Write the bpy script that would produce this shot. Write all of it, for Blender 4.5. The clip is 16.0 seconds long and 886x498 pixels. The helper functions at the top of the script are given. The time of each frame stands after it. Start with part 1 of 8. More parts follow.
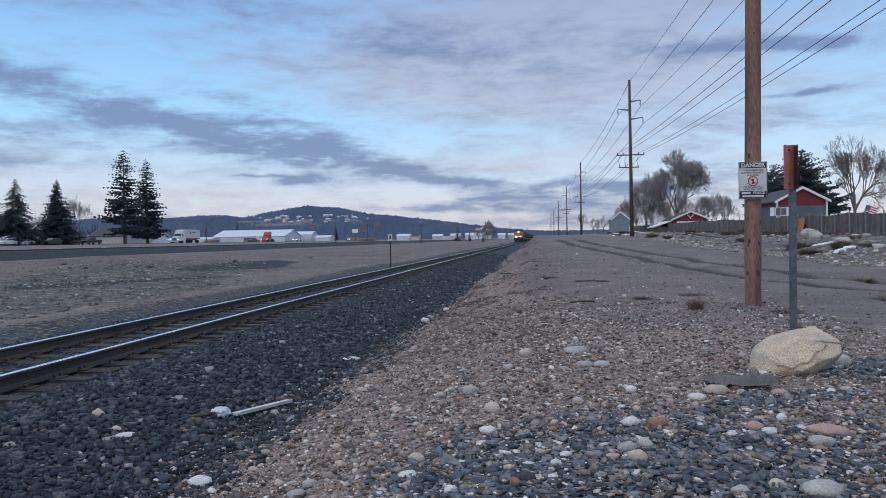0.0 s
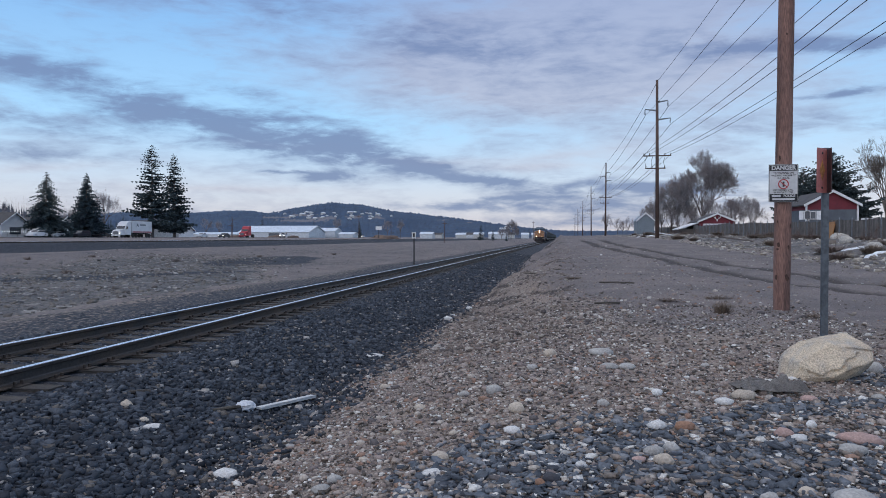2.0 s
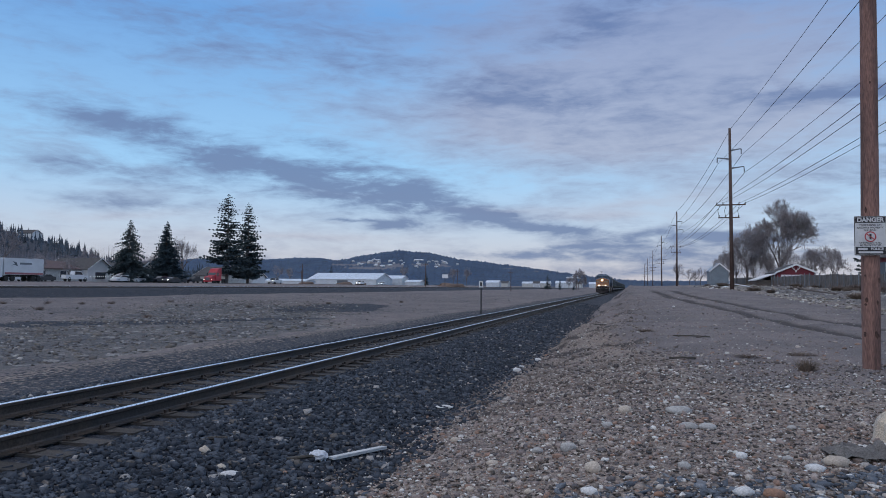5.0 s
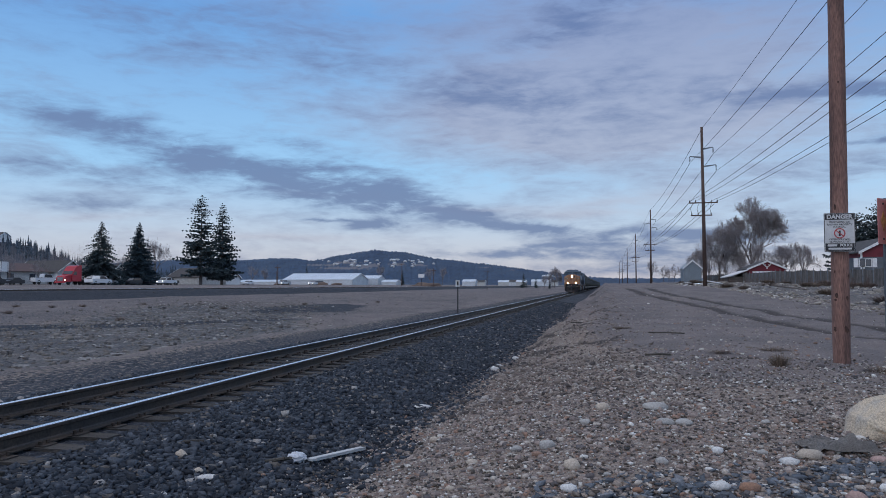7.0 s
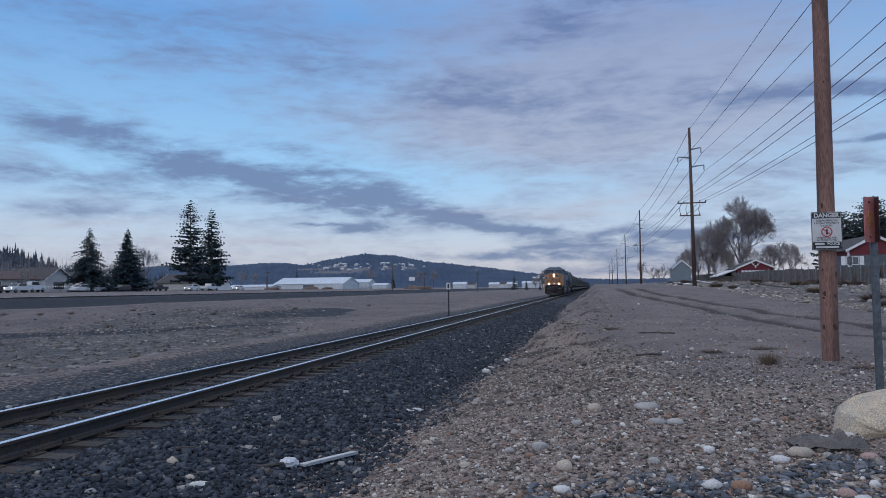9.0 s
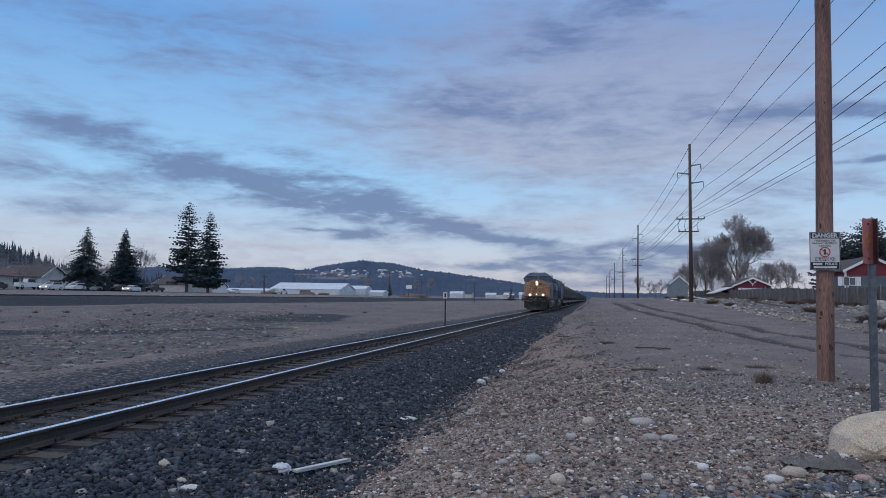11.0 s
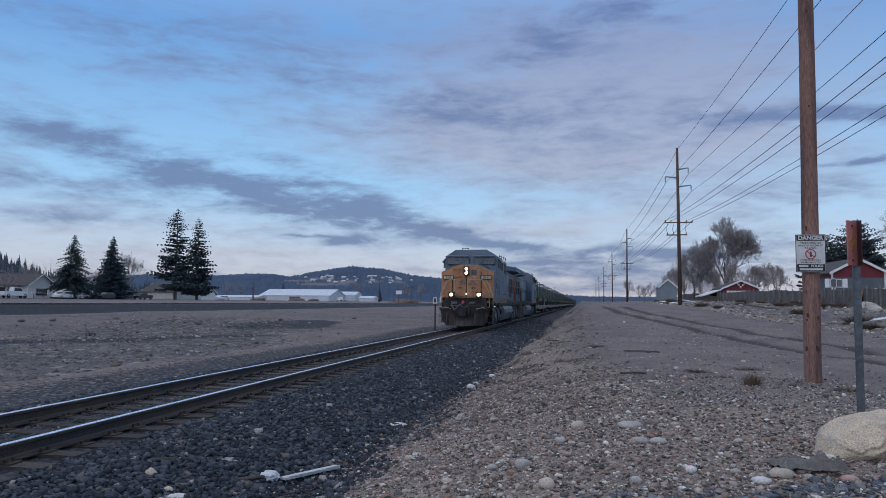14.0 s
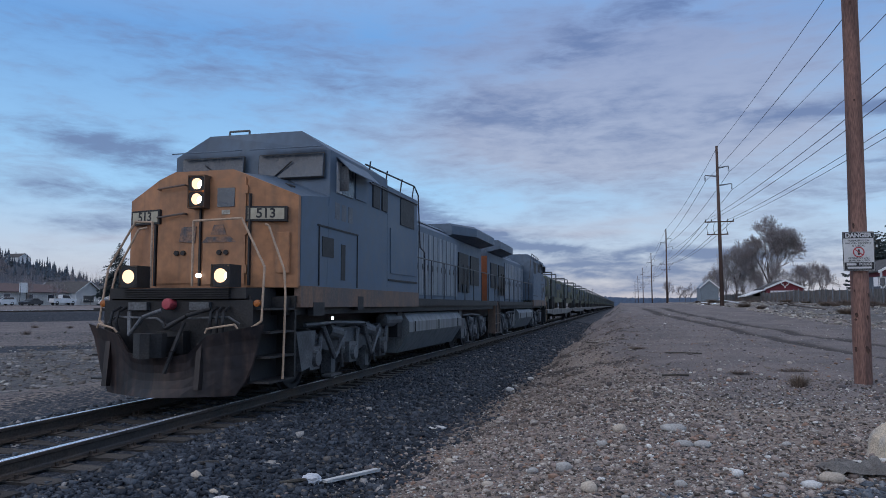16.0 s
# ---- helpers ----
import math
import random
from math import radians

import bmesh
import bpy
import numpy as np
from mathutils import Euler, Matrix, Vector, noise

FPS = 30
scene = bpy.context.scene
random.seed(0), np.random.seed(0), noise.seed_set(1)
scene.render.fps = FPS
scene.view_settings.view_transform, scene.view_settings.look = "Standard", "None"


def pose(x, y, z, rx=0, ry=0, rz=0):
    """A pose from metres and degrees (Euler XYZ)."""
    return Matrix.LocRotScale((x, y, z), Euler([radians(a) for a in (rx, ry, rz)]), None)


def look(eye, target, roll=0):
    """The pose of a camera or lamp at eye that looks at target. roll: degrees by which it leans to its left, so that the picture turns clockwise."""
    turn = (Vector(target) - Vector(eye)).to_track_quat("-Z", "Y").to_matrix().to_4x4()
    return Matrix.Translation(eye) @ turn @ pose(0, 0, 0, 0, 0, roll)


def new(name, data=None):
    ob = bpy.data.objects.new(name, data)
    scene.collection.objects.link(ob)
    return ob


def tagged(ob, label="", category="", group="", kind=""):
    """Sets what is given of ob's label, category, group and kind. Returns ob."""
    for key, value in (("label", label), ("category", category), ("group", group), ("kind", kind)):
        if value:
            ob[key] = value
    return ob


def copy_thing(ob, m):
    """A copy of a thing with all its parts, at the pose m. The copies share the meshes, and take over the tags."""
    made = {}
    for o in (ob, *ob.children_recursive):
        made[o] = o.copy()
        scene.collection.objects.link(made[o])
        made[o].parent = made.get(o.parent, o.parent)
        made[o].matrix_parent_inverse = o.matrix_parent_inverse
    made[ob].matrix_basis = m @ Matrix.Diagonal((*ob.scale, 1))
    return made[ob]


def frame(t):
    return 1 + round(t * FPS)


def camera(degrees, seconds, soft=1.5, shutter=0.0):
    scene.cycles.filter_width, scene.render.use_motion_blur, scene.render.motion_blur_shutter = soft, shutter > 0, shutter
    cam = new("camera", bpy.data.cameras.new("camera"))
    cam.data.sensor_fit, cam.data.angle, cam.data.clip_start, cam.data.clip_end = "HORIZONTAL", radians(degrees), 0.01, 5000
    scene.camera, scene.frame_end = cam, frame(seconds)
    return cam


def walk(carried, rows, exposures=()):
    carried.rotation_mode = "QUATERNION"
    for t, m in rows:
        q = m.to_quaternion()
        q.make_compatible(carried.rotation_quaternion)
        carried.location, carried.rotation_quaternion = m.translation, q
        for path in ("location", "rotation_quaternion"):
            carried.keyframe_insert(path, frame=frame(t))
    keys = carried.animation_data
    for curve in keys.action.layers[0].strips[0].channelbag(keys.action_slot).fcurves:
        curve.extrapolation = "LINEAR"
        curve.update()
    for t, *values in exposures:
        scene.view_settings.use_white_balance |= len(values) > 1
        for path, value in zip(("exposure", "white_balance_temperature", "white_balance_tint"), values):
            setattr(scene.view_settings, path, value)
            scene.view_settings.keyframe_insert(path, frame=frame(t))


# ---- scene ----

# ---- camera ----
cam = camera(63.25, 16.0, soft=0.9)
PATH = [
    (0, pose(0.081, 0.040, 1.399, 89.216, 0.906, 7.494)),
    (0.5, pose(0.072, 0.037, 1.410, 89.038, 0.775, 7.746)),
    (1, pose(0.070, 0.046, 1.411, 88.929, 0.529, 8.098)),
    (1.5, pose(0.058, 0.027, 1.406, 88.949, 0.265, 8.573)),
    (2, pose(0.051, 0.036, 1.402, 89.105, 0.003, 9.332)),
    (2.5, pose(0.058, 0.040, 1.411, 89.686, -0.094, 10.425)),
    (3, pose(0.044, 0.004, 1.427, 90.725, -0.151, 11.821)),
    (3.5, pose(0.019, -0.010, 1.441, 91.716, -0.279, 13.401)),
    (4, pose(0.012, -0.010, 1.446, 92.631, -0.418, 14.793)),
    (6.5, pose(-0.048, -0.018, 1.444, 93.003, -0.642, 13.512)),
    (7, pose(-0.030, -0.015, 1.447, 92.882, -0.044, 12.699)),
    (7.5, pose(-0.021, 0.001, 1.444, 92.869, 0.492, 12.220)),
    (8, pose(-0.025, 0.005, 1.440, 92.960, 0.815, 12.008)),
    (8.5, pose(-0.027, -0.010, 1.444, 93.022, 0.813, 11.966)),
    (11, pose(-0.041, -0.027, 1.453, 93.811, -0.979, 11.696)),
    (11.5, pose(-0.035, -0.018, 1.450, 94.104, -1.151, 11.236)),
    (12, pose(-0.028, -0.015, 1.448, 94.263, -1.192, 10.799)),
    (12.5, pose(-0.028, -0.015, 1.452, 94.266, -1.157, 10.477)),
    (13, pose(-0.027, -0.014, 1.445, 94.286, -0.962, 10.377)),
    (13.5, pose(-0.024, -0.009, 1.447, 94.262, -0.730, 10.514)),
    (14, pose(-0.020, -0.018, 1.451, 94.234, -0.491, 10.912)),
    (14.5, pose(-0.024, -0.017, 1.448, 94.297, -0.246, 11.534)),
    (15, pose(-0.021, -0.012, 1.448, 94.382, -0.065, 12.361)),
    (15.5, pose(-0.034, -0.014, 1.446, 94.456, 0.020, 13.154)),
    (16, pose(-0.032, -0.017, 1.448, 94.478, 0.057, 13.858)),
]
walk(cam, PATH, [(0, 0.26, 6500, 10), (1.5, 0.24, 6480, 10), (2.5, 0.25, 6420, 10), (3.2, 0.17, 6350, 10), (4, 0.06, 6280, 10), (8, 0.0, 6250, 10), (12, 0.0, 6250, 10), (16, 0.02, 6250, 10)])

# World axes: y runs along the railway, x across it, z = 0 on top of the rails.
TRACK = -6.464

# ---- sky, sun ----
SUN_EL, SUN_AZ = 24.0, 205.0


def make_world():
    w = bpy.data.worlds.new("evening_sky")
    scene.world = w
    w.use_nodes = True
    nt = w.node_tree
    nt.nodes.clear()

    def nd(kind, **kw):
        n = nt.nodes.new(kind)
        for k, v in kw.items():
            if k == "op":
                n.operation = v
        return n

    def link(a, b):
        nt.links.new(a, b)

    def math_(op, a, b=None, c=None, clamp=False):
        n = nd("ShaderNodeMath", op=op)
        n.use_clamp = clamp
        for i, v in enumerate((a, b, c)):
            if v is None:
                continue
            if isinstance(v, (int, float)):
                n.inputs[i].default_value = v
            else:
                link(v, n.inputs[i])
        return n.outputs[0]

    def mix(f, a, b):
        n = nt.nodes.new("ShaderNodeMix")
        n.data_type = "RGBA"
        for s, v in zip((n.inputs["Factor"], n.inputs[6], n.inputs[7]), (f, a, b)):
            if isinstance(v, (int, float)):
                s.default_value = v
            elif isinstance(v, tuple):
                s.default_value = (*v, 1)
            else:
                link(v, s)
        return n.outputs[2]

    co = nd("ShaderNodeTexCoord").outputs["Generated"]
    sep = nd("ShaderNodeSeparateXYZ")
    link(co, sep.inputs[0])
    az = math_("MULTIPLY", math_("ARCTAN2", sep.outputs[0], sep.outputs[1]), 57.2958)
    el = math_("MULTIPLY", math_("ARCSINE", sep.outputs[2]), 57.2958)
    comb = nd("ShaderNodeCombineXYZ")
    link(az, comb.inputs[0])
    link(el, comb.inputs[1])

    def noise_(scale, detail, rough, stretch, w=0.0):
        m = nd("ShaderNodeMapping")
        m.inputs["Scale"].default_value = (1.0, stretch, 1)
        m.inputs["Rotation"].default_value = (0, 0, radians(9))
        m.inputs["Location"].default_value = (w, w * 2, 0)
        link(comb.outputs[0], m.inputs[0])
        n = nd("ShaderNodeTexNoise")
        n.inputs["Scale"].default_value = scale
        n.inputs["Detail"].default_value = detail
        n.inputs["Roughness"].default_value = rough
        n.inputs["Distortion"].default_value = 0.4
        link(m.outputs[0], n.inputs["Vector"])
        return n

    broad = noise_(0.055, 6, 0.55, 3.2, 4.0)
    fine = noise_(0.17, 7, 0.6, 3.6, 11.0)
    wisp = noise_(0.5, 6, 0.6, 4.0, 21.0)
    warp = noise_(0.11, 5, 0.6, 2.6, 30.0)
    off = nd("ShaderNodeVectorMath", op="SUBTRACT")
    link(warp.outputs["Color"], off.inputs[0])
    off.inputs[1].default_value = (0.5, 0.5, 0.5)
    sc = nd("ShaderNodeVectorMath", op="MULTIPLY")
    link(off.outputs[0], sc.inputs[0])
    sc.inputs[1].default_value = (5.0, 1.5, 0)
    wob = nd("ShaderNodeVectorMath", op="ADD")
    link(comb.outputs[0], wob.inputs[0])
    link(sc.outputs[0], wob.inputs[1])

    def cloud(a, e, ha, he, tilt, weight):
        """A soft lens of cloud: azimuth, elevation, half sizes and tilt in degrees."""
        d = nd("ShaderNodeVectorMath", op="SUBTRACT")
        link(wob.outputs[0], d.inputs[0])
        d.inputs[1].default_value = (a, e, 0)
        c, s = math.cos(radians(tilt)), math.sin(radians(tilt))
        parts = []
        for v, h in (((c, s, 0), ha), ((-s, c, 0), he)):
            dot = nd("ShaderNodeVectorMath", op="DOT_PRODUCT")
            link(d.outputs[0], dot.inputs[0])
            dot.inputs[1].default_value = tuple(q / h for q in v)
            parts.append(math_("POWER", math_("ABSOLUTE", dot.outputs["Value"]), 2.0))
        return math_("MULTIPLY", math_("EXPONENT", math_("MULTIPLY", math_("ADD", *parts), -1.0)), weight)

    def total(rows):
        out = None
        for r in rows:
            v = cloud(*r)
            out = v if out is None else math_("ADD", out, v)
        return out

    dark = total(DARK_CLOUDS)
    veil = total(VEIL_CLOUDS)
    # the clear sky: Nishita, tinted by a dusk gradient
    sky = nd("ShaderNodeTexSky")
    sky.sky_type = "NISHITA"
    sky.sun_disc = False
    sky.sun_elevation, sky.sun_rotation = radians(SUN_EL), radians(SUN_AZ)
    ramp = nd("ShaderNodeValToRGB")
    link(math_("DIVIDE", el, 60.0, clamp=True), ramp.inputs[0])
    for i, (pos, col) in enumerate(SKY_RAMP):
        e = ramp.color_ramp.elements[i] if i < 2 else ramp.color_ramp.elements.new(pos)
        e.position, e.color = pos, (*col, 1)
    nsk = nd("ShaderNodeVectorMath", op="SCALE")
    link(sky.outputs[0], nsk.inputs[0])
    nsk.inputs["Scale"].default_value = 0.07
    clear = mix(0.12, ramp.outputs[0], nsk.outputs[0])
    # high thin veil, then darker stratus bands
    nb = math_("SUBTRACT", broad.outputs["Fac"], 0.5)
    nf = math_("SUBTRACT", fine.outputs["Fac"], 0.5)
    ns = math_("SUBTRACT", wisp.outputs["Fac"], 0.5)
    vf = math_("ADD", veil, math_("ADD", math_("MULTIPLY", nb, 1.1), math_("ADD", math_("MULTIPLY", nf, 0.9), math_("MULTIPLY", ns, 0.5))), clamp=True)
    vcol = mix(math_("MULTIPLY", el, 1 / 26.0, clamp=True), (0.56, 0.535, 0.575), (0.25, 0.315, 0.51))
    c1 = mix(math_("MULTIPLY", vf, 0.8), clear, vcol)
    # ragged edges: the grain breaks up each bank, and only faintly the open sky
    grain = math_("ADD", math_("MULTIPLY", nf, 1.9), math_("ADD", math_("MULTIPLY", nb, 0.9), math_("MULTIPLY", ns, 1.2)))
    body = math_("MULTIPLY", dark, math_("ADD", grain, 1.0))
    loose = math_("ADD", math_("MULTIPLY", nf, 1.25), math_("ADD", math_("MULTIPLY", nb, 0.9), math_("MULTIPLY", ns, 0.6)))
    dn = nd("ShaderNodeMapRange")
    dn.interpolation_type = "SMOOTHSTEP"
    link(math_("ADD", body, loose), dn.inputs[0])
    dn.inputs[1].default_value, dn.inputs[2].default_value = -0.16, 1.12
    df = dn.outputs[0]
    dcol = mix(math_("MULTIPLY", el, 1 / 22.0, clamp=True), (0.170, 0.232, 0.375), (0.135, 0.208, 0.405))
    c2 = mix(math_("MULTIPLY", df, 0.88), c1, dcol)
    # below the horizon: plain ground haze
    c3 = mix(math_("MULTIPLY", el, -0.5, clamp=True), c2, (0.12, 0.11, 0.11))
    bg = nd("ShaderNodeBackground")
    link(c3, bg.inputs[0])
    bg.inputs[1].default_value = SKY_STRENGTH
    out = nd("ShaderNodeOutputWorld")
    link(bg.outputs[0], out.inputs[0])


SKY_STRENGTH = 1.0
SKY_RAMP = [
    (0.0, (0.64, 0.58, 0.60)), (0.06, (0.58, 0.65, 0.76)), (0.15, (0.38, 0.66, 0.95)),
    (0.34, (0.18, 0.40, 0.78)), (0.62, (0.55, 0.62, 0.80)), (1.0, (0.95, 0.98, 1.06))]
DARK_CLOUDS = [
    (-4.5, 13.6, 12.0, 3.6, -3.0, 0.22),
    (-41.26, 11.91, 4.42, 1.12, -5.65, 0.45),
    (-35.89, 11.41, 4.9, 0.81, -2.34, 0.55),
    (-31.56, 9.57, 8.22, 1.45, -9.12, 0.75),
    (-22.32, 7.91, 8.07, 1.78, -6.49, 0.95),
    (-16.54, 6.98, 3.94, 1.03, -1.29, 0.6),
    (-12.46, 5.73, 6.44, 0.91, -8.78, 0.85),
    (-7.48, 4.73, 3.96, 0.45, -7.26, 0.6),
    (-18.71, 4.77, 2.3, 0.45, 4.68, 1.0),
    (-21.79, 5.03, 1.82, 0.15, -1.07, 0.8),
    (-9.52, 5.74, 1.08, 0.13, 0.87, 0.9),
    (-4.56, 4.41, 1.34, 0.22, 2.52, 0.9),
    (-6.48, 4.39, 0.63, 0.09, 0.66, 0.7),
    (-1.76, 20.53, 4.16, 1.81, 10.89, 0.6),
    (4.21, 22.06, 3.02, 0.88, 1.17, 0.75),
    (8.24, 20.92, 2.51, 0.47, -9.25, 0.4),
    (-5.15, 18.78, 3.18, 0.59, 4.81, 0.35),
    (15.61, 13.47, 5.7, 0.62, -4.18, 0.75),
    (19.02, 13.29, 2.45, 0.57, -8.31, 0.6),
    (20.14, 9.91, 1.86, 0.23, -1.22, 1.0),
    (17.0, 9.87, 1.43, 0.12, -0.64, 0.5),
    (-24.16, 11.12, 2.56, 0.52, -11.5, 0.4),
    (-8.52, 14.68, 6.51, 1.01, -7.15, 0.35),
    (7.77, 14.57, 9.09, 1.2, -5.51, 0.25),
    (4.82, 10.06, 8.82, 1.87, -5.69, 0.22),
    (-38.26, 7.77, 6.25, 0.81, -3.86, 0.45),
    (-38.88, 5.93, 5.78, 0.58, -2.53, 0.35),
    (3.49, 3.95, 7.12, 0.64, 0.35, 0.95),
    (-0.9, 3.4, 2.66, 0.27, 2.71, 0.6),
    (-8.08, 2.51, 5.92, 0.39, 0.12, 0.85),
    (2.61, 2.57, 8.11, 0.58, -1.36, 0.7),
    (2.15, 1.25, 9.55, 0.77, -1.12, 0.55),
    (-4.93, 3.17, 2.69, 0.18, 1.95, 0.5),
    (21.61, 12.99, 3.08, 0.82, -3.61, 0.45),
    (14.64, 7.87, 5.91, 1.19, 2.26, 0.4),
    (13.83, 3.58, 6.85, 1.81, -2.34, 0.5),
    (22.59, 7.6, 2.01, 0.54, -0.84, 0.4),
    (-30.21, 1.95, 8.39, 0.48, -0.18, 0.25),
    (-37.72, 18.38, 10.37, 2.22, 1.3, 0.22),
    (-20.87, 17.57, 14.31, 2.33, -9.46, 0.25)]
VEIL_CLOUDS = [
    (-0.85, 17.09, 18.2, 5.88, -4.33, 0.75),
    (9.79, 12.37, 13.15, 4.96, -3.18, 0.6),
    (7.82, 20.25, 16.4, 3.16, -4.7, 0.5),
    (-5.31, 11.97, 11.61, 2.64, -2.97, 0.5),
    (-11.17, 6.03, 5.35, 0.4, -1.5, 0.6),
    (-26.25, 3.63, 8.82, 0.3, 0.25, 0.5),
    (-22.06, 7.21, 5.03, 0.34, -3.15, 0.4),
    (0.47, 6.46, 6.57, 0.62, 4.18, 0.5),
    (-2.21, 5.43, 7.09, 0.35, 1.59, 0.5),
    (10.69, 7.93, 8.05, 1.68, 1.7, 0.35),
    (-39.52, 4.9, 6.91, 0.39, 3.76, 0.4),
    (-4.32, 13.3, 13.18, 3.8, -1.52, 0.5)]

make_world()

sun = new("sun", bpy.data.lights.new("sun", "SUN"))
sun.data.energy, sun.data.angle, sun.data.color = 0.6, radians(40), (1.0, 0.90, 0.82)
sun.matrix_world = look((0, 0, 0), (-math.sin(radians(SUN_AZ)) * math.cos(radians(SUN_EL)),
                                    -math.cos(radians(SUN_AZ)) * math.cos(radians(SUN_EL)), -math.sin(radians(SUN_EL))))

# ---- materials ----
MATS = {}


def mat(name, a, b=None, scale=3.0, rough=0.8, metal=0.0, bump=0.25, fine=30.0, spread=0.35, glow=None, power=0.0,
        piece=0.0, island=0.0, stretch=(1, 1, 1), spec=0.4, streak=None):
    """A two-scale procedural surface: broad patches from a to b, fine grain on top, relief from the grain."""
    if name in MATS:
        return MATS[name]
    m = bpy.data.materials.new(name)
    m.use_nodes = True
    nt = m.node_tree
    bsdf = nt.nodes["Principled BSDF"]
    b = b or tuple(v * 0.7 for v in a)
    co = nt.nodes.new("ShaderNodeTexCoord")
    mp = nt.nodes.new("ShaderNodeMapping")
    mp.inputs["Scale"].default_value = stretch
    nt.links.new(co.outputs["Object"], mp.inputs[0])

    def noise_(s, detail):
        n = nt.nodes.new("ShaderNodeTexNoise")
        n.inputs["Scale"].default_value, n.inputs["Detail"].default_value = s, detail
        nt.links.new(mp.outputs[0], n.inputs["Vector"])
        return n.outputs["Fac"]

    def mix(f, x, y, blend="MIX"):
        n = nt.nodes.new("ShaderNodeMix")
        n.data_type, n.blend_type = "RGBA", blend
        for s, v in zip((n.inputs["Factor"], n.inputs[6], n.inputs[7]), (f, x, y)):
            if isinstance(v, (int, float)):
                s.default_value = v
            elif isinstance(v, tuple):
                s.default_value = (*v, 1)
            else:
                nt.links.new(v, s)
        return n.outputs[2]

    def rng(v, lo, hi, x0=0.35, x1=0.65):
        n = nt.nodes.new("ShaderNodeMapRange")
        n.inputs[1].default_value, n.inputs[2].default_value = x0, x1
        n.inputs[3].default_value, n.inputs[4].default_value = lo, hi
        nt.links.new(v, n.inputs[0])
        return n.outputs[0]

    broad, grain = noise_(scale, 5), noise_(fine, 4)
    col = mix(rng(broad, 0, 1), a, b)
    if streak:
        sn = nt.nodes.new("ShaderNodeTexNoise")
        sm = nt.nodes.new("ShaderNodeMapping")
        sm.inputs["Scale"].default_value = (7, 7, 0.5)
        nt.links.new(co.outputs["Object"], sm.inputs[0])
        nt.links.new(sm.outputs[0], sn.inputs["Vector"])
        sn.inputs["Scale"].default_value, sn.inputs["Detail"].default_value = 1.0, 5
        col = mix(rng(sn.outputs["Fac"], 0, 0.75, 0.48, 0.72), col, streak)
    g = nt.nodes.new("ShaderNodeCombineColor")
    gv = rng(grain, 1 - spread, 1 + spread)
    for i in range(3):
        nt.links.new(gv, g.inputs[i])
    col = mix(1.0, col, g.outputs[0], "MULTIPLY")
    for amount, source in ((piece, "obj"), (island, "isl")):
        if amount:
            if source == "obj":
                r = nt.nodes.new("ShaderNodeObjectInfo").outputs["Random"]
            else:
                r = nt.nodes.new("ShaderNodeNewGeometry").outputs["Random Per Island"]
            k = nt.nodes.new("ShaderNodeCombineColor")
            kv = rng(r, 1 - amount, 1 + amount, 0, 1)
            for i in range(3):
                nt.links.new(kv, k.inputs[i])
            col = mix(1.0, col, k.outputs[0], "MULTIPLY")
    nt.links.new(col, bsdf.inputs["Base Color"])
    nt.links.new(rng(grain, max(rough - 0.1, 0.02), min(rough + 0.1, 1)), bsdf.inputs["Roughness"])
    bsdf.inputs["Metallic"].default_value = metal
    bsdf.inputs["Specular IOR Level"].default_value = spec
    if bump:
        bp = nt.nodes.new("ShaderNodeBump")
        bp.inputs["Strength"].default_value, bp.inputs["Distance"].default_value = bump, 0.02
        nt.links.new(grain, bp.inputs["Height"])
        nt.links.new(bp.outputs[0], bsdf.inputs["Normal"])
    if glow:
        bsdf.inputs["Emission Color"].default_value = (*glow, 1)
        bsdf.inputs["Emission Strength"].default_value = power
    MATS[name] = m
    return m


def glass(name, tint=(0.5, 0.55, 0.6), rough=0.05, clear=0.0):
    if name in MATS:
        return MATS[name]
    m = mat(name, tint, tint, 2.0, rough, 0.0, 0.0, 12.0, 0.05, spec=0.9)
    m.node_tree.nodes["Principled BSDF"].inputs["Transmission Weight"].default_value = clear
    return m


# ---- mesh helpers ----
def part(name, bm, material, parent=None, label="", bevel=0.0, smooth=False):
    """Links a bmesh as one mesh object, under parent if given."""
    if bevel:
        bmesh.ops.bevel(bm, geom=[e for e in bm.edges if len(e.link_faces) == 2 and e.calc_face_angle() > 0.5], offset=bevel,
                        segments=1, affect="EDGES", clamp_overlap=True)
    bmesh.ops.recalc_face_normals(bm, faces=bm.faces)
    me = bpy.data.meshes.new(name)
    bm.to_mesh(me)
    bm.free()
    if smooth:
        me.polygons.foreach_set("use_smooth", [True] * len(me.polygons))
    me.materials.append(material)
    ob = new(name, me)
    if parent:
        ob.parent = parent
    if label:
        ob["label"] = label
    return ob


def share(name, ob, m, parent=None):
    """One more object on the mesh of ob, at the pose m."""
    o = new(name, ob.data)
    if parent:
        o.parent = parent
    o.matrix_basis = m
    return o


def box(bm, x0, x1, y0, y1, z0, z1, m=None):
    vs = [bm.verts.new(Vector((x, y, z))) for z in (z0, z1) for y in (y0, y1) for x in (x0, x1)]
    for f in ((0, 2, 3, 1), (4, 5, 7, 6), (0, 1, 5, 4), (2, 6, 7, 3), (0, 4, 6, 2), (1, 3, 7, 5)):
        bm.faces.new([vs[i] for i in f])
    if m:
        bmesh.ops.transform(bm, matrix=m, verts=vs)
    return vs


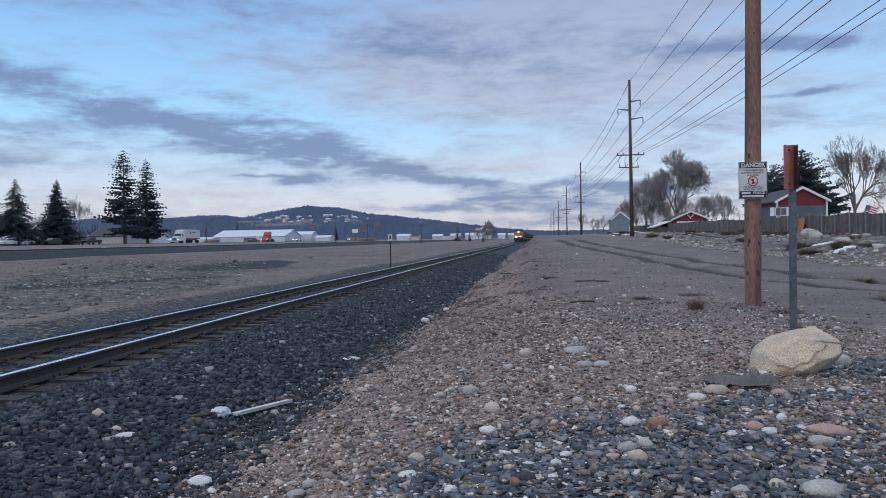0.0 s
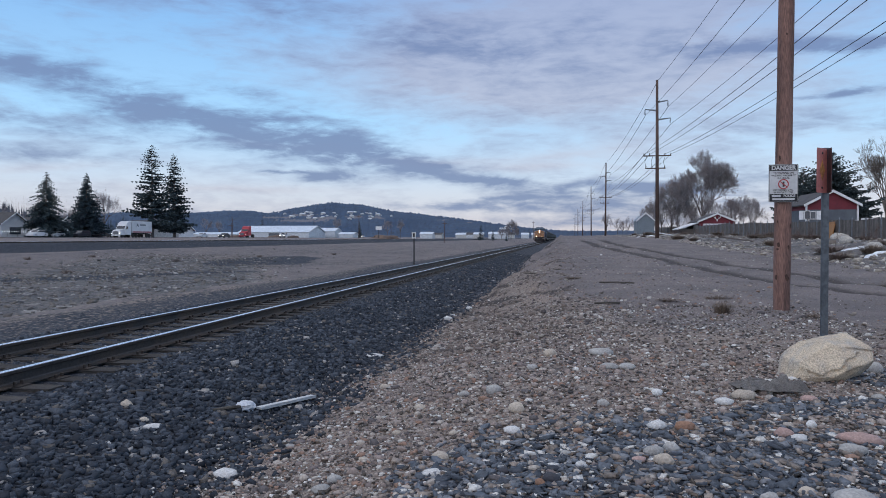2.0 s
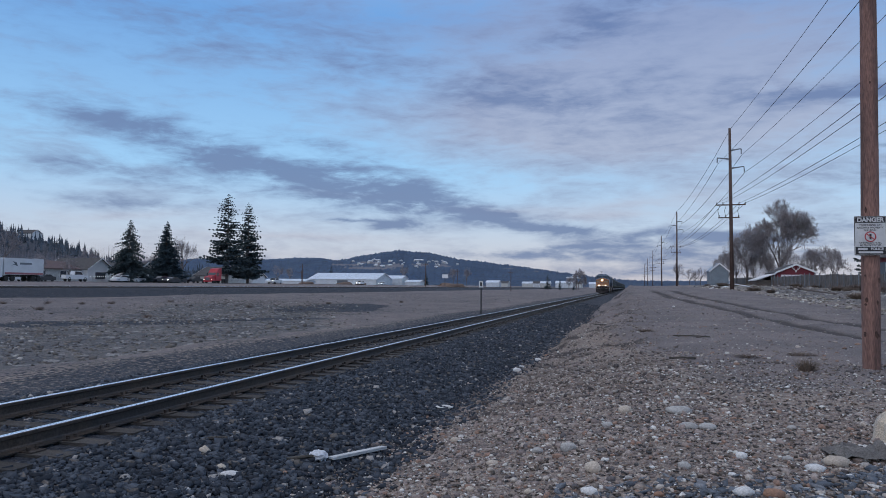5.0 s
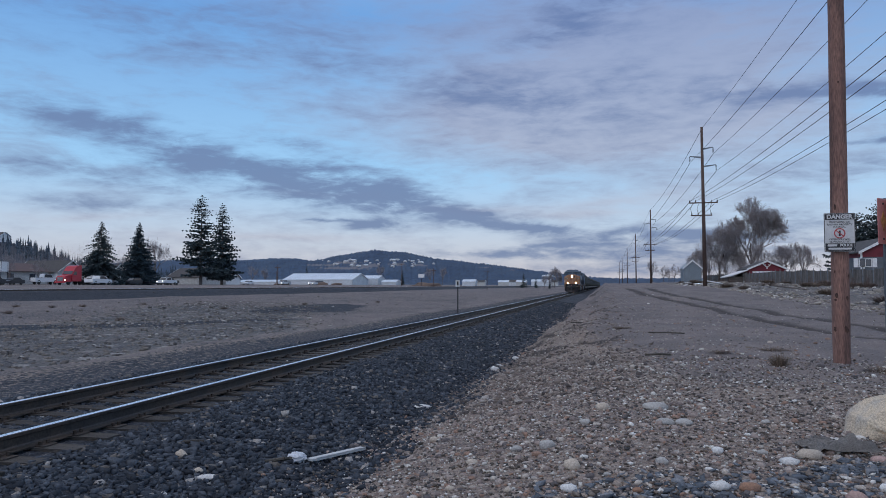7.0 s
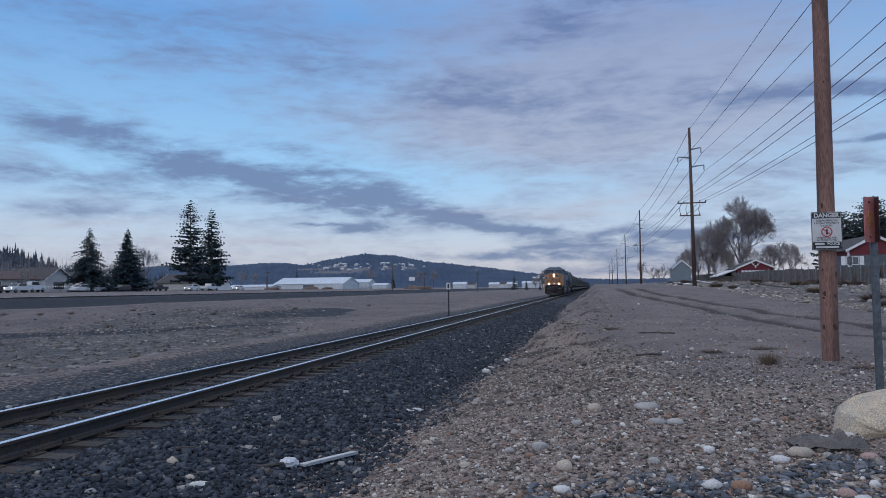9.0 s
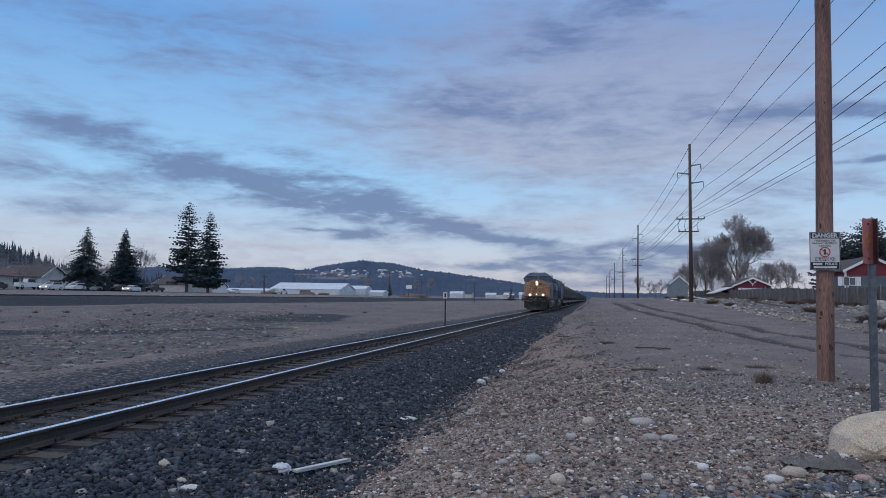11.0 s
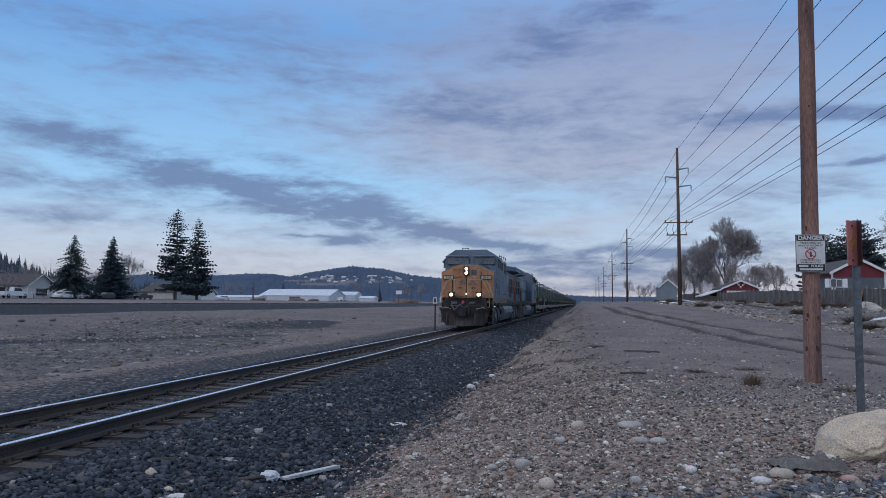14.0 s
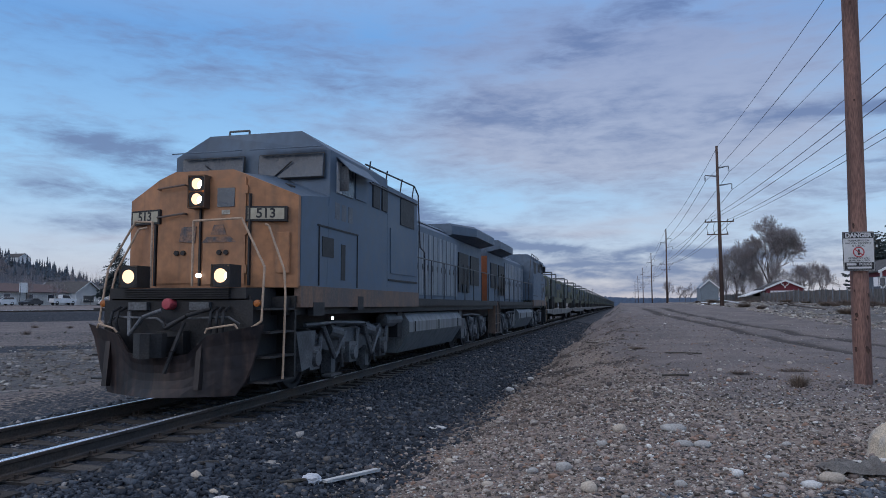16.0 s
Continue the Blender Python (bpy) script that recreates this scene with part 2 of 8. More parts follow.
def prism(bm, pts, y0, y1, axis="y"):
    """A profile of (a, b) points, extruded. axis y: (x, z); axis x: (y, z); axis z: (x, y)."""
    def at(p, t):
        return {"y": (p[0], t, p[1]), "x": (t, p[0], p[1]), "z": (p[0], p[1], t)}[axis]
    lo = [bm.verts.new(at(p, y0)) for p in pts]
    hi = [bm.verts.new(at(p, y1)) for p in pts]
    n = len(pts)
    for i in range(n):
        bm.faces.new((lo[i], lo[(i + 1) % n], hi[(i + 1) % n], hi[i]))
    bm.faces.new(lo[::-1])
    bm.faces.new(hi)
    return lo + hi


def rod(bm, p, q, r0, r1=None, seg=8, caps=True):
    p, q = Vector(p), Vector(q)
    r1 = r0 if r1 is None else r1
    d = (q - p).normalized()
    u = d.orthogonal().normalized()
    v = d.cross(u)
    rings = []
    for c, r in ((p, r0), (q, r1)):
        rings.append([bm.verts.new(c + r * (math.cos(k * math.tau / seg) * u + math.sin(k * math.tau / seg) * v)) for k in range(seg)])
    for k in range(seg):
        bm.faces.new((rings[0][k], rings[0][(k + 1) % seg], rings[1][(k + 1) % seg], rings[1][k]))
    if caps:
        bm.faces.new(rings[0][::-1])
        bm.faces.new(rings[1])
    return rings[0] + rings[1]


def pipe(bm, pts, r, seg=6):
    for a, b in zip(pts, pts[1:]):
        rod(bm, a, b, r, seg=seg)


def lathe(bm, profile, seg=20, axis="x"):
    """A turned solid from (radius, along) points."""
    rings = []
    for r, a in profile:
        ring = []
        for k in range(seg):
            c, s = r * math.cos(k * math.tau / seg), r * math.sin(k * math.tau / seg)
            ring.append(bm.verts.new({"x": (a, c, s), "y": (c, a, s), "z": (c, s, a)}[axis]))
        rings.append(ring)
    for i in range(len(rings) - 1):
        for k in range(seg):
            bm.faces.new((rings[i][k], rings[i][(k + 1) % seg], rings[i + 1][(k + 1) % seg], rings[i + 1][k]))
    for ring in (rings[0], rings[-1]):
        bm.faces.new(ring)


def raw_mesh(name, verts, faces, material, smooth=False, kind="stuff", label="", category=""):
    """Verts (n, 3) and faces (m, k) as arrays, straight into a mesh."""
    me = bpy.data.meshes.new(name)
    verts, faces = np.asarray(verts, np.float32), np.asarray(faces, np.int32)
    k = faces.shape[1]
    me.vertices.add(len(verts))
    me.vertices.foreach_set("co", verts.ravel())
    me.loops.add(faces.size)
    me.loops.foreach_set("vertex_index", faces.ravel())
    me.polygons.add(len(faces))
    me.polygons.foreach_set("loop_start", np.arange(0, faces.size, k, dtype=np.int32))
    me.polygons.foreach_set("loop_total", np.full(len(faces), k, np.int32))
    me.update(calc_edges=True)
    me.validate()
    if smooth:
        me.polygons.foreach_set("use_smooth", np.ones(len(me.polygons), bool))
    me.materials.append(material)
    return tagged(new(name, me), label, category, "", kind)


def thing(name, label, category, at=(0, 0, 0), rz=0, group=""):
    ob = new(name)
    ob.empty_display_size = 0.3
    ob.matrix_basis = pose(*at, 0, 0, rz)
    return tagged(ob, label, category, group)


# ---- terrain ----
def hash2(i, j):
    v = np.sin(i * 127.1 + j * 311.7) * 43758.5453
    return v - np.floor(v)


def value_noise(x, y):
    i, j = np.floor(x), np.floor(y)
    u, v = x - i, y - j
    u, v = u * u * (3 - 2 * u), v * v * (3 - 2 * v)
    return (hash2(i, j) * (1 - u) + hash2(i + 1, j) * u) * (1 - v) + (hash2(i, j + 1) * (1 - u) + hash2(i + 1, j + 1) * u) * v - 0.5


def sstep(a, b, x):
    t = np.clip((x - a) / (b - a), 0, 1)
    return t * t * (3 - 2 * t)


def rough_ground(x, y):
    return 0.10 * value_noise(x / 2.3, y / 2.3) + 0.05 * value_noise(x / 0.7, y / 0.7) + 0.02 * value_noise(x / 0.22, y / 0.22)


def rut_lines(x, y):
    """Two pairs of wheel ruts that bend across the dirt, 1 in a rut."""
    out = 0
    for shift in (0.0, 1.75):
        for ys, xs in RUTS:
            cx = np.interp(y, ys, xs) + shift + 0.10 * value_noise(y / 2.5, 0 * y + shift)
            out = np.maximum(out, np.exp(-((x - cx) / (0.17 + 0.004 * np.clip(y, 0, 60))) ** 2) * sstep(ys[0] - 3, ys[0] + 3, y) * (1 - sstep(ys[-1] - 15, ys[-1], y)))
    return out


RUTS = [([15.0, 16.4, 17.7, 21.5, 26.4, 37.8, 52.0, 80.0], [9.2, 7.4, 6.5, 5.65, 5.0, 4.1, 2.8, 1.8])]


def height(x, y):
    """The ground's height over the rails' top."""
    x, y = np.asarray(x, float), np.asarray(y, float)
    right = np.interp(y, [-60, 0, 14, 40, 80, 170, 400, 4000], [0.05, 0.1, 0.12, 0.55, 1.35, 1.9, 2.2, 2.2])
    # the rubble bank below the fence
    bank = (np.interp(y, [-60, 20, 49, 66, 98, 162, 400, 4000], [0.8, 0.95, 1.12, 1.25, 1.68, 2.1, 2.4, 2.4]) - right) * sstep(10.5, 18.5, x)
    bank += 0.30 * sstep(9, 12, x) * (1 - sstep(17, 20, x)) * (value_noise(x / 1.6, y / 1.6) + 0.2)
    ruts = -0.07 * rut_lines(x, y)
    east = right + bank + ruts * sstep(11, 17, y) + rough_ground(x, y) * (1 + 1.2 * sstep(10, 14, x))
    foot = -0.55
    worn = sstep(13, 22, y)
    crest = x + worn * (0.9 * value_noise(x / 3.0, y / 4.5) + 0.5 * value_noise(x / 1.1 + 7, y / 1.5))
    berm = sstep(-2.9, 0.6, crest) ** 0.8
    east = foot + (east - foot) * berm
    east = east + worn * 0.42 * value_noise(x / 0.6, y / 1.6) * sstep(-2.8, -1.8, x) * (1 - sstep(-0.2, 0.9, x))
    left = np.interp(x, [-4000, -160, -115, -111, -93, -89, -64, -62.6, -57.4, -55.2, -30, -14, -10.4],
                     [2.2, 2.0, 1.5, 1.42, 1.42, 1.2, 0.5, 0.78, 0.78, -0.10, -0.45, -0.62, -0.55])
    calm = sstep(-75, -55, x) * 0.9 + 0.1
    left = left + (rough_ground(x, y) + 0.25 * value_noise(x / 9.0, y / 9.0)) * calm * (1 - sstep(-12, -10.4, x)) * (1 - sstep(-64.5, -63.5, x) * (1 - sstep(-55.2, -54.2, x)))
    d = np.abs(x - TRACK)
    bed = np.interp(d, [0, 1.9, 3.9], [-0.20, -0.225, -0.56]) + 0.035 * value_noise(x / 0.3, y / 0.3) * sstep(1.2, 2.2, d)
    out = np.where(x > TRACK + 3.7, east, np.where(x < TRACK - 3.9, left, bed))
    return out


def ground_z(x, y):
    return float(height(x, y))


def steps(rows):
    """Grid lines: rows of (from, to, first step, last step)."""
    out = []
    for a, b, s0, s1 in rows:
        n = max(2, int(round(2 * (b - a) / (s0 + s1))))
        w = np.linspace(s0, s1, n)
        w = np.cumsum(w) / w.sum()
        out += list(a + np.concatenate([[0], w[:-1]]) * (b - a))
    return np.array(out + [rows[-1][1]])


def make_ground(material):
    xs = steps([(-4500, -140, 400, 12), (-140, -66, 5, 1.2), (-66, -54, 0.6, 0.6), (-54, -14, 1.4, 0.4), (-14, -2.9, 0.25, 0.1),
                (-2.9, 4.5, 0.07, 0.09), (4.5, 24, 0.12, 0.5), (24, 120, 2, 14), (120, 4500, 20, 400)])
    ys = steps([(-900, -20, 120, 4), (-20, 2, 1.5, 0.2), (2, 10, 0.07, 0.09), (10, 30, 0.1, 0.3), (30, 120, 0.35, 1.6),
                (120, 600, 2, 18), (600, 4900, 25, 300)])
    gx, gy = np.meshgrid(xs, ys)
    gz = height(gx, gy)
    nx, ny = len(xs), len(ys)
    verts = np.stack([gx.ravel(), gy.ravel(), gz.ravel()], 1)
    i = np.arange(nx * ny).reshape(ny, nx)
    faces = np.stack([i[:-1, :-1].ravel(), i[:-1, 1:].ravel(), i[1:, 1:].ravel(), i[1:, :-1].ravel()], 1)
    ob = raw_mesh("ground", verts, faces, material, True, "structure", "stony gravel and dirt ground beside the railway", "ground")
    # where each kind of cover lies: dark crushed rock, pale rubble, bare dirt
    wob = value_noise(gx / 1.3, gy / 1.3) * 0.7 + value_noise(gx / 0.35, gy / 0.35) * 0.35
    d = np.abs(gx - TRACK)
    rock = 1 - sstep(3.3, 4.6, d + wob * 0.6)
    rock = np.maximum(rock, dark_spill(gx, gy, wob))
    side = (gx < -9.9) & (gx > -14.5)
    rock = np.where(side, np.maximum(rock, 0.72 * sstep(-14.3 + wob.clip(-1, 1) * 1.2, -11.5, gx)), rock)
    rock = np.maximum(rock, ((gx > -63.4) & (gx < -55.0)) * 1.5)
    rock = np.where((gx < -14.0) & (gx > -54), np.maximum(rock, 0.30 + 0.30 * value_noise(gx / 5.0, gy / 9.0)), rock)
    pit = np.exp(-(((gx + 24.5 + 0.20 * (gy - 58)) / 4.6) ** 2 + ((gy - 58) / 14.0) ** 2) * 1.6 + wob * 0.5)
    rock = np.maximum(rock, 1.6 * sstep(0.26, 0.40, pit))
    along, off = 0.53 * (gx + 22.5) + 0.85 * (gy - 31.0), 0.85 * (gx + 22.5) - 0.53 * (gy - 31.0)
    rock = np.maximum(rock, 1.3 * sstep(0.25, 0.5, np.exp(-(along / 8.5) ** 2 - (off / 1.7) ** 2 + wob * 0.9)))
    line = gx + 20 + 0.42 * (gy - 30)
    rubble = sstep(0.25, 0.6, np.exp(-(line / 7.5) ** 2) * (gx < -13.5) * (1 - sstep(52, 66, gy)) + wob * 0.25)
    rubble = np.maximum(rubble, sstep(9.6, 12.5, gx + wob) * (1 - sstep(19, 23, gx)) * (gy < 180) * 0.8)
    dirt = sstep(-0.4, 1.6, gx + wob * 1.6 + 0.10 * (gy - 13)) * (1 - sstep(9.5, 12, gx)) * sstep(8.5, 13.5, gy + wob * 1.5)
    dirt = np.maximum(dirt, ((gx < -13) * (1 - rubble)) * 0.85)
    for n, v in (("rock", rock), ("rubble", rubble), ("dirt", dirt), ("rut_ledge_dark", np.maximum(rut_lines(gx, gy), ledges(gx, gy)))):
        at = ob.data.attributes.new(n, "FLOAT", "POINT")
        at.data.foreach_set("value", v.astype(np.float32).ravel())
    return ob


def ledges(x, y):
    """Small eroded steps along the berm's upper edge, their shade drawn as dark colour."""
    n = value_noise(x / 1.1 + 0.25 * y, y / 0.8 + 0.5 * x) + 0.40 * value_noise(x / 0.35, y / 0.45)
    return sstep(0.10, 0.26, n) * sstep(12, 18, y) * (1 - sstep(75, 95, y)) * sstep(-2.7, -2.1, x) * (1 - sstep(-0.4, 1.0, x))


def dark_spill(x, y, wob):
    """Dark crushed rock spilled over the pale gravel near the end of the berm."""
    a = (1 - sstep(4.2, 5.8, y + wob * 1.1 - 0.12 * x)) * sstep(-1.5, -0.1, x + wob * 0.7) * (1 - 0.62 * sstep(0.9, 2.2, x + wob * 0.9))
    b = np.exp(-(((x - 1.9) / 0.95) ** 2 + ((y - 5.9 - 0.45 * (x - 1.9)) / 0.42) ** 2) + wob * 0.8)
    c = np.exp(-(((x - 3.6) / 1.2) ** 2 + ((y - 7.3 - 0.3 * (x - 3.6)) / 0.75) ** 2) + wob * 0.8)
    return np.clip(np.maximum(a, np.maximum(0.8 * sstep(0.3, 0.8, b), 0.75 * sstep(0.3, 0.8, c))), 0, 1) * sstep(1.5, 2.5, y)


def ground_material():
    m = bpy.data.materials.new("gravel_ground")
    m.use_nodes = True
    nt = m.node_tree
    bsdf = nt.nodes["Principled BSDF"]
    co = nt.nodes.new("ShaderNodeTexCoord").outputs["Object"]

    def noise_(s, detail=5):
        n = nt.nodes.new("ShaderNodeTexNoise")
        n.inputs["Scale"].default_value, n.inputs["Detail"].default_value = s, detail
        nt.links.new(co, n.inputs["Vector"])
        return n.outputs["Fac"]

    def vor(s):
        n = nt.nodes.new("ShaderNodeTexVoronoi")
        n.inputs["Scale"].default_value = s
        nt.links.new(co, n.inputs["Vector"])
        return n

    def attr(n):
        a = nt.nodes.new("ShaderNodeAttribute")
        a.attribute_name = n
        return a.outputs["Fac"]

    def mix(f, x, y, blend="MIX"):
        n = nt.nodes.new("ShaderNodeMix")
        n.data_type, n.blend_type = "RGBA", blend
        for s, v in zip((n.inputs["Factor"], n.inputs[6], n.inputs[7]), (f, x, y)):
            if isinstance(v, (int, float)):
                s.default_value = v
            elif isinstance(v, tuple):
                s.default_value = (*v, 1)
            else:
                nt.links.new(v, s)
        return n.outputs[2]

    def rng(v, lo, hi, x0, x1):
        n = nt.nodes.new("ShaderNodeMapRange")
        n.inputs[1].default_value, n.inputs[2].default_value = x0, x1
        n.inputs[3].default_value, n.inputs[4].default_value = lo, hi
        nt.links.new(v, n.inputs[0])
        return n.outputs[0]

    cell, small = vor(17.0), vor(45.0)
    sep = nt.nodes.new("ShaderNodeSeparateColor")
    nt.links.new(cell.outputs["Color"], sep.inputs[0])
    sep2 = nt.nodes.new("ShaderNodeSeparateColor")
    nt.links.new(small.outputs["Color"], sep2.inputs[0])
    patch = rng(noise_(0.5), 0, 1, 0.38, 0.62)
    tan = mix(patch, (0.31, 0.25, 0.212), (0.22, 0.182, 0.163))
    tan = mix(rng(sep.outputs[0], 0, 0.8, 0.8, 0.97), tan, (0.42, 0.37, 0.33))
    tan = mix(rng(sep2.outputs[1], 0, 0.6, 0.6, 0.9), tan, (0.10, 0.09, 0.09))
    dirt = mix(patch, (0.218, 0.186, 0.180), (0.157, 0.137, 0.138))
    dirt = mix(rng(sep2.outputs[0], 0, 0.5, 0.85, 1), dirt, (0.36, 0.33, 0.31))
    rubble = mix(patch, (0.165, 0.153, 0.150), (0.110, 0.107, 0.112))
    big = vor(3.0)
    sep3 = nt.nodes.new("ShaderNodeSeparateColor")
    nt.links.new(big.outputs["Color"], sep3.inputs[0])
    rubble = mix(rng(sep3.outputs[0], 0, 0.6, 0.8, 0.97), rubble, (0.40, 0.38, 0.36))
    rock = mix(rng(sep.outputs[1], 0, 1, 0.2, 0.9), (0.024, 0.028, 0.039), (0.064, 0.070, 0.086))
    rock = mix(rng(sep2.outputs[2], 0, 0.6, 0.93, 1.0), rock, (0.3, 0.28, 0.27))
    edge = rng(noise_(9.0, 9), -0.5, 0.5, 0.3, 0.7)

    def cover(n):
        add = nt.nodes.new("ShaderNodeMath")
        add.operation = "ADD"
        nt.links.new(attr(n), add.inputs[0])
        nt.links.new(edge, add.inputs[1])
        return rng(add.outputs[0], 0, 1, 0.35, 0.65)

    col = mix(cover("dirt"), tan, dirt)
    col = mix(cover("rubble"), col, rubble)
    col = mix(cover("rock"), col, rock)
    # Darker soil along the ruts; on the ledges, shade put into the colour.
    col = mix(rng(attr("rut_ledge_dark"), 0, 0.9, 0.15, 0.75), col, (0.058, 0.050, 0.048))
    g = rng(noise_(60.0, 3), 0.75, 1.25, 0.3, 0.7)
    gc = nt.nodes.new("ShaderNodeCombineColor")
    for i in range(3):
        nt.links.new(g, gc.inputs[i])
    col = mix(1.0, col, gc.outputs[0], "MULTIPLY")
    nt.links.new(col, bsdf.inputs["Base Color"])
    bsdf.inputs["Roughness"].default_value = 0.92
    bsdf.inputs["Specular IOR Level"].default_value = 0.25
    bp = nt.nodes.new("ShaderNodeBump")
    bp.inputs["Strength"].default_value, bp.inputs["Distance"].default_value = 0.9, 0.03
    hgt = nt.nodes.new("ShaderNodeMath")
    hgt.operation = "ADD"
    nt.links.new(rng(cell.outputs["Distance"], 1, 0, 0, 0.7), hgt.inputs[0])
    nt.links.new(rng(small.outputs["Distance"], 0.5, 0, 0, 0.7), hgt.inputs[1])
    nt.links.new(hgt.outputs[0], bp.inputs["Height"])
    nt.links.new(bp.outputs[0], bsdf.inputs["Normal"])
    return m


make_ground(ground_material())

# ---- railway ----
STEEL = mat("rail_steel", (0.06, 0.055, 0.055), (0.10, 0.075, 0.06), 2.0, 0.6, 0.6, 0.2, 40)
SHINE = mat("rail_head", (0.88, 0.89, 0.92), (0.78, 0.78, 0.82), 3.0, 0.30, 0.95, 0.03, 60, 0.1)
TIE = mat("weathered_tie", (0.075, 0.066, 0.06), (0.045, 0.041, 0.04), 4.0, 0.9, 0, 0.6, 50, 0.45, piece=0.35, stretch=(0.4, 3, 3))


def rail_profile():
    return [(-0.075, -0.178), (0.075, -0.178), (0.075, -0.166), (0.02, -0.15), (0.009, -0.13), (0.009, -0.055), (0.035, -0.04),
            (0.036, -0.012), (0.028, -0.003), (-0.028, -0.003), (-0.036, -0.012), (-0.035, -0.04), (-0.009, -0.055), (-0.009, -0.13), (-0.02, -0.15), (-0.075, -0.166)]


def make_track(name, xc, y0, y1, near, z=0.0):
    tr = tagged(thing(name, "", "", (xc, 0, z)), kind="structure")
    tr["label"], tr["category"] = "standard gauge railway track on dark crushed rock", "railway track"
    for s in (-0.7525, 0.7525):
        bm = bmesh.new()
        prism(bm, [(s + a, b) for a, b in rail_profile()], y0, y1)
        rail = part("rail", bm, STEEL, tr, "dark steel rail")
        bm = bmesh.new()
        prism(bm, [(s - 0.03, -0.005), (s + 0.03, -0.005), (s + 0.026, 0.001), (s - 0.026, 0.001)], y0, y1)
        part("running_surface", bm, SHINE, rail, "polished steel running surface")
    if not near:
        return tr
    bm = bmesh.new()
    box(bm, -1.3, 1.3, -0.115, 0.115, -0.36, -0.182)
    proto = part("tie", bm, TIE, tr, "weathered wooden tie", 0.012)
    bm = bmesh.new()
    for s in (-0.7525, 0.7525):
        box(bm, s - 0.18, s + 0.18, -0.09, 0.09, -0.183, -0.168)
        for e in (-0.1, 0.1):
            for q in (-0.05, 0.05):
                rod(bm, (s + e, q, -0.17), (s + e, q, -0.13), 0.017, 0.02, 6)
    plate = part("fastening", bm, STEEL, proto, "rusty tie plates and spikes")
    bm = bmesh.new()
    rng = random.Random(5)
    k = 0
    y = -8.0
    proto.matrix_basis = pose(0, y, 0)
    while y < 620:
        y += 0.53
        k += 1
        m = pose(rng.uniform(-0.04, 0.04), y, rng.uniform(-0.012, 0.004), 0, rng.uniform(-0.3, 0.3), rng.uniform(-1, 1))
        if k < 260:
            o = share("tie", proto, m, tr)
            share("fastening", plate, Matrix.Identity(4), o)
        else:
            box(bm, -1.3, 1.3, -0.115, 0.115, -0.36, -0.182, m)
    tagged(part("far_ties", bm, TIE, tr), kind="stuff")
    return tr


make_track("railway_track", TRACK, -60, 900, True)
make_track("far_railway_track", -60.0, -60, 900, False, 0.98)

# ---- train ----
BLUE = mat("faded_dark_blue_paint", (0.084, 0.120, 0.174), (0.108, 0.143, 0.192), 0.7, 0.55, 0, 0.03, 5, 0.14, spec=0.3)
NOSE = mat("weathered_yellow_paint", (0.41, 0.195, 0.095), (0.32, 0.155, 0.08), 1.3, 0.55, 0, 0.04, 7, 0.16, streak=(0.22, 0.125, 0.075))
SILLPAINT = mat("faded_gold_sill", (0.19, 0.115, 0.08), (0.105, 0.088, 0.085), 1.1, 0.65, 0, 0.1, 22, 0.25, streak=(0.09, 0.085, 0.08))
ORANGE = mat("orange_end_paint", (0.34, 0.105, 0.04), (0.24, 0.085, 0.04), 1.5, 0.6, 0, 0.08, 24, 0.2)
DOORPAINT = mat("peeling_hood_paint", (0.120, 0.152, 0.205), (0.155, 0.182, 0.220), 1.5, 0.5, 0, 0.05, 9, 0.2, streak=(0.34, 0.35, 0.36))
GRIME = mat("grimy_black_steel", (0.014, 0.015, 0.019), (0.030, 0.028, 0.029), 2.2, 0.62, 0.1, 0.25, 35, 0.4)
PLOW = mat("dusty_plow_steel", (0.012, 0.012, 0.016), (0.034, 0.027, 0.028), 1.2, 0.5, 0.1, 0.08, 9, 0.3, streak=(0.075, 0.047, 0.040))
DUST = mat("dusty_grey_steel", (0.14, 0.147, 0.16), (0.06, 0.062, 0.068), 2.0, 0.6, 0.2, 0.2, 30, 0.35)
TANK = mat("dirty_tank_steel", (0.15, 0.165, 0.185), (0.20, 0.21, 0.22), 1.0, 0.5, 0.1, 0.1, 25, 0.25, streak=(0.05, 0.05, 0.055))
RAILPAINT = mat("handrail_paint", (0.44, 0.31, 0.22), (0.36, 0.26, 0.19), 3, 0.5, 0, 0, 30, 0.2)
DARKRAIL = mat("dark_handrail_paint", (0.035, 0.042, 0.055), (0.06, 0.062, 0.07), 3, 0.5, 0, 0, 30, 0.2)
CABGLASS = mat("cab_glass", (0.045, 0.062, 0.09), (0.06, 0.08, 0.11), 2.0, 0.25, 0, 0, 12, 0.08, spec=0.3)
CABGLASS.node_tree.nodes["Principled BSDF"].inputs["Specular IOR Level"].default_value = 0.4
# The bright reflection in the cab's side window, painted as a pale strip.
PALEPANE = mat("pale_reflection_pane", (0.42, 0.41, 0.42), (0.34, 0.34, 0.36), 2, 0.35, 0, 0.02, 9, 0.1)
BLACK = mat("matt_black", (0.014, 0.014, 0.017), (0.025, 0.025, 0.028), 3, 0.6, 0, 0.1, 30)
LAMP = mat("warm_lamp_lens", (0.9, 0.8, 0.6), (0.9, 0.8, 0.6), 3, 0.3, 0, 0, 20, 0.02, glow=(1.0, 0.66, 0.32), power=75.0)
LAMP_SOFT = mat("headlamp_lens", (0.9, 0.8, 0.6), (0.9, 0.8, 0.6), 3, 0.3, 0, 0, 20, 0.02, glow=(1.0, 0.60, 0.27), power=75.0)
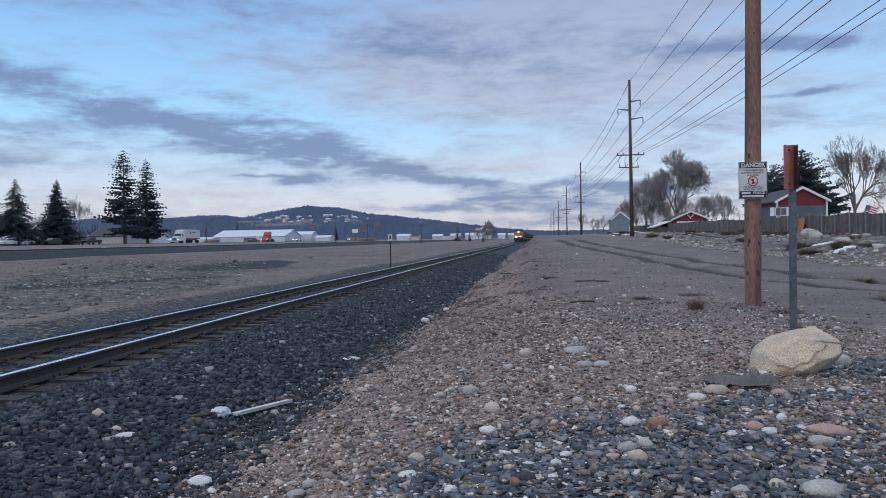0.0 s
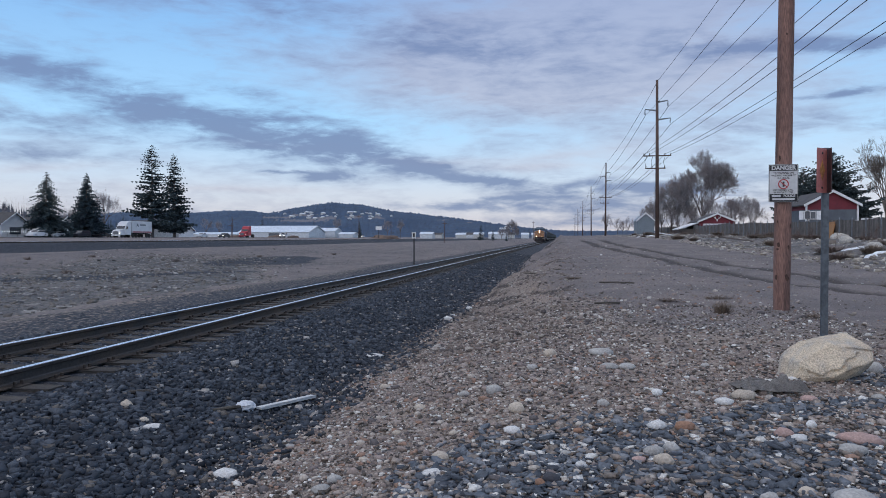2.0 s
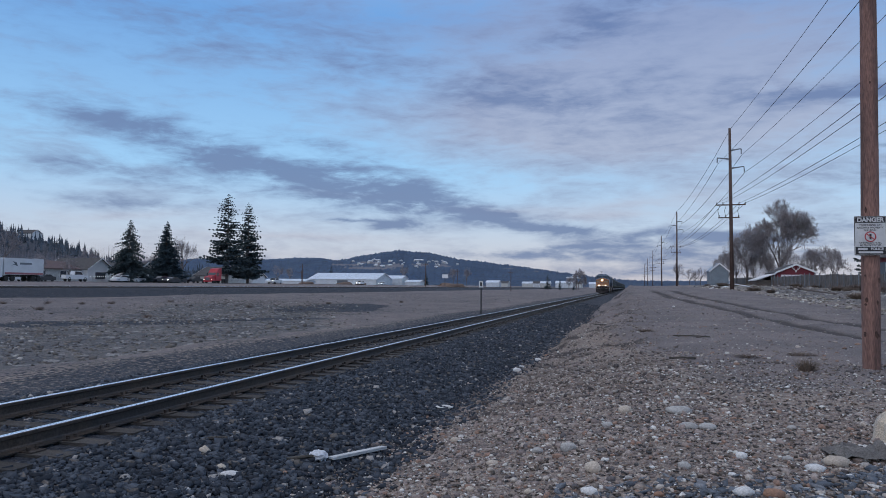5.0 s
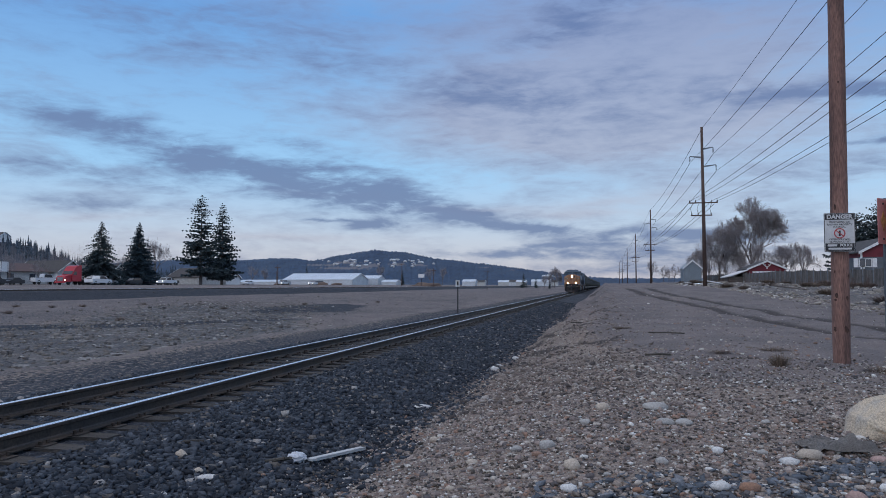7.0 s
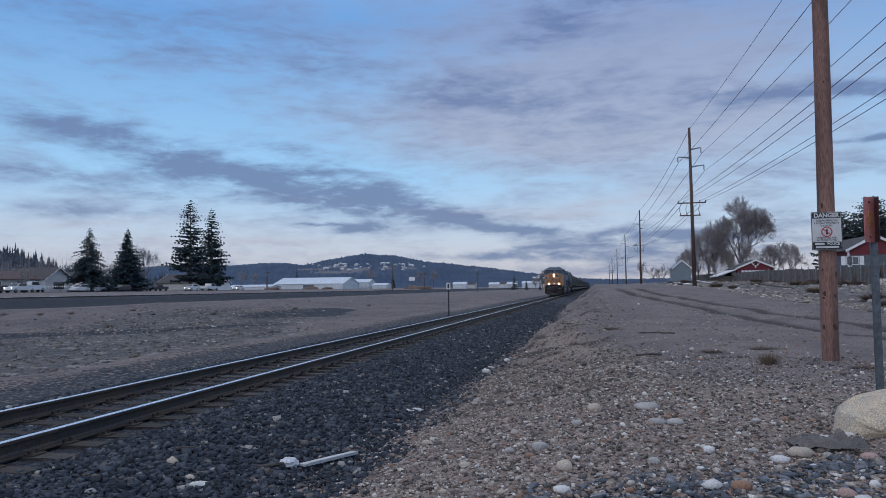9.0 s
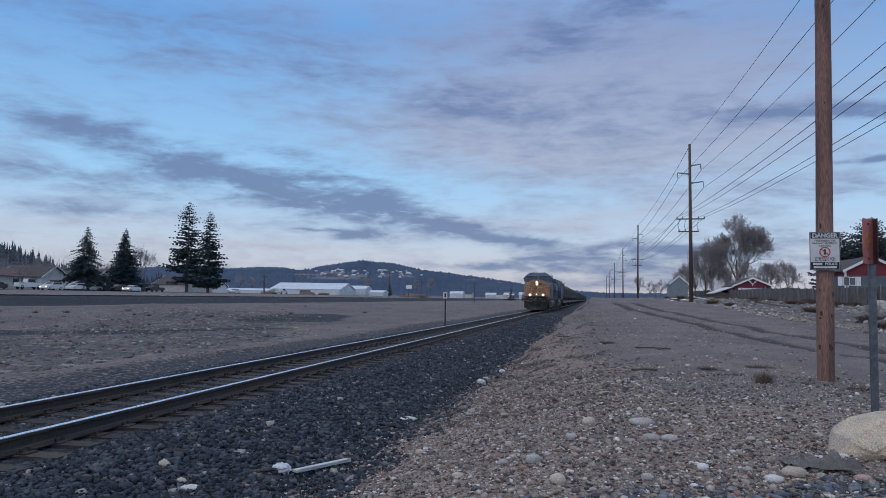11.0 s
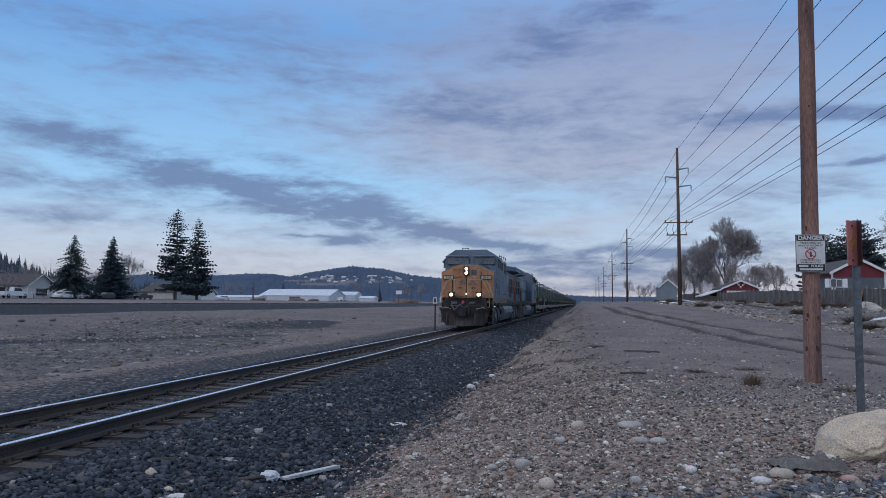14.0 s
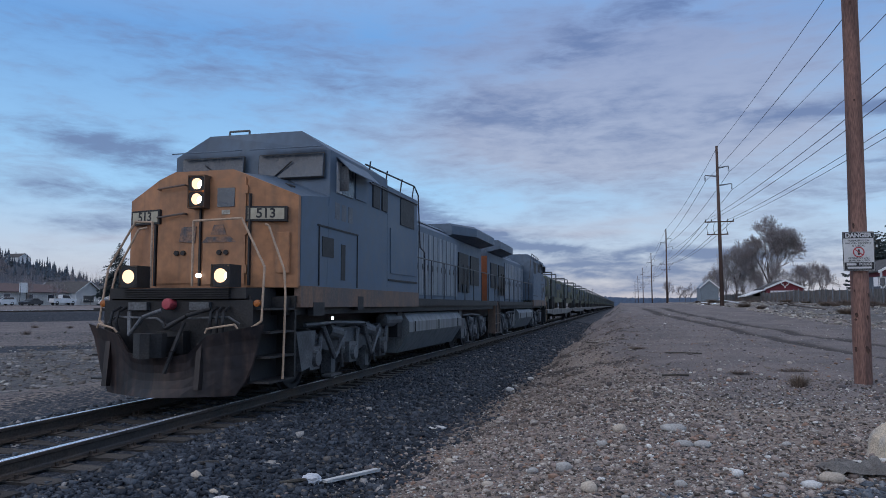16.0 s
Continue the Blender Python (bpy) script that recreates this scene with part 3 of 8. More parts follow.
RIM = mat("warm_reflector", (0.006, 0.005, 0.004), (0.006, 0.005, 0.004), 3, 0.6, 0, 0, 20, 0.02, glow=(1.0, 0.64, 0.36), power=1.9, spec=0.0)
LAMP_COLD = mat("small_white_lamp", (0.9, 0.9, 0.85), (0.9, 0.9, 0.85), 3, 0.3, 0, 0, 20, 0.02, glow=(0.9, 0.97, 1.0), power=4.0)
BOARD = mat("number_board_face", (0.36, 0.33, 0.26), (0.29, 0.265, 0.21), 3, 0.5, 0, 0.03, 9, 0.12, glow=(1.0, 0.9, 0.72), power=0.03)
REDLENS = mat("red_lens", (0.45, 0.07, 0.09), (0.38, 0.06, 0.08), 3, 0.4, 0, 0, 20, 0.05)
STENCIL = mat("faded_white_stencil", (0.14, 0.15, 0.17), (0.10, 0.11, 0.13), 5, 0.6, 0, 0, 30, 0.3)
LOGO = mat("dark_blue_emblem_paint", (0.08, 0.075, 0.085), (0.28, 0.15, 0.09), 9, 0.55, 0, 0, 30, 0.3)


def text_part(name, body, size, material, parent, m, extrude=0.004, bold=0.0, label=""):
    cu = bpy.data.curves.new(name, "FONT")
    cu.body, cu.size, cu.extrude, cu.offset = body, size, extrude, bold
    cu.align_x, cu.align_y = "CENTER", "CENTER"
    tmp = bpy.data.objects.new(name, cu)
    me = bpy.data.meshes.new_from_object(tmp)
    bpy.data.objects.remove(tmp)
    me.name = name
    me.materials.clear()
    me.materials.append(material)
    ob = new(name, me)
    ob.parent = parent
    ob.matrix_basis = m
    if label:
        ob["label"] = label
    return ob


def wheelset_mesh(r, gauge=0.7525):
    bm = bmesh.new()
    for s in (-1, 1):
        lathe(bm, [(0.0, s * 0.68), (r + 0.028, s * 0.685), (r + 0.028, s * 0.71), (r, s * 0.72), (r - 0.006, s * 0.82), (r - 0.07, s * 0.82),
                   (r - 0.09, s * 0.775), (0.17, s * 0.765), (0.15, s * 0.83), (0.0, s * 0.83)], 24)
        for k in range(4):
            a = k * math.tau / 4
            rod(bm, (s * 0.768, 0.27 * math.cos(a), 0.27 * math.sin(a)), (s * 0.785, 0.27 * math.cos(a), 0.27 * math.sin(a)), 0.035, seg=6)
    rod(bm, (-0.95, 0, 0), (0.95, 0, 0), 0.09, seg=12)
    return bm


def loco_bogie(parent, yc, spinning):
    """Three-axle bogie: side frames, boxes, springs and brake gear in one cast frame, with wheelsets under it."""
    bm = bmesh.new()
    for s in (-1, 1):
        prof = [(-2.55, 0.62), (-2.55, 0.95), (-1.9, 1.05), (-1.2, 0.86), (-0.5, 1.02), (0.5, 1.02), (1.2, 0.86), (1.9, 1.05), (2.55, 0.95), (2.55, 0.62),
                (2.1, 0.55), (1.3, 0.66), (0.4, 0.52), (-0.4, 0.52), (-1.3, 0.66), (-2.1, 0.55)]
        vs = prism(bm, prof, s * 0.98, s * 1.14, "x")
        for a in (-1.83, 0.0, 1.83):
            box(bm, min(s * 0.95, s * 1.24), max(s * 0.95, s * 1.24), a - 0.2, a + 0.2, 0.34, 0.74)
            rod(bm, (s * 1.2, a, 0.53), (s * 1.31, a, 0.53), 0.16, 0.13, 12)
            for e in (-0.3, 0.3):
                for k in range(4):
                    rod(bm, (s * 1.1, a + e, 0.6 + k * 0.085), (s * 1.1, a + e, 0.65 + k * 0.085), 0.09, seg=10)
            rod(bm, (s * 1.2, a + 0.34, 0.98), (s * 1.24, a + 0.12, 0.4), 0.045, seg=8)
        for a in (-0.92, 0.92):
            rod(bm, (s * 1.16, a - 0.24, 1.0), (s * 1.2, a + 0.25, 0.92), 0.13, seg=12)
            pipe(bm, [(s * 1.22, a, 1.1), (s * 1.25, a + 0.25, 0.7), (s * 1.22, a + 0.42, 0.28)], 0.03)
            box(bm, min(s * 1.0, s * 1.2), max(s * 1.0, s * 1.2), a - 0.1, a + 0.1, 0.2, 0.62)
        # sloped sand-box and step irons at the ends
        prism(bm, [(-2.72, 1.02), (-1.95, 1.02), (-2.1, 0.42), (-2.5, 0.36)], s * 1.14, s * 1.30, "x")
        box(bm, min(s * 1.16, s * 1.34), max(s * 1.16, s * 1.34), -1.35, -0.85, 0.17, 0.21)
        pipe(bm, [(s * 1.3, -2.4, 1.12), (s * 1.3, -1.0, 1.14), (s * 1.32, 0.4, 1.1)], 0.035)
        pipe(bm, [(s * 1.28, -1.6, 1.08), (s * 1.28, -1.05, 0.5), (s * 1.28, -0.55, 0.95)], 0.05)
        pipe(bm, [(s * 1.28, 0.5, 1.05), (s * 1.28, 0.95, 0.45), (s * 1.28, 1.45, 0.95)], 0.05)
    box(bm, -0.95, 0.95, -2.3, -2.0, 0.55, 0.95)
    box(bm, -0.95, 0.95, 2.0, 2.3, 0.55, 0.95)
    box(bm, -0.95, 0.95, -0.3, 0.3, 0.75, 1.1)
    bogie = part("bogie", bm, DUST, parent, "dusty grey three-axle bogie", 0.012)
    bogie.matrix_basis = pose(0, yc, 0)
    for a in (-1.83, 0.0, 1.83):
        if not WHEEL.get("mesh"):
            WHEEL["mesh"] = part("wheelset", wheelset_mesh(0.533), GRIME, bogie, "steel wheelset")
            w = WHEEL["mesh"]
        else:
            w = share("wheelset", WHEEL["mesh"], Matrix.Identity(4), bogie)
        w.matrix_basis = pose(0, a, 0.533)
        spinning.append((w, a))
    return bogie


WHEEL = {}
SPIN = []


def tray(bm, x0, x1, y0, y1, z0, z1, t):
    """A box open to the front, with walls of thickness t."""
    box(bm, x0, x1, y1 - t, y1, z0, z1)
    box(bm, x0, x0 + t, y0, y1 - t, z0, z1)
    box(bm, x1 - t, x1, y0, y1 - t, z0, z1)
    box(bm, x0 + t, x1 - t, y0, y1 - t, z0, z0 + t)
    box(bm, x0 + t, x1 - t, y0, y1 - t, z1 - t, z1)


def lamp_unit(parent, lens, name, x, y, z, deep, half_x, half_z, size=1.0):
    """A bulb at the back of a deep round reflector that opens to the front."""
    bm = bmesh.new()
    rings = []
    for r, a in ((0.108, 0.0), (0.100, 0.0), (0.098, deep * 0.4), (0.090, deep * 0.82), (0.0, deep)):
        rings.append([bm.verts.new((max(r, 1e-4) * math.cos(k * math.tau / 20), a, max(r, 1e-4) * math.sin(k * math.tau / 20))) for k in range(20)])
    for p, q in zip(rings, rings[1:]):
        for k in range(20):
            bm.faces.new((p[k], p[(k + 1) % 20], q[(k + 1) % 20], q[k]))
    fit = pose(x, y, z) @ Matrix.Diagonal((size, 1, size, 1))
    o = part("reflector", bm, RIM, parent, "glowing warm reflector", smooth=True)
    o.matrix_basis = fit
    # bezel: a plate with a round hole
    bm = bmesh.new()
    inner, outer = [], []
    for k in range(20):
        c, q = math.cos(k * math.tau / 20), math.sin(k * math.tau / 20)
        inner.append(bm.verts.new((0.104 * size * c, 0, 0.104 * size * q)))
        m = max(abs(c) / half_x, abs(q) / half_z)
        outer.append(bm.verts.new((c / m, 0, q / m)))
    for k in range(20):
        bm.faces.new((inner[k], inner[(k + 1) % 20], outer[(k + 1) % 20], outer[k]))
    o = part("bezel", bm, GRIME, parent, "dark lamp bezel")
    o.matrix_basis = pose(x, y - 0.004, z)
    bm = bmesh.new()
    lathe(bm, [(0.0, deep * 0.72), (0.05, deep * 0.74), (0.078, deep * 0.78), (0.076, deep * 0.8)], 14, "y")
    o = part(name, bm, lens, parent, "lit warm round lamp", smooth=True)
    o.matrix_basis = fit


def make_locomotive():
    L = thing("locomotive", "dark blue diesel freight locomotive with a weathered yellow nose", "locomotive", group="locomotives")
    # underframe and deck
    bm = bmesh.new()
    box(bm, -1.42, 1.42, 0.75, 19.7, 1.30, 1.58)
    box(bm, -0.75, 0.75, 0.3, 20.0, 0.98, 1.30)
    for s in (-1, 1):
        box(bm, min(s * 1.40, s * 1.52), max(s * 1.40, s * 1.52), 7.85, 19.7, 1.44, 1.62)
    part("underframe", bm, GRIME, L, "grimy black underframe", 0.01)
    # nose face: a shallow wedge with shoulders

    def face_y(x):
        return 0.72 if abs(x) < 0.8 else 0.72 + (abs(x) - 0.8) * 0.36

    def nose_loft(bm, y_front, y_back, lift):
        xs = [-1.52, -0.8, -0.52, 0.52, 0.8, 1.52]
        top = [3.19, 3.485, 3.60, 3.60, 3.485, 3.19]
        fr = [[bm.verts.new((x, y_front(x), z)) for x, z in zip(xs, r)] for r in ([1.73] * 6, top)]
        bk = [[bm.verts.new((x, y_back, z + d)) for x, z in zip(xs, r)] for r, d in (([1.73] * 6, 0), (top, lift))]
        for i in range(5):
            bm.faces.new((fr[0][i], fr[0][i + 1], fr[1][i + 1], fr[1][i]))
            bm.faces.new((bk[0][i + 1], bk[0][i], bk[1][i], bk[1][i + 1]))
            bm.faces.new((fr[1][i], fr[1][i + 1], bk[1][i + 1], bk[1][i]))
            bm.faces.new((fr[0][i + 1], fr[0][i], bk[0][i], bk[0][i + 1]))
        for i in (0, 5):
            bm.faces.new((fr[0][i], fr[1][i], bk[1][i], bk[0][i]))

    bm = bmesh.new()
    nose_loft(bm, face_y, 1.06, 0.0)
    nose = part("nose", bm, NOSE, L, "weathered yellow nose", 0.025)
    bm = bmesh.new()
    nose_loft(bm, lambda x: 1.062, 2.3, 0.16)
    part("nose_hood", bm, BLUE, L, "", 0.01)
    # nose door with its window, grab irons and hinges
    bm = bmesh.new()
    box(bm, 0.03, 0.76, 0.690, 0.73, 1.78, 3.46)
    door = part("nose_door", bm, NOSE, L, "yellow nose door", 0.012)
    bm = bmesh.new()
    box(bm, 0.27, 0.57, 0.676, 0.70, 3.00, 3.30)
    part("door_window", bm, CABGLASS, door, "small rounded nose window", 0.03)
    bm = bmesh.new()
    box(bm, 0.35, 0.49, 0.678, 0.695, 2.88, 2.95)
    part("door_placard", bm, mat("dull_white_plate", (0.5, 0.47, 0.42), scale=6), door, "small pale plate")
    for z in (1.95, 2.55, 3.2):
        bm = bmesh.new()
        box(bm, 0.745, 0.80, 0.67, 0.70, z, z + 0.13)
        part("door_hinge", bm, NOSE, door)
    bm = bmesh.new()
    box(bm, -0.80, -0.06, 0.700, 0.725, 1.80, 2.72)
    part("nose_panel", bm, NOSE, L, "yellow access panel", 0.01)
    for x, z0, z1 in ((-0.03, 1.76, 3.05), (-0.84, 1.76, 2.75), (0.83, 1.76, 3.2)):
        bm = bmesh.new()
        box(bm, x - 0.014, x + 0.014, 0.676, 0.76, z0, z1)
        part("nose_seam", bm, GRIME, L, "grimy seam of the nose")
    for s in (-1, 1):
        bm = bmesh.new()
        x0, x1 = sorted((s * 0.95, s * 1.42))
        box(bm, x0, x1, 0.78, 0.84, 1.95, 2.6, Matrix.Translation((0, (0.085), 0)))
        part("sand_hatch", bm, NOSE, L, "", 0.01)
        for z in (3.32, 2.86):
            if s < 0:
                bm = bmesh.new()
                pipe(bm, [(-0.78, 0.72, z), (-0.78, 0.64, z), (-0.30, 0.64, z + 0.05), (-0.30, 0.72, z + 0.05)], 0.016)
                part("grab_iron", bm, SILLPAINT, L)
    # emblem: plain worn dark shapes
    for pts in ([(-0.40, 2.46), (-0.12, 2.44), (-0.10, 2.70), (-0.36, 2.70)], [(0.0, 2.44), (0.62, 2.44), (0.50, 2.53), (0.10, 2.53)], [(0.16, 2.56), (0.44, 2.56), (0.38, 2.72), (0.22, 2.72)]):
        bm = bmesh.new()
        prism(bm, pts, 0.682, 0.702)
        part("emblem", bm, LOGO, L, "worn dark blue emblem shape")
    for x in (-0.44, -0.32, 0.32, 0.44):
        bm = bmesh.new()
        rod(bm, (x, 0.66, 2.28), (x, 0.70, 2.28), 0.04, seg=10)
        part("socket", bm, GRIME, L, "small round socket")
    # headlamps
    bm = bmesh.new()
    tray(bm, -0.17, 0.13, 0.53, 0.74, 2.98, 3.50, 0.012)
    hl = part("headlight_housing", bm, mat("dark_ochre_paint", (0.10, 0.06, 0.04), (0.07, 0.045, 0.035), 3, 0.6, 0, 0.05, 20, 0.25), L, "dark headlight housing")
    for z in (3.365, 3.12):
        lamp_unit(hl, LAMP_SOFT, "headlamp", -0.02, 0.55, z, 0.16, 0.136, 0.118, 0.86)
    # number boards
    for s in (-1, 1):
        turn = pose(s * 1.07, 0.80, 2.88, 0, 0, s * 13)
        bm = bmesh.new()
        box(bm, -0.325, 0.325, -0.05, 0.10, -0.118, 0.118)
        nb = part("number_board", bm, BLACK, L, "black framed number board", 0.03)
        nb.matrix_basis = turn
        bm = bmesh.new()
        box(bm, -0.285, 0.285, -0.058, -0.048, -0.088, 0.088)
        part("board_face", bm, BOARD, nb, "cream lit board face", 0.004)
        text_part("board_number", "513", 0.21, BLACK, nb, pose(0, -0.062, 0.0, 90, 0, 0), 0.002, 0.004, "black numerals 513")
    # ditch lamps on the pilot deck
    for s in (-1, 1):
        bm = bmesh.new()
        x0, x1 = sorted((s * 0.62, s * 0.93))
        tray(bm, x0, x1, -0.03, 0.30, 1.72, 2.05, 0.015)
        dl = part("ditch_light", bm, GRIME, L, "dark ditch light box")
        lamp_unit(dl, LAMP, "lens", s * 0.775, -0.02, 1.885, 0.30, 0.138, 0.148)
    bm = bmesh.new()
    lathe(bm, [(0.0, 0.60), (0.03, 0.61), (0.035, 0.69)], 10, "y")
    o = part("step_lamp", bm, LAMP_COLD, L, "small lit lamp")
    o.matrix_basis = pose(-0.02, 0.0, 1.92)
    # pilot deck, anticlimber and end plate
    bm = bmesh.new()
    box(bm, -1.15, 1.15, 0.06, 1.0, 1.55, 1.71)
    deck = part("anticlimber", bm, GRIME, L, "black ribbed anticlimber", 0.012)
    for k in range(5):
        bm = bmesh.new()
        box(bm, -0.9, 0.9, 0.0, 0.07, 1.55 + k * 0.034, 1.565 + k * 0.034)
        part("rib", bm, GRIME, deck, "", 0.004)
    bm = bmesh.new()
    box(bm, -1.25, 1.25, 0.08, 0.20, 0.62, 1.53)
    part("end_plate", bm, GRIME, L, "", 0.01)
    # plough: two swept wings and a lower middle
    bm = bmesh.new()
    rows = []
    for k in range(13):
        u = -1 + k / 6
        x = u * 1.46
        sweep = -0.36 + 0.46 * abs(u) ** 1.3
        top = 1.02 + 0.16 * (abs(u) - 0.5) / 0.5 if abs(u) > 0.5 else (0.72 if abs(u) < 0.3 else 0.72 + (abs(u) - 0.3) / 0.2 * 0.30)
        col = []
        for j in range(6):
            v = j / 5
            z = 0.16 + (top - 0.16) * v
            curl = -0.14 * (1 - v) ** 2 - 0.10 * v ** 2
            col.append((x * (1 - 0.16 * (1 - v) ** 0.7 - 0.12 * (1 - v) ** 4), sweep + curl, z))
        rows.append(col)
    for back in (0, 1):
        grid = [[bm.verts.new((x, y + back * 0.05, z)) for x, y, z in c] for c in rows]
        for a, b in zip(grid, grid[1:]):
            for j in range(5):
                bm.faces.new((a[j], b[j], b[j + 1], a[j + 1]))
        rows_v = grid if back == 0 else rows_v + grid
    fr, bk = rows_v[:13], rows_v[13:]
    for k in range(12):
        for j in (0, 5):
            bm.faces.new((fr[k][j], fr[k + 1][j], bk[k + 1][j], bk[k][j]))
    for k in (0, 12):
        for j in range(5):
            bm.faces.new((fr[k][j], fr[k][j + 1], bk[k][j + 1], bk[k][j]))
    plow = part("plow", bm, PLOW, L, "dusty dark steel snow plow")
    for x in (-0.98, 0.62):
        bm = bmesh.new()
        box(bm, x - 0.04, x + 0.04, -0.05, 0.05, -0.36, 0.30, pose(x * 0.0, -0.14 if x < 0 else -0.26, 0.62, -6, 0, 0))
        part("plow_rib", bm, PLOW, plow)
    # coupler and hoses
    bm = bmesh.new()
    box(bm, -0.13, 0.13, -0.55, 0.3, 0.78, 1.0)
    prism(bm, [(-0.2, -0.62), (0.05, -0.82), (0.16, -0.76), (0.02, -0.62), (0.18, -0.52), (0.18, -0.4), (-0.2, -0.4)], 0.72, 1.06, "z")
    box(bm, -0.24, 0.24, -0.1, 0.1, 0.74, 1.08)
    part("coupler", bm, GRIME, L, "black steel knuckle coupler", 0.02)
    for pts in ([(-0.75, 0.0, 1.35), (-0.55, -0.25, 1.02), (-0.3, -0.3, 1.28), (-0.1, -0.15, 1.38)],
                [(-0.2, 0.0, 1.25), (0.05, -0.25, 1.12), (0.35, -0.2, 1.3), (0.6, 0.0, 1.4)],
                [(0.25, -0.1, 1.2), (0.3, -0.45, 0.8), (0.22, -0.5, 0.5)]):
        bm = bmesh.new()
        pipe(bm, pts, 0.03, 8)
        part("air_hose", bm, DUST if pts[0][0] < -0.5 else GRIME, L, "rubber air hose")
    bm = bmesh.new()
    pipe(bm, [(-1.1, -0.02, 1.18), (-0.95, -0.06, 1.28), (-0.2, -0.1, 1.26), (0.0, -0.16, 1.16), (0.2, -0.1, 1.26), (0.95, -0.06, 1.28), (1.1, -0.02, 1.18)], 0.018, 7)
    part("uncoupling_lever", bm, DUST, L, "bent uncoupling lever")
    for x in (-0.95, -0.85, 0.68, 0.78, 0.88):
        bm = bmesh.new()
        pipe(bm, [(x, 0.06, 1.42), (x * 1.01, -0.10, 1.36), (x * 1.02, -0.14, 1.20), (x * 1.0, -0.10, 1.06)], 0.022, 7)
        part("air_hose", bm, BLACK, L, "short rubber air hose")
    for s in (-1, 1):
        bm = bmesh.new()
        pipe(bm, [(s * 0.72, -0.30, 1.06), (s * 0.76, -0.32, 1.12), (s * 1.12, -0.20, 1.18), (s * 1.16, -0.18, 1.12)], 0.015, 6)
        part("plow_grab_bar", bm, RAILPAINT, L, "pale grab bar on the plow")
    for x, c in ((-0.62, GRIME), (0.42, GRIME)):
        bm = bmesh.new()
        box(bm, x - 0.16, x + 0.16, 0.0, 0.1, 1.38, 1.5)
        part("socket_box", bm, DUST, L)
    bm = bmesh.new()
    lathe(bm, [(0.0, -0.08), (0.07, -0.075), (0.085, -0.05), (0.085, 0.08)], 14, "y")
    o = part("marker_lamp", bm, REDLENS, L, "dull red round lamp")
    o.matrix_basis = pose(-0.08, 0, 1.47)
    # corner steps and front handrails
    for s in (-1, 1):
        bm = bmesh.new()
        x0, x1 = sorted((s * 1.16, s * 1.20))
        box(bm, x0, x1, 0.12, 0.98, 0.32, 1.6)
        stair = part("corner_steps", bm, GRIME, L, "black corner steps")
        bm = bmesh.new()
        box(bm, min(s * 1.2, s * 1.5), max(s * 1.2, s * 1.5), 0.94, 1.0, 0.32, 1.6)
        part("back_plate", bm, GRIME, stair)
        for z in (0.32, 0.68, 1.04, 1.38):
            a, b = sorted((s * 1.18, s * 1.50))
            bm = bmesh.new()
            box(bm, a, b, 0.14, 0.96, z, z + 0.03)
            part("tread", bm, GRIME, stair)
        bm = bmesh.new()
        e = 0.10 if s > 0 else 0.62
        pipe(bm, [(s * e, 0.30, 1.74), (s * e, 0.30, 2.74), (s * 0.92, 0.30, 2.76), (s * 1.34, 0.24, 2.02), (s * 1.37, 0.12, 1.22), (s * 1.22, 0.08, 1.12)], 0.018, 7)
        part("handrail", bm, RAILPAINT, L, "pale front handrail")
        bm = bmesh.new()
        pipe(bm, [(s * 1.06, 0.78, 2.72), (s * 1.16, 0.70, 2.68), (s * 1.48, 0.6, 1.98), (s * 1.53, 0.55, 1.6), (s * 1.53, 0.5, 0.36)], 0.018, 7)
        part("handrail", bm, RAILPAINT, L, "pale front handrail")
        bm = bmesh.new()
        lathe(bm, [(0.0, -0.01), (0.05, 0.0), (0.055, 0.04)], 10, "y")
        o = part("side_marker", bm, mat("amber_lens", (0.4, 0.12, 0.02), scale=5, rough=0.4), L, "amber side marker")
        o.matrix_basis = pose(s * 1.3, 0.09, 1.48)
    # cab
    prof = [(-1.53, 1.74), (-1.53, 4.18), (-0.92, 4.58), (0.92, 4.58), (1.53, 4.18), (1.53, 1.74)]
    bm = bmesh.new()
    vs = prism(bm, prof, 2.12, 5.4)
    for v in vs:
        if v.co.y < 2.2 and v.co.z > 4:
            v.co.y += 0.10 + 0.30 * (v.co.z - 4.16)
    cab = part("cab", bm, BLUE, L, "dark blue cab", 0.02)
    for s in (-1, 1):
        bm = bmesh.new()
        a, b = sorted((s * 1.528, s * 1.50))
        box(bm, a, b, 1.07, 2.2, 1.74, 3.18)
        part("nose_side", bm, BLUE, L)
    for s in (-1, 1):
        bm = bmesh.new()
        a, b = sorted((s * 0.14, s * 1.40))
        lean = pose(0.04, 2.20, 3.91, -5, 0, 0)
        box(bm, a - 0.01, b + 0.01, -0.06, -0.02, -0.245, 0.225, lean)
        fr = part("windshield_frame", bm, BLACK, cab, "black windshield frame", 0.02)
        bm = bmesh.new()
        box(bm, a + 0.01, b - 0.01, -0.075, -0.055, -0.22, 0.20, lean)
        part("windshield", bm, CABGLASS, cab, "dark windshield pane", 0.006)
        bm = bmesh.new()
        box(bm, a, b, -0.28, -0.02, 0.29, 0.31, pose(0, 2.22, 3.95, 14, 0, 0))
        part("sun_visor", bm, BLUE, cab, "", 0.004)
        bm = bmesh.new()
        pipe(bm, [(s * 0.5, 2.09, 3.70), (s * 0.85, 2.09, 3.98)], 0.012)
        pipe(bm, [(s * 0.2, 2.02, 3.62), (s * 0.9, 1.75, 3.52), (s * 1.2, 1.5, 3.42)], 0.018)
        part("wiper", bm, BLACK, cab, "black wiper and grab rail")
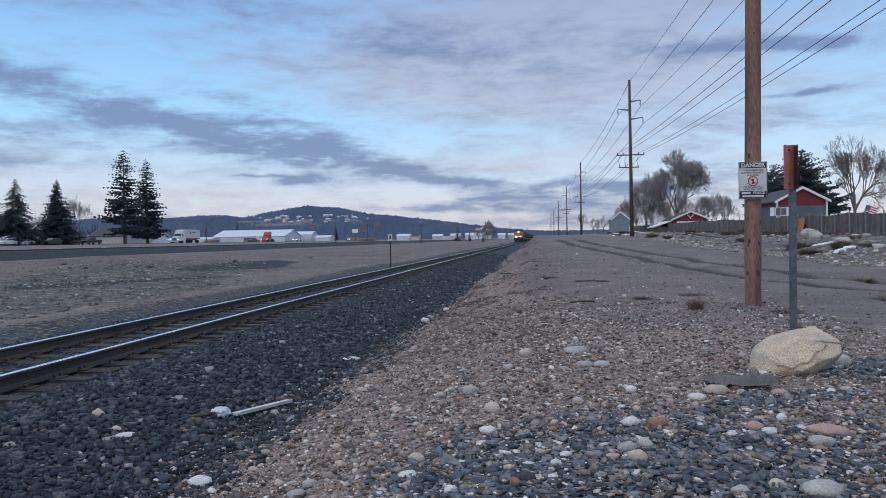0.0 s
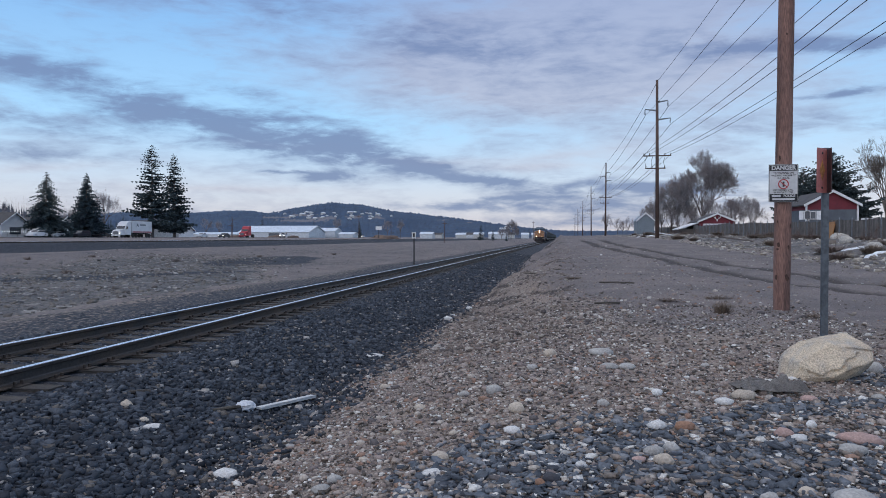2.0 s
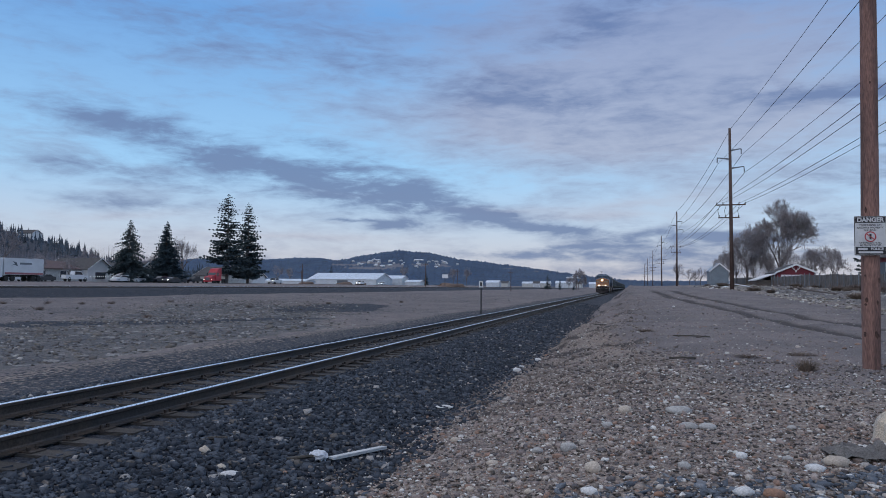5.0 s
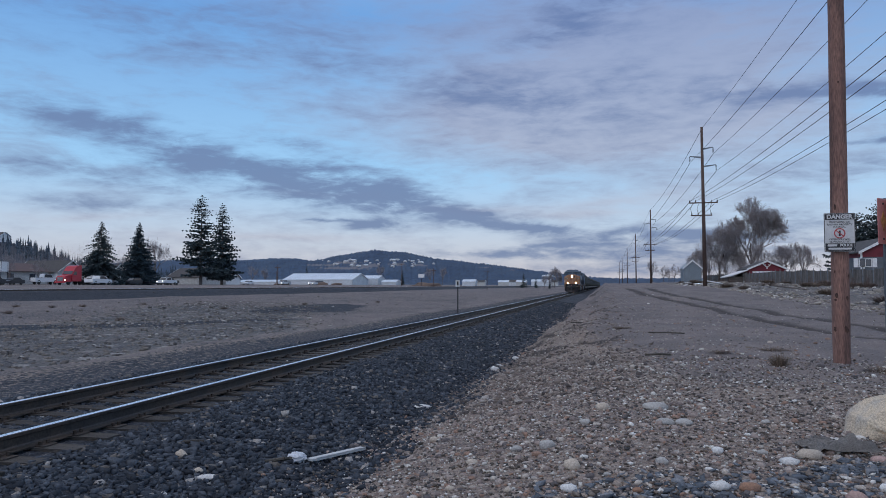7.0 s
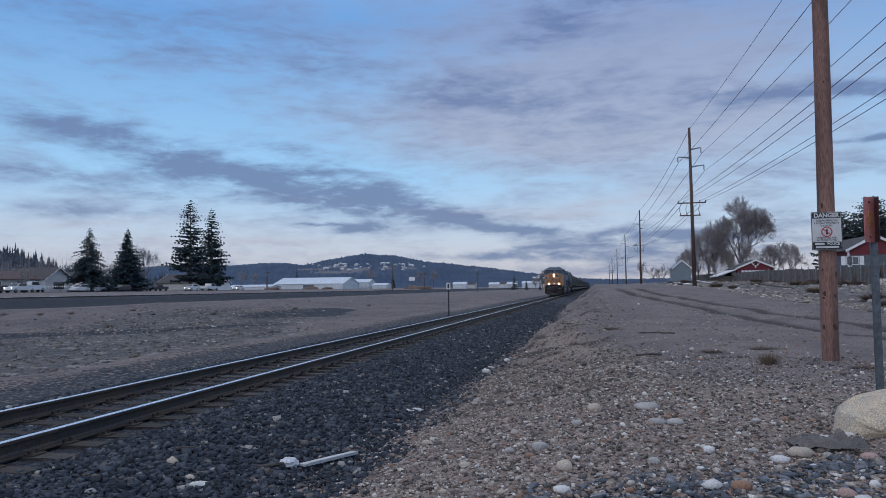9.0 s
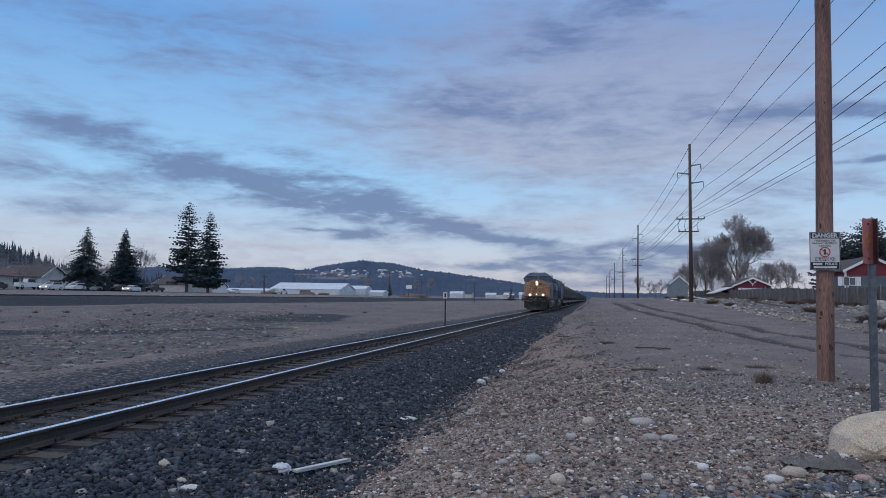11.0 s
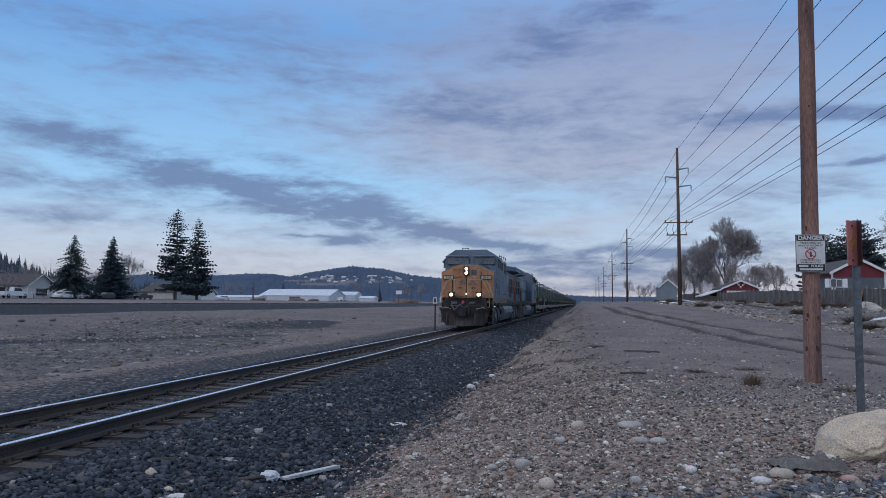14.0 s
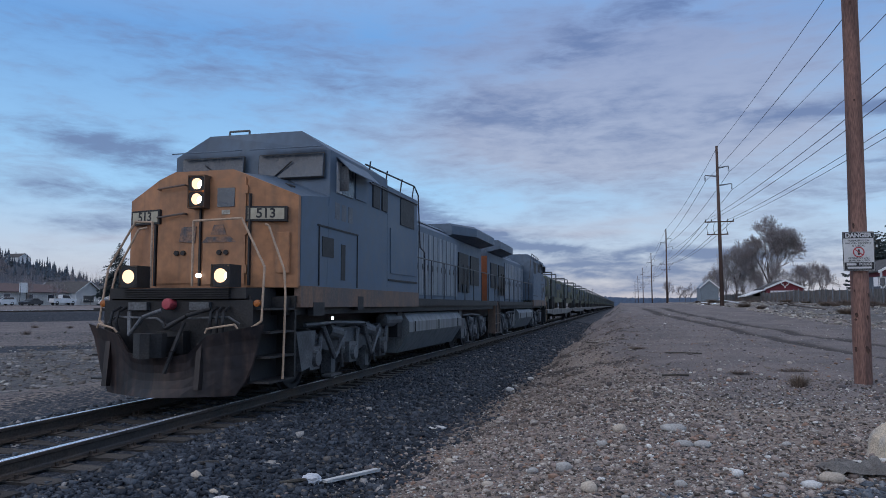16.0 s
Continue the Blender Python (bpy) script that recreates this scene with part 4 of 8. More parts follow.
        # side windows with an awning, a pale painted reflection beside the first, dark vents behind
        for y0, y1, z0, z1, mt in ((2.72, 3.30, 3.46, 4.02, CABGLASS), (2.50, 2.70, 3.46, 4.02, PALEPANE), (3.42, 4.05, 3.48, 4.02, BLUE), (4.42, 4.85, 3.46, 3.98, BLACK), (5.0, 5.35, 3.46, 3.98, BLACK)):
            bm = bmesh.new()
            a, b = sorted((s * 1.52, s * 1.555))
            box(bm, a, b, y0, y1, z0, z1)
            part("side_window" if mt is CABGLASS else "vent_panel", bm, mt, cab, "", 0.012)
        bm = bmesh.new()
        prism(bm, [(s * 1.54, 4.12), (s * 1.80, 3.86), (s * 1.80, 3.84), (s * 1.54, 4.09)], 2.5, 4.1)
        part("awning", bm, BLUE, cab, "window awning")
        bm = bmesh.new()
        a, b = sorted((s * 1.53, s * 1.72))
        box(bm, a, b, 2.60, 2.63, 3.5, 3.95)
        part("mirror", bm, DUST, cab, "side mirror")
        for y0, y1, z0, z1 in ((1.9, 2.4, 2.28, 2.62), (2.75, 2.95, 1.9, 2.55)):
            bm = bmesh.new()
            a, b = sorted((s * 1.525, s * 1.538))
            box(bm, a, b, y0, y1, z0, z1)
            part("louver", bm, BLACK, cab, "dark louvre")
        bm = bmesh.new()
        a, b = sorted((s * 1.525, s * 1.545))
        box(bm, a, b, 1.7, 3.6, 2.78, 2.81)
        box(bm, a, b, 1.75, 1.78, 1.78, 2.78)
        box(bm, a, b, 3.55, 3.58, 1.78, 2.78)
        part("side_door_seam", bm, GRIME, cab)
        for k in range(3):
            bm = bmesh.new()
            a, b = sorted((s * 1.526, s * 1.534))
            box(bm, a, b, 2.45 + k * 0.32, 2.66 + k * 0.32, 2.98, 3.28)
            part("side_numeral", bm, STENCIL, cab, "faded stencil bar")
    bm = bmesh.new()
    pipe(bm, [(-0.55, 2.4, 4.52), (-0.55, 2.4, 4.66), (-0.15, 2.4, 4.66), (-0.15, 2.4, 4.52)], 0.02)
    part("roof_bracket", bm, DUST, cab)
    for k, x in enumerate((-0.8, -0.2, 0.45)):
        bm = bmesh.new()
        lathe(bm, [(0.07, 4.52), (0.06, 4.58), (0.0, 4.60)] if k < 2 else [(0.012, 4.5), (0.008, 4.72)], 10, "z")
        o = part("antenna", bm, DUST, cab, "roof antenna")
        o.matrix_basis = pose(x, 2.8 + 0.5 * k, 0)
    bm = bmesh.new()
    for k in range(3):
        lathe(bm, [(0.02, 0), (0.05, -0.1), (0.09, -0.22)], 10, "y")
    horn = part("horn", bm, DUST, cab, "roof horn")
    horn.matrix_basis = pose(0.6, 4.6, 4.62)
    # auxiliary cab behind the driver's cab
    bm = bmesh.new()
    prism(bm, [(-1.53, 1.74), (-1.53, 4.06), (-0.95, 4.36), (0.95, 4.36), (1.53, 4.06), (1.53, 1.74)], 5.41, 7.8)
    aux = part("equipment_cab", bm, BLUE, L, "", 0.02)
    for s in (-1, 1):
        for y0, y1, z0, z1, mt in ((6.35, 7.45, 3.3, 3.95, BLACK), (5.6, 7.6, 2.15, 3.15, BLUE), (5.45, 7.7, 1.98, 2.02, GRIME)):
            bm = bmesh.new()
            a, b = sorted((s * 1.52, s * 1.55))
            box(bm, a, b, y0, y1, z0, z1)
            part("side_panel", bm, mt, aux, "", 0.008)
        bm = bmesh.new()
        for y in (4.5, 5.6, 6.7, 7.7):
            pipe(bm, [(s * 1.40, y, 4.0), (s * 1.46, y, 4.42)], 0.018)
        pipe(bm, [(s * 1.46, 4.2, 4.30), (s * 1.46, 7.75, 4.42), (s * 1.46, 8.1, 4.25), (s * 1.40, 8.5, 2.95), (s * 1.40, 8.95, 2.85), (s * 1.40, 9.0, 1.6)], 0.02)
        pipe(bm, [(s * 1.56, 4.2, 3.92), (s * 1.56, 7.75, 3.95)], 0.018)
        part("roof_handrail", bm, DARKRAIL, L, "dark roof handrail")
        # sill band below the cab
        bm = bmesh.new()
        a, b = sorted((s * 1.45, s * 1.56))
        box(bm, a, b, 1.02, 7.82, 1.42, 1.76)
        sill = part("side_sill", bm, SILLPAINT, L, "faded gold side sill", 0.01)
        # Black boxes paint the shade of recesses; the sill itself is not cut.
        for q in ((1.5, 1.95, 1.28, 1.5), (3.55, 3.85, 1.36, 1.62)):
            bm = bmesh.new()
            box(bm, a + 0.01 if s > 0 else a - 0.006, b + 0.006 if s > 0 else b - 0.01, *q)
            part("sill_recess", bm, BLACK, sill, "black patch for the shade of a sill recess")
        bm = bmesh.new()
        lathe(bm, [(0.0, 0.0), (0.026, 0.006), (0.03, 0.03)], 10, "x")
        o = part("ground_lamp", bm, LAMP_COLD, L, "small lit white side lamp")
        o.matrix_basis = pose(s * 1.36 if s > 0 else -1.41, 2.75, 1.22)
    # long hood
    bm = bmesh.new()
    prism(bm, [(-0.95, 1.58), (-0.95, 3.70), (-0.62, 3.92), (0.62, 3.92), (0.95, 3.70), (0.95, 1.58)], 7.81, 19.3)
    hood = part("long_hood", bm, BLUE, L, "dark blue long hood", 0.02)
    bm = bmesh.new()
    box(bm, -0.93, 0.93, 19.3, 19.34, 1.62, 3.55)
    part("hood_end", bm, ORANGE, L, "orange hood end", 0.01)
    for s in (-1, 1):
        for k in range(12):
            bm = bmesh.new()
            a, b = sorted((s * 0.945, s * 0.985))
            y = 8.2 + k * 0.55
            box(bm, a, b, y, y + 0.47, 1.75, 3.52)
            d = part("hood_door", bm, DOORPAINT, hood, "", 0.01)
            bm = bmesh.new()
            a, b = sorted((s * 0.98, s * 1.0))
            box(bm, a, b, y + 0.38, y + 0.42, 2.45, 2.62)
            part("latch", bm, DUST, d)
        bm = bmesh.new()
        a, b = sorted((s * 0.945, s * 0.99))
        box(bm, a, b, 15.0, 16.6, 2.2, 3.3)
        box(bm, a, b, 17.0, 18.6, 2.2, 3.3)
        part("radiator_grille", bm, BLACK, hood, "dark radiator grille")
        for y in (14.9, 15.6, 16.3):
            bm = bmesh.new()
            a, b = sorted((s * 0.99, s * 1.01))
            box(bm, a, b, y, y + 0.35, 1.9, 2.9)
            part("louver", bm, BLACK, hood, "dark louvre")
        # walkway handrail
        bm = bmesh.new()
        pipe(bm, [(s * 1.47, 7.9, 2.66), (s * 1.47, 19.5, 2.66), (s * 1.47, 19.75, 2.2), (s * 1.47, 19.8, 0.5)], 0.02)
        part("walkway_rail", bm, DARKRAIL, L, "dark walkway handrail")
        for k in range(9):
            bm = bmesh.new()
            pipe(bm, [(s * 1.47, 7.95 + k * 1.44, 1.6), (s * 1.47, 7.95 + k * 1.44, 2.66)], 0.018)
            part("stanchion", bm, DARKRAIL, L)
        bm = bmesh.new()
        a, b = sorted((s * 1.2, s * 1.5))
        box(bm, a, b, 19.35, 19.40, 0.32, 1.6)
        box(bm, a, b, 19.85, 19.9, 0.32, 1.6)
        for z in (0.32, 0.7, 1.08):
            box(bm, a, b, 19.4, 19.85, z, z + 0.03)
        part("rear_steps", bm, SILLPAINT, L, "rear corner steps")
    bm = bmesh.new()
    lathe(bm, [(0.0, 3.88), (0.30, 3.88), (0.30, 4.30), (0.34, 4.32), (0.34, 4.36), (0.26, 4.36), (0.24, 4.2), (0.0, 4.2)], 18, "z")
    o = part("exhaust_stack", bm, DUST, L, "grey sooty exhaust stack")
    o.matrix_basis = pose(0.45, 9.3, 0)
    bm = bmesh.new()
    wing = [(-1.0, 3.74), (-1.50, 3.86), (-1.50, 4.14), (-1.40, 4.22), (1.40, 4.22), (1.50, 4.14), (1.50, 3.86), (1.0, 3.74)]
    rings = [[bm.verts.new((x * f, y, z)) for x, z in wing] for y, f in ((14.2, 0.62), (15.6, 1.0), (19.2, 1.0))]
    for p, q in zip(rings, rings[1:]):
        for k in range(8):
            bm.faces.new((p[k], p[(k + 1) % 8], q[(k + 1) % 8], q[k]))
    bm.faces.new(rings[0][::-1])
    bm.faces.new(rings[-1])
    part("radiator_wing", bm, BLUE, L, "overhanging radiator cowl", 0.015)
    bm = bmesh.new()
    prism(bm, [(-0.7, 3.9), (-0.6, 3.98), (0.6, 3.98), (0.7, 3.9)], 10.6, 14.1)
    part("dynamic_brake_cover", bm, BLUE, L, "", 0.02)
    # fuel tank with air reservoirs
    bm = bmesh.new()
    prism(bm, [(-1.30, 1.26), (-1.44, 1.05), (-1.44, 0.80), (-1.12, 0.30), (1.12, 0.30), (1.44, 0.80), (1.44, 1.05), (1.30, 1.26)], 7.4, 13.3)
    tank = part("fuel_tank", bm, TANK, L, "dusty grey fuel tank", 0.03)
    for s in (-1, 1):
        bm = bmesh.new()
        for y in (7.9, 10.3, 12.7):
            a, b = sorted((s * 1.435, s * 1.455))
            box(bm, a, b, y, y + 0.05, 0.8, 1.06)
        part("tank_strap", bm, GRIME, tank)
        bm = bmesh.new()
        lathe(bm, [(0.0, 0), (0.14, 0.03), (0.17, 0.1), (0.17, 1.1), (0.14, 1.17), (0, 1.2)], 14, "y")
        o = part("air_reservoir", bm, DUST, L, "grey air reservoir")
        o.matrix_basis = pose(s * 1.15, 6.15 if s > 0 else 6.15, 1.12)
        for y, mt in ((6.9, GRIME), (13.6, DUST)):
            bm = bmesh.new()
            a, b = sorted((s * 0.9, s * 1.3))
            box(bm, a, b, y, y + 0.35, 0.7, 1.28)
            part("equipment_box", bm, mt, L, "", 0.02)
    loco_bogie(L, 4.15, SPIN)
    loco_bogie(L, 16.4, SPIN)
    return L


LOCO = make_locomotive()
LOCO_B = copy_thing(LOCO, pose(0, 0, 0))
LOCO_B["label"] = "second dark blue diesel locomotive coupled back to back"
DARKLENS = mat("unlit_lamp_lens", (0.22, 0.22, 0.22), (0.16, 0.16, 0.17), 3, 0.25, 0, 0, 20, 0.05)
for o in LOCO_B.children_recursive:
    if o.name.split(".")[0] in ("headlamp", "lens", "reflector", "step_lamp", "ground_lamp"):
        o.material_slots[0].link = "OBJECT"
        o.material_slots[0].material = DARKLENS
        o["label"] = "unlit lamp glass"
SPIN_B = [(o, o.location.y) for o in LOCO_B.children_recursive if o.name.startswith("wheelset")]

# flat cars and their loads
DECK = mat("worn_steel_deck", (0.24, 0.23, 0.22), (0.11, 0.10, 0.095), 1.5, 0.75, 0.1, 0.2, 20, 0.3)
OLIVE = mat("olive_drab_paint", (0.075, 0.088, 0.072), (0.052, 0.062, 0.054), 1.2, 0.6, 0, 0.1, 20, 0.25, piece=0.15)
CANVAS = mat("olive_canvas", (0.060, 0.074, 0.068), (0.090, 0.102, 0.090), 1.5, 0.85, 0, 0.4, 40, 0.25, piece=0.2)
TYRE = mat("tyre_rubber", (0.02, 0.02, 0.021), (0.035, 0.034, 0.033), 4, 0.85, 0, 0.3, 40)


def make_flat_car():
    c = thing("flat_car", "long steel flat car loaded with olive vehicles", "flat car", group="flat cars")
    bm = bmesh.new()
    box(bm, -1.5, 1.5, 0.3, 26.2, 1.02, 1.14)
    part("deck", bm, DECK, c, "worn grey deck", 0.01)
    for s in (-1, 1):
        bm = bmesh.new()
        prism(bm, [(0.3, 0.92), (0.3, 1.10), (26.2, 1.10), (26.2, 0.92), (21.0, 0.74), (5.5, 0.74)], s * 1.42, s * 1.49, "x")
        part("side_sill", bm, DECK, c)
    bm = bmesh.new()
    box(bm, -0.4, 0.4, 0.0, 26.5, 0.72, 1.02)
    part("centre_sill", bm, GRIME, c)
    for y in (3.0, 23.5):
        bm = bmesh.new()
        for s in (-1, 1):
            prism(bm, [(-1.15, 0.36), (-1.15, 0.62), (-0.5, 0.86), (0.5, 0.86), (1.15, 0.62), (1.15, 0.36), (0.8, 0.36), (0.35, 0.22), (-0.35, 0.22), (-0.8, 0.36)], s * 0.92, s * 1.06, "x")
        box(bm, -0.95, 0.95, -0.2, 0.2, 0.45, 0.72)
        b = part("bogie", bm, GRIME, c, "two-axle bogie")
        b.matrix_basis = pose(0, y, 0)
        for a in (-0.88, 0.88):
            if "car" not in WHEEL:
                WHEEL["car"] = part("wheelset", wheelset_mesh(0.42), GRIME, b)
                WHEEL["car"].matrix_basis = pose(0, a, 0.42)
            else:
                share("wheelset", WHEEL["car"], pose(0, a, 0.42), b)
    for y in (0.02, 26.42):
        bm = bmesh.new()
        box(bm, -0.12, 0.12, y - 0.2, y + 0.25, 0.78, 1.0)
        part("coupler", bm, GRIME, c)
    return c


def make_army_truck():
    a = thing("army_truck", "olive drab army truck with canvas back on a flat car", "truck", group="army trucks on flat cars")
    bm = bmesh.new()
    box(bm, -0.45, 0.45, 0.2, 6.4, 0.62, 0.85)
    box(bm, -1.2, 1.2, 0.0, 0.18, 0.6, 0.95)
    part("chassis", bm, OLIVE, a, "", 0.01)
    bm = bmesh.new()
    prism(bm, [(-1.15, 0.8), (-1.15, 2.35), (-0.95, 2.55), (0.95, 2.55), (1.15, 2.35), (1.15, 0.8)], 1.2, 2.6)
    cab = part("cab", bm, OLIVE, a, "olive steel cab", 0.02)
    bm = bmesh.new()
    for s in (-1, 1):
        x0, x1 = sorted((s * 0.08, s * 1.02))
        box(bm, x0, x1, 1.17, 1.22, 1.75, 2.3)
        x0, x1 = sorted((s * 1.13, s * 1.165))
        box(bm, x0, x1, 1.5, 2.3, 1.75, 2.25)
    part("window", bm, CABGLASS, cab, "dark cab windows")
    bm = bmesh.new()
    prism(bm, [(-0.95, 0.8), (-0.95, 1.5), (-0.8, 1.65), (0.8, 1.65), (0.95, 1.5), (0.95, 0.8)], 0.15, 1.19)
    part("bonnet", bm, OLIVE, a, "", 0.02)
    bm = bmesh.new()
    prism(bm, [(-1.22, 1.0), (-1.22, 2.3), (-1.0, 2.5), (1.0, 2.5), (1.22, 2.3), (1.22, 1.0)], 2.75, 6.5)
    part("canvas_cover", bm, CANVAS, a, "dark olive canvas cover", 0.05)
    for y in (2.7, 6.52):
        bm = bmesh.new()
        pipe(bm, [(-1.25, y, 0.9), (-1.25, y, 2.85), (1.25, y, 2.85), (1.25, y, 0.9)], 0.05, 6)
        part("hoop", bm, DUST, a, "pale upright frame")
    for y in (0.85, 4.3, 5.6):
        for s in (-1, 1):
            key = "army"
            if key not in WHEEL:
                bm = bmesh.new()
                lathe(bm, [(0.0, -0.1), (0.3, -0.12), (0.5, -0.16), (0.55, -0.12), (0.55, 0.12), (0.5, 0.16), (0.3, 0.12), (0.0, 0.1)], 16, "x")
                WHEEL[key] = part("wheel", bm, TYRE, a)
                WHEEL[key].matrix_basis = pose(s * 1.0, y, 0.55)
            else:
                share("wheel", WHEEL[key], pose(s * 1.0, y, 0.55), a)
    return a


CARS, LOADS = [], []
for k in range(20):
    c = make_flat_car() if k == 0 else copy_thing(CARS[0], pose(0, 0, 0))
    CARS.append(c)
    for j in range(2):
        a = make_army_truck() if not LOADS else copy_thing(LOADS[0], pose(0, 0, 0))
        LOADS.append(a)

# ---- poles, wires, signs ----
POLE = mat("creosoted_pole_wood", (0.255, 0.143, 0.117), (0.165, 0.095, 0.082), 1.4, 0.85, 0, 0.7, 26, 0.35, stretch=(3, 3, 0.35), streak=(0.07, 0.045, 0.04))
POLE_FAR = mat("old_pole_wood", (0.115, 0.075, 0.062), (0.075, 0.05, 0.045), 1.0, 0.85, 0, 0.3, 20, 0.3)
SCAR = mat("dark_pole_scar", (0.05, 0.03, 0.026), (0.08, 0.045, 0.035), 8, 0.9, 0, 0.6, 40)
WIRE = mat("weathered_wire", (0.045, 0.047, 0.055), (0.03, 0.03, 0.036), 5, 0.6, 0.3, 0, 20)
GALV = mat("galvanised_steel", (0.22, 0.24, 0.27), (0.15, 0.165, 0.19), 4, 0.5, 0.6, 0.1, 30)
WHITE = mat("white_sign_face", (0.60, 0.60, 0.61), (0.5, 0.5, 0.51), 5, 0.5, 0, 0.03, 40, 0.06)
SIGNBLACK = mat("black_sign_print", (0.018, 0.018, 0.022), (0.03, 0.03, 0.034), 5, 0.5, 0, 0, 40, 0.1)
SIGNRED = mat("red_sign_print", (0.45, 0.06, 0.07), (0.35, 0.05, 0.06), 5, 0.5, 0, 0, 40, 0.1)
FADERED = mat("faded_red_sign", (0.50, 0.19, 0.175), (0.42, 0.155, 0.145), 4, 0.55, 0, 0.05, 30, 0.15)


def near_pole():
    x, y = 3.86, 13.42
    z = ground_z(x, y)
    p = thing("utility_pole", "weathered reddish brown wooden utility pole with dark gouges", "utility pole", (x, y, z - 0.3))
    bm = bmesh.new()
    rng = random.Random(3)
    seg, rings = 22, []
    for k in range(50):
        h = k * 0.26
        r = 0.140 - 0.0022 * h
        ring = []
        for i in range(seg):
            a = i * math.tau / seg
            d = 0.004 * math.sin(a * 7 + math.sin(h * 0.9)) + 0.003 * math.sin(a * 13 + h)
            if h < 1.0:
                d -= 0.012 * max(0, math.sin(a * 9 + 1.3)) * (1 - h)
            ring.append(bm.verts.new(((r + d) * math.cos(a) + 0.0085 * h, (r + d) * math.sin(a), h)))
        rings.append(ring)
    for a, b in zip(rings, rings[1:]):
        for i in range(seg):
            bm.faces.new((a[i], a[(i + 1) % seg], b[(i + 1) % seg], b[i]))
    bm.faces.new(rings[-1])
    part("shaft", bm, POLE, p, "reddish brown wooden shaft", smooth=True)
    for k in range(26):
        h = rng.choice([1.38, 1.43, 2.25, 2.3, 0.9, 1.8, 1.5]) + rng.uniform(-0.05, 0.05) if k < 16 else rng.uniform(2.9, 8)
        a = rng.uniform(-2.6, -0.5)
        r = 0.140 - 0.0022 * h
        bm = bmesh.new()
        lathe(bm, [(0.0, -0.006), (rng.uniform(0.012, 0.03), 0.0), (0.0, 0.004)], 7, "y")
        o = part("gouge", bm, SCAR, p)
        o.matrix_basis = pose(r * math.cos(a) + 0.0085 * h, r * math.sin(a), h, 0, 0, math.degrees(a) + 90) @ Matrix.Diagonal((1, 1, rng.uniform(0.7, 2.6), 1))
    return p


near_pole()


def danger_sign():
    s = thing("warning_sign", "white and black danger sign fixed to the wooden pole", "sign", (3.825, 13.235, 2.34))
    bm = bmesh.new()
    prism(bm, [(-0.225, -0.325), (0.225, -0.325), (0.24, -0.31), (0.24, 0.31), (0.225, 0.325), (-0.225, 0.325), (-0.24, 0.31), (-0.24, -0.31)], -0.006, 0.0)
    part("plate", bm, WHITE, s, "white metal plate")
    for z0, z1 in ((0.215, 0.308), (-0.308, -0.185)):
        bm = bmesh.new()
        box(bm, -0.222, 0.222, -0.012, -0.005, z0, z1)
        part("band", bm, SIGNBLACK, s, "black printed band", 0.003)
    bm = bmesh.new()
    for a, b, c, d in ((-0.238, 0.238, 0.313, 0.322), (-0.238, 0.238, -0.322, -0.313), (-0.238, -0.229, -0.32, 0.32), (0.229, 0.238, -0.32, 0.32)):
        box(bm, a, b, -0.009, -0.005, c, d)
    part("border", bm, SIGNBLACK, s, "black printed border")
    text_part("lettering", "DANGER", 0.098, WHITE, s, pose(0, -0.0135, 0.262, 90, 0, 0), 0.001, 0.004, "white word DANGER")
    for body, z, size in (("TRESPASSING ON", 0.175, 0.042), ("RAILWAY PROPERTY", 0.132, 0.042), ("IS ILLEGAL", 0.09, 0.042),
                          ("OFFENDERS WILL", -0.118, 0.042), ("BE PROSECUTED", -0.158, 0.042)):
        text_part("lettering", body, size, SIGNBLACK, s, pose(0, -0.0075, z, 90, 0, 0), 0.001, 0.0005, "small black words")
    text_part("lettering", "POLICE", 0.058, WHITE, s, pose(0.095, -0.0135, -0.218, 90, 0, 0), 0.001, 0.002, "white word POLICE")
    for x0, x1, z0, z1 in ((-0.19, -0.045, -0.236, -0.200), (-0.18, 0.18, -0.290, -0.258)):
        bm = bmesh.new()
        box(bm, x0, x1, -0.0145, -0.012, z0, z1)
        part("printed_bar", bm, WHITE, s, "plain white bar")
    bm = bmesh.new()
    n = 28
    ring = [[bm.verts.new((r * math.cos(k * math.tau / n), y, -0.015 + r * math.sin(k * math.tau / n))) for k in range(n)] for r, y in ((0.070, -0.006), (0.070, -0.011), (0.088, -0.011), (0.088, -0.006))]
    for q in range(3):
        for k in range(n):
            bm.faces.new((ring[q][k], ring[q][(k + 1) % n], ring[q + 1][(k + 1) % n], ring[q + 1][k]))
    box(bm, -0.078, 0.078, -0.011, -0.006, -0.008, 0.008, Matrix.Translation((0, 0, -0.015)) @ Matrix.Rotation(radians(40), 4, "Y"))
    part("prohibition_ring", bm, SIGNRED, s, "red prohibition ring")
    bm = bmesh.new()
    box(bm, -0.014, 0.016, -0.009, -0.006, -0.06, 0.03)
    part("printed_bar", bm, SIGNBLACK, s, "plain dark bar")
    for z in (-0.3, 0.3):
        bm = bmesh.new()
        lathe(bm, [(0.0, -0.016), (0.008, -0.014), (0.01, -0.008)], 8, "y")
        o = part("bolt", bm, GALV, s)
        o.matrix_basis = pose(0, 0, z)


danger_sign()


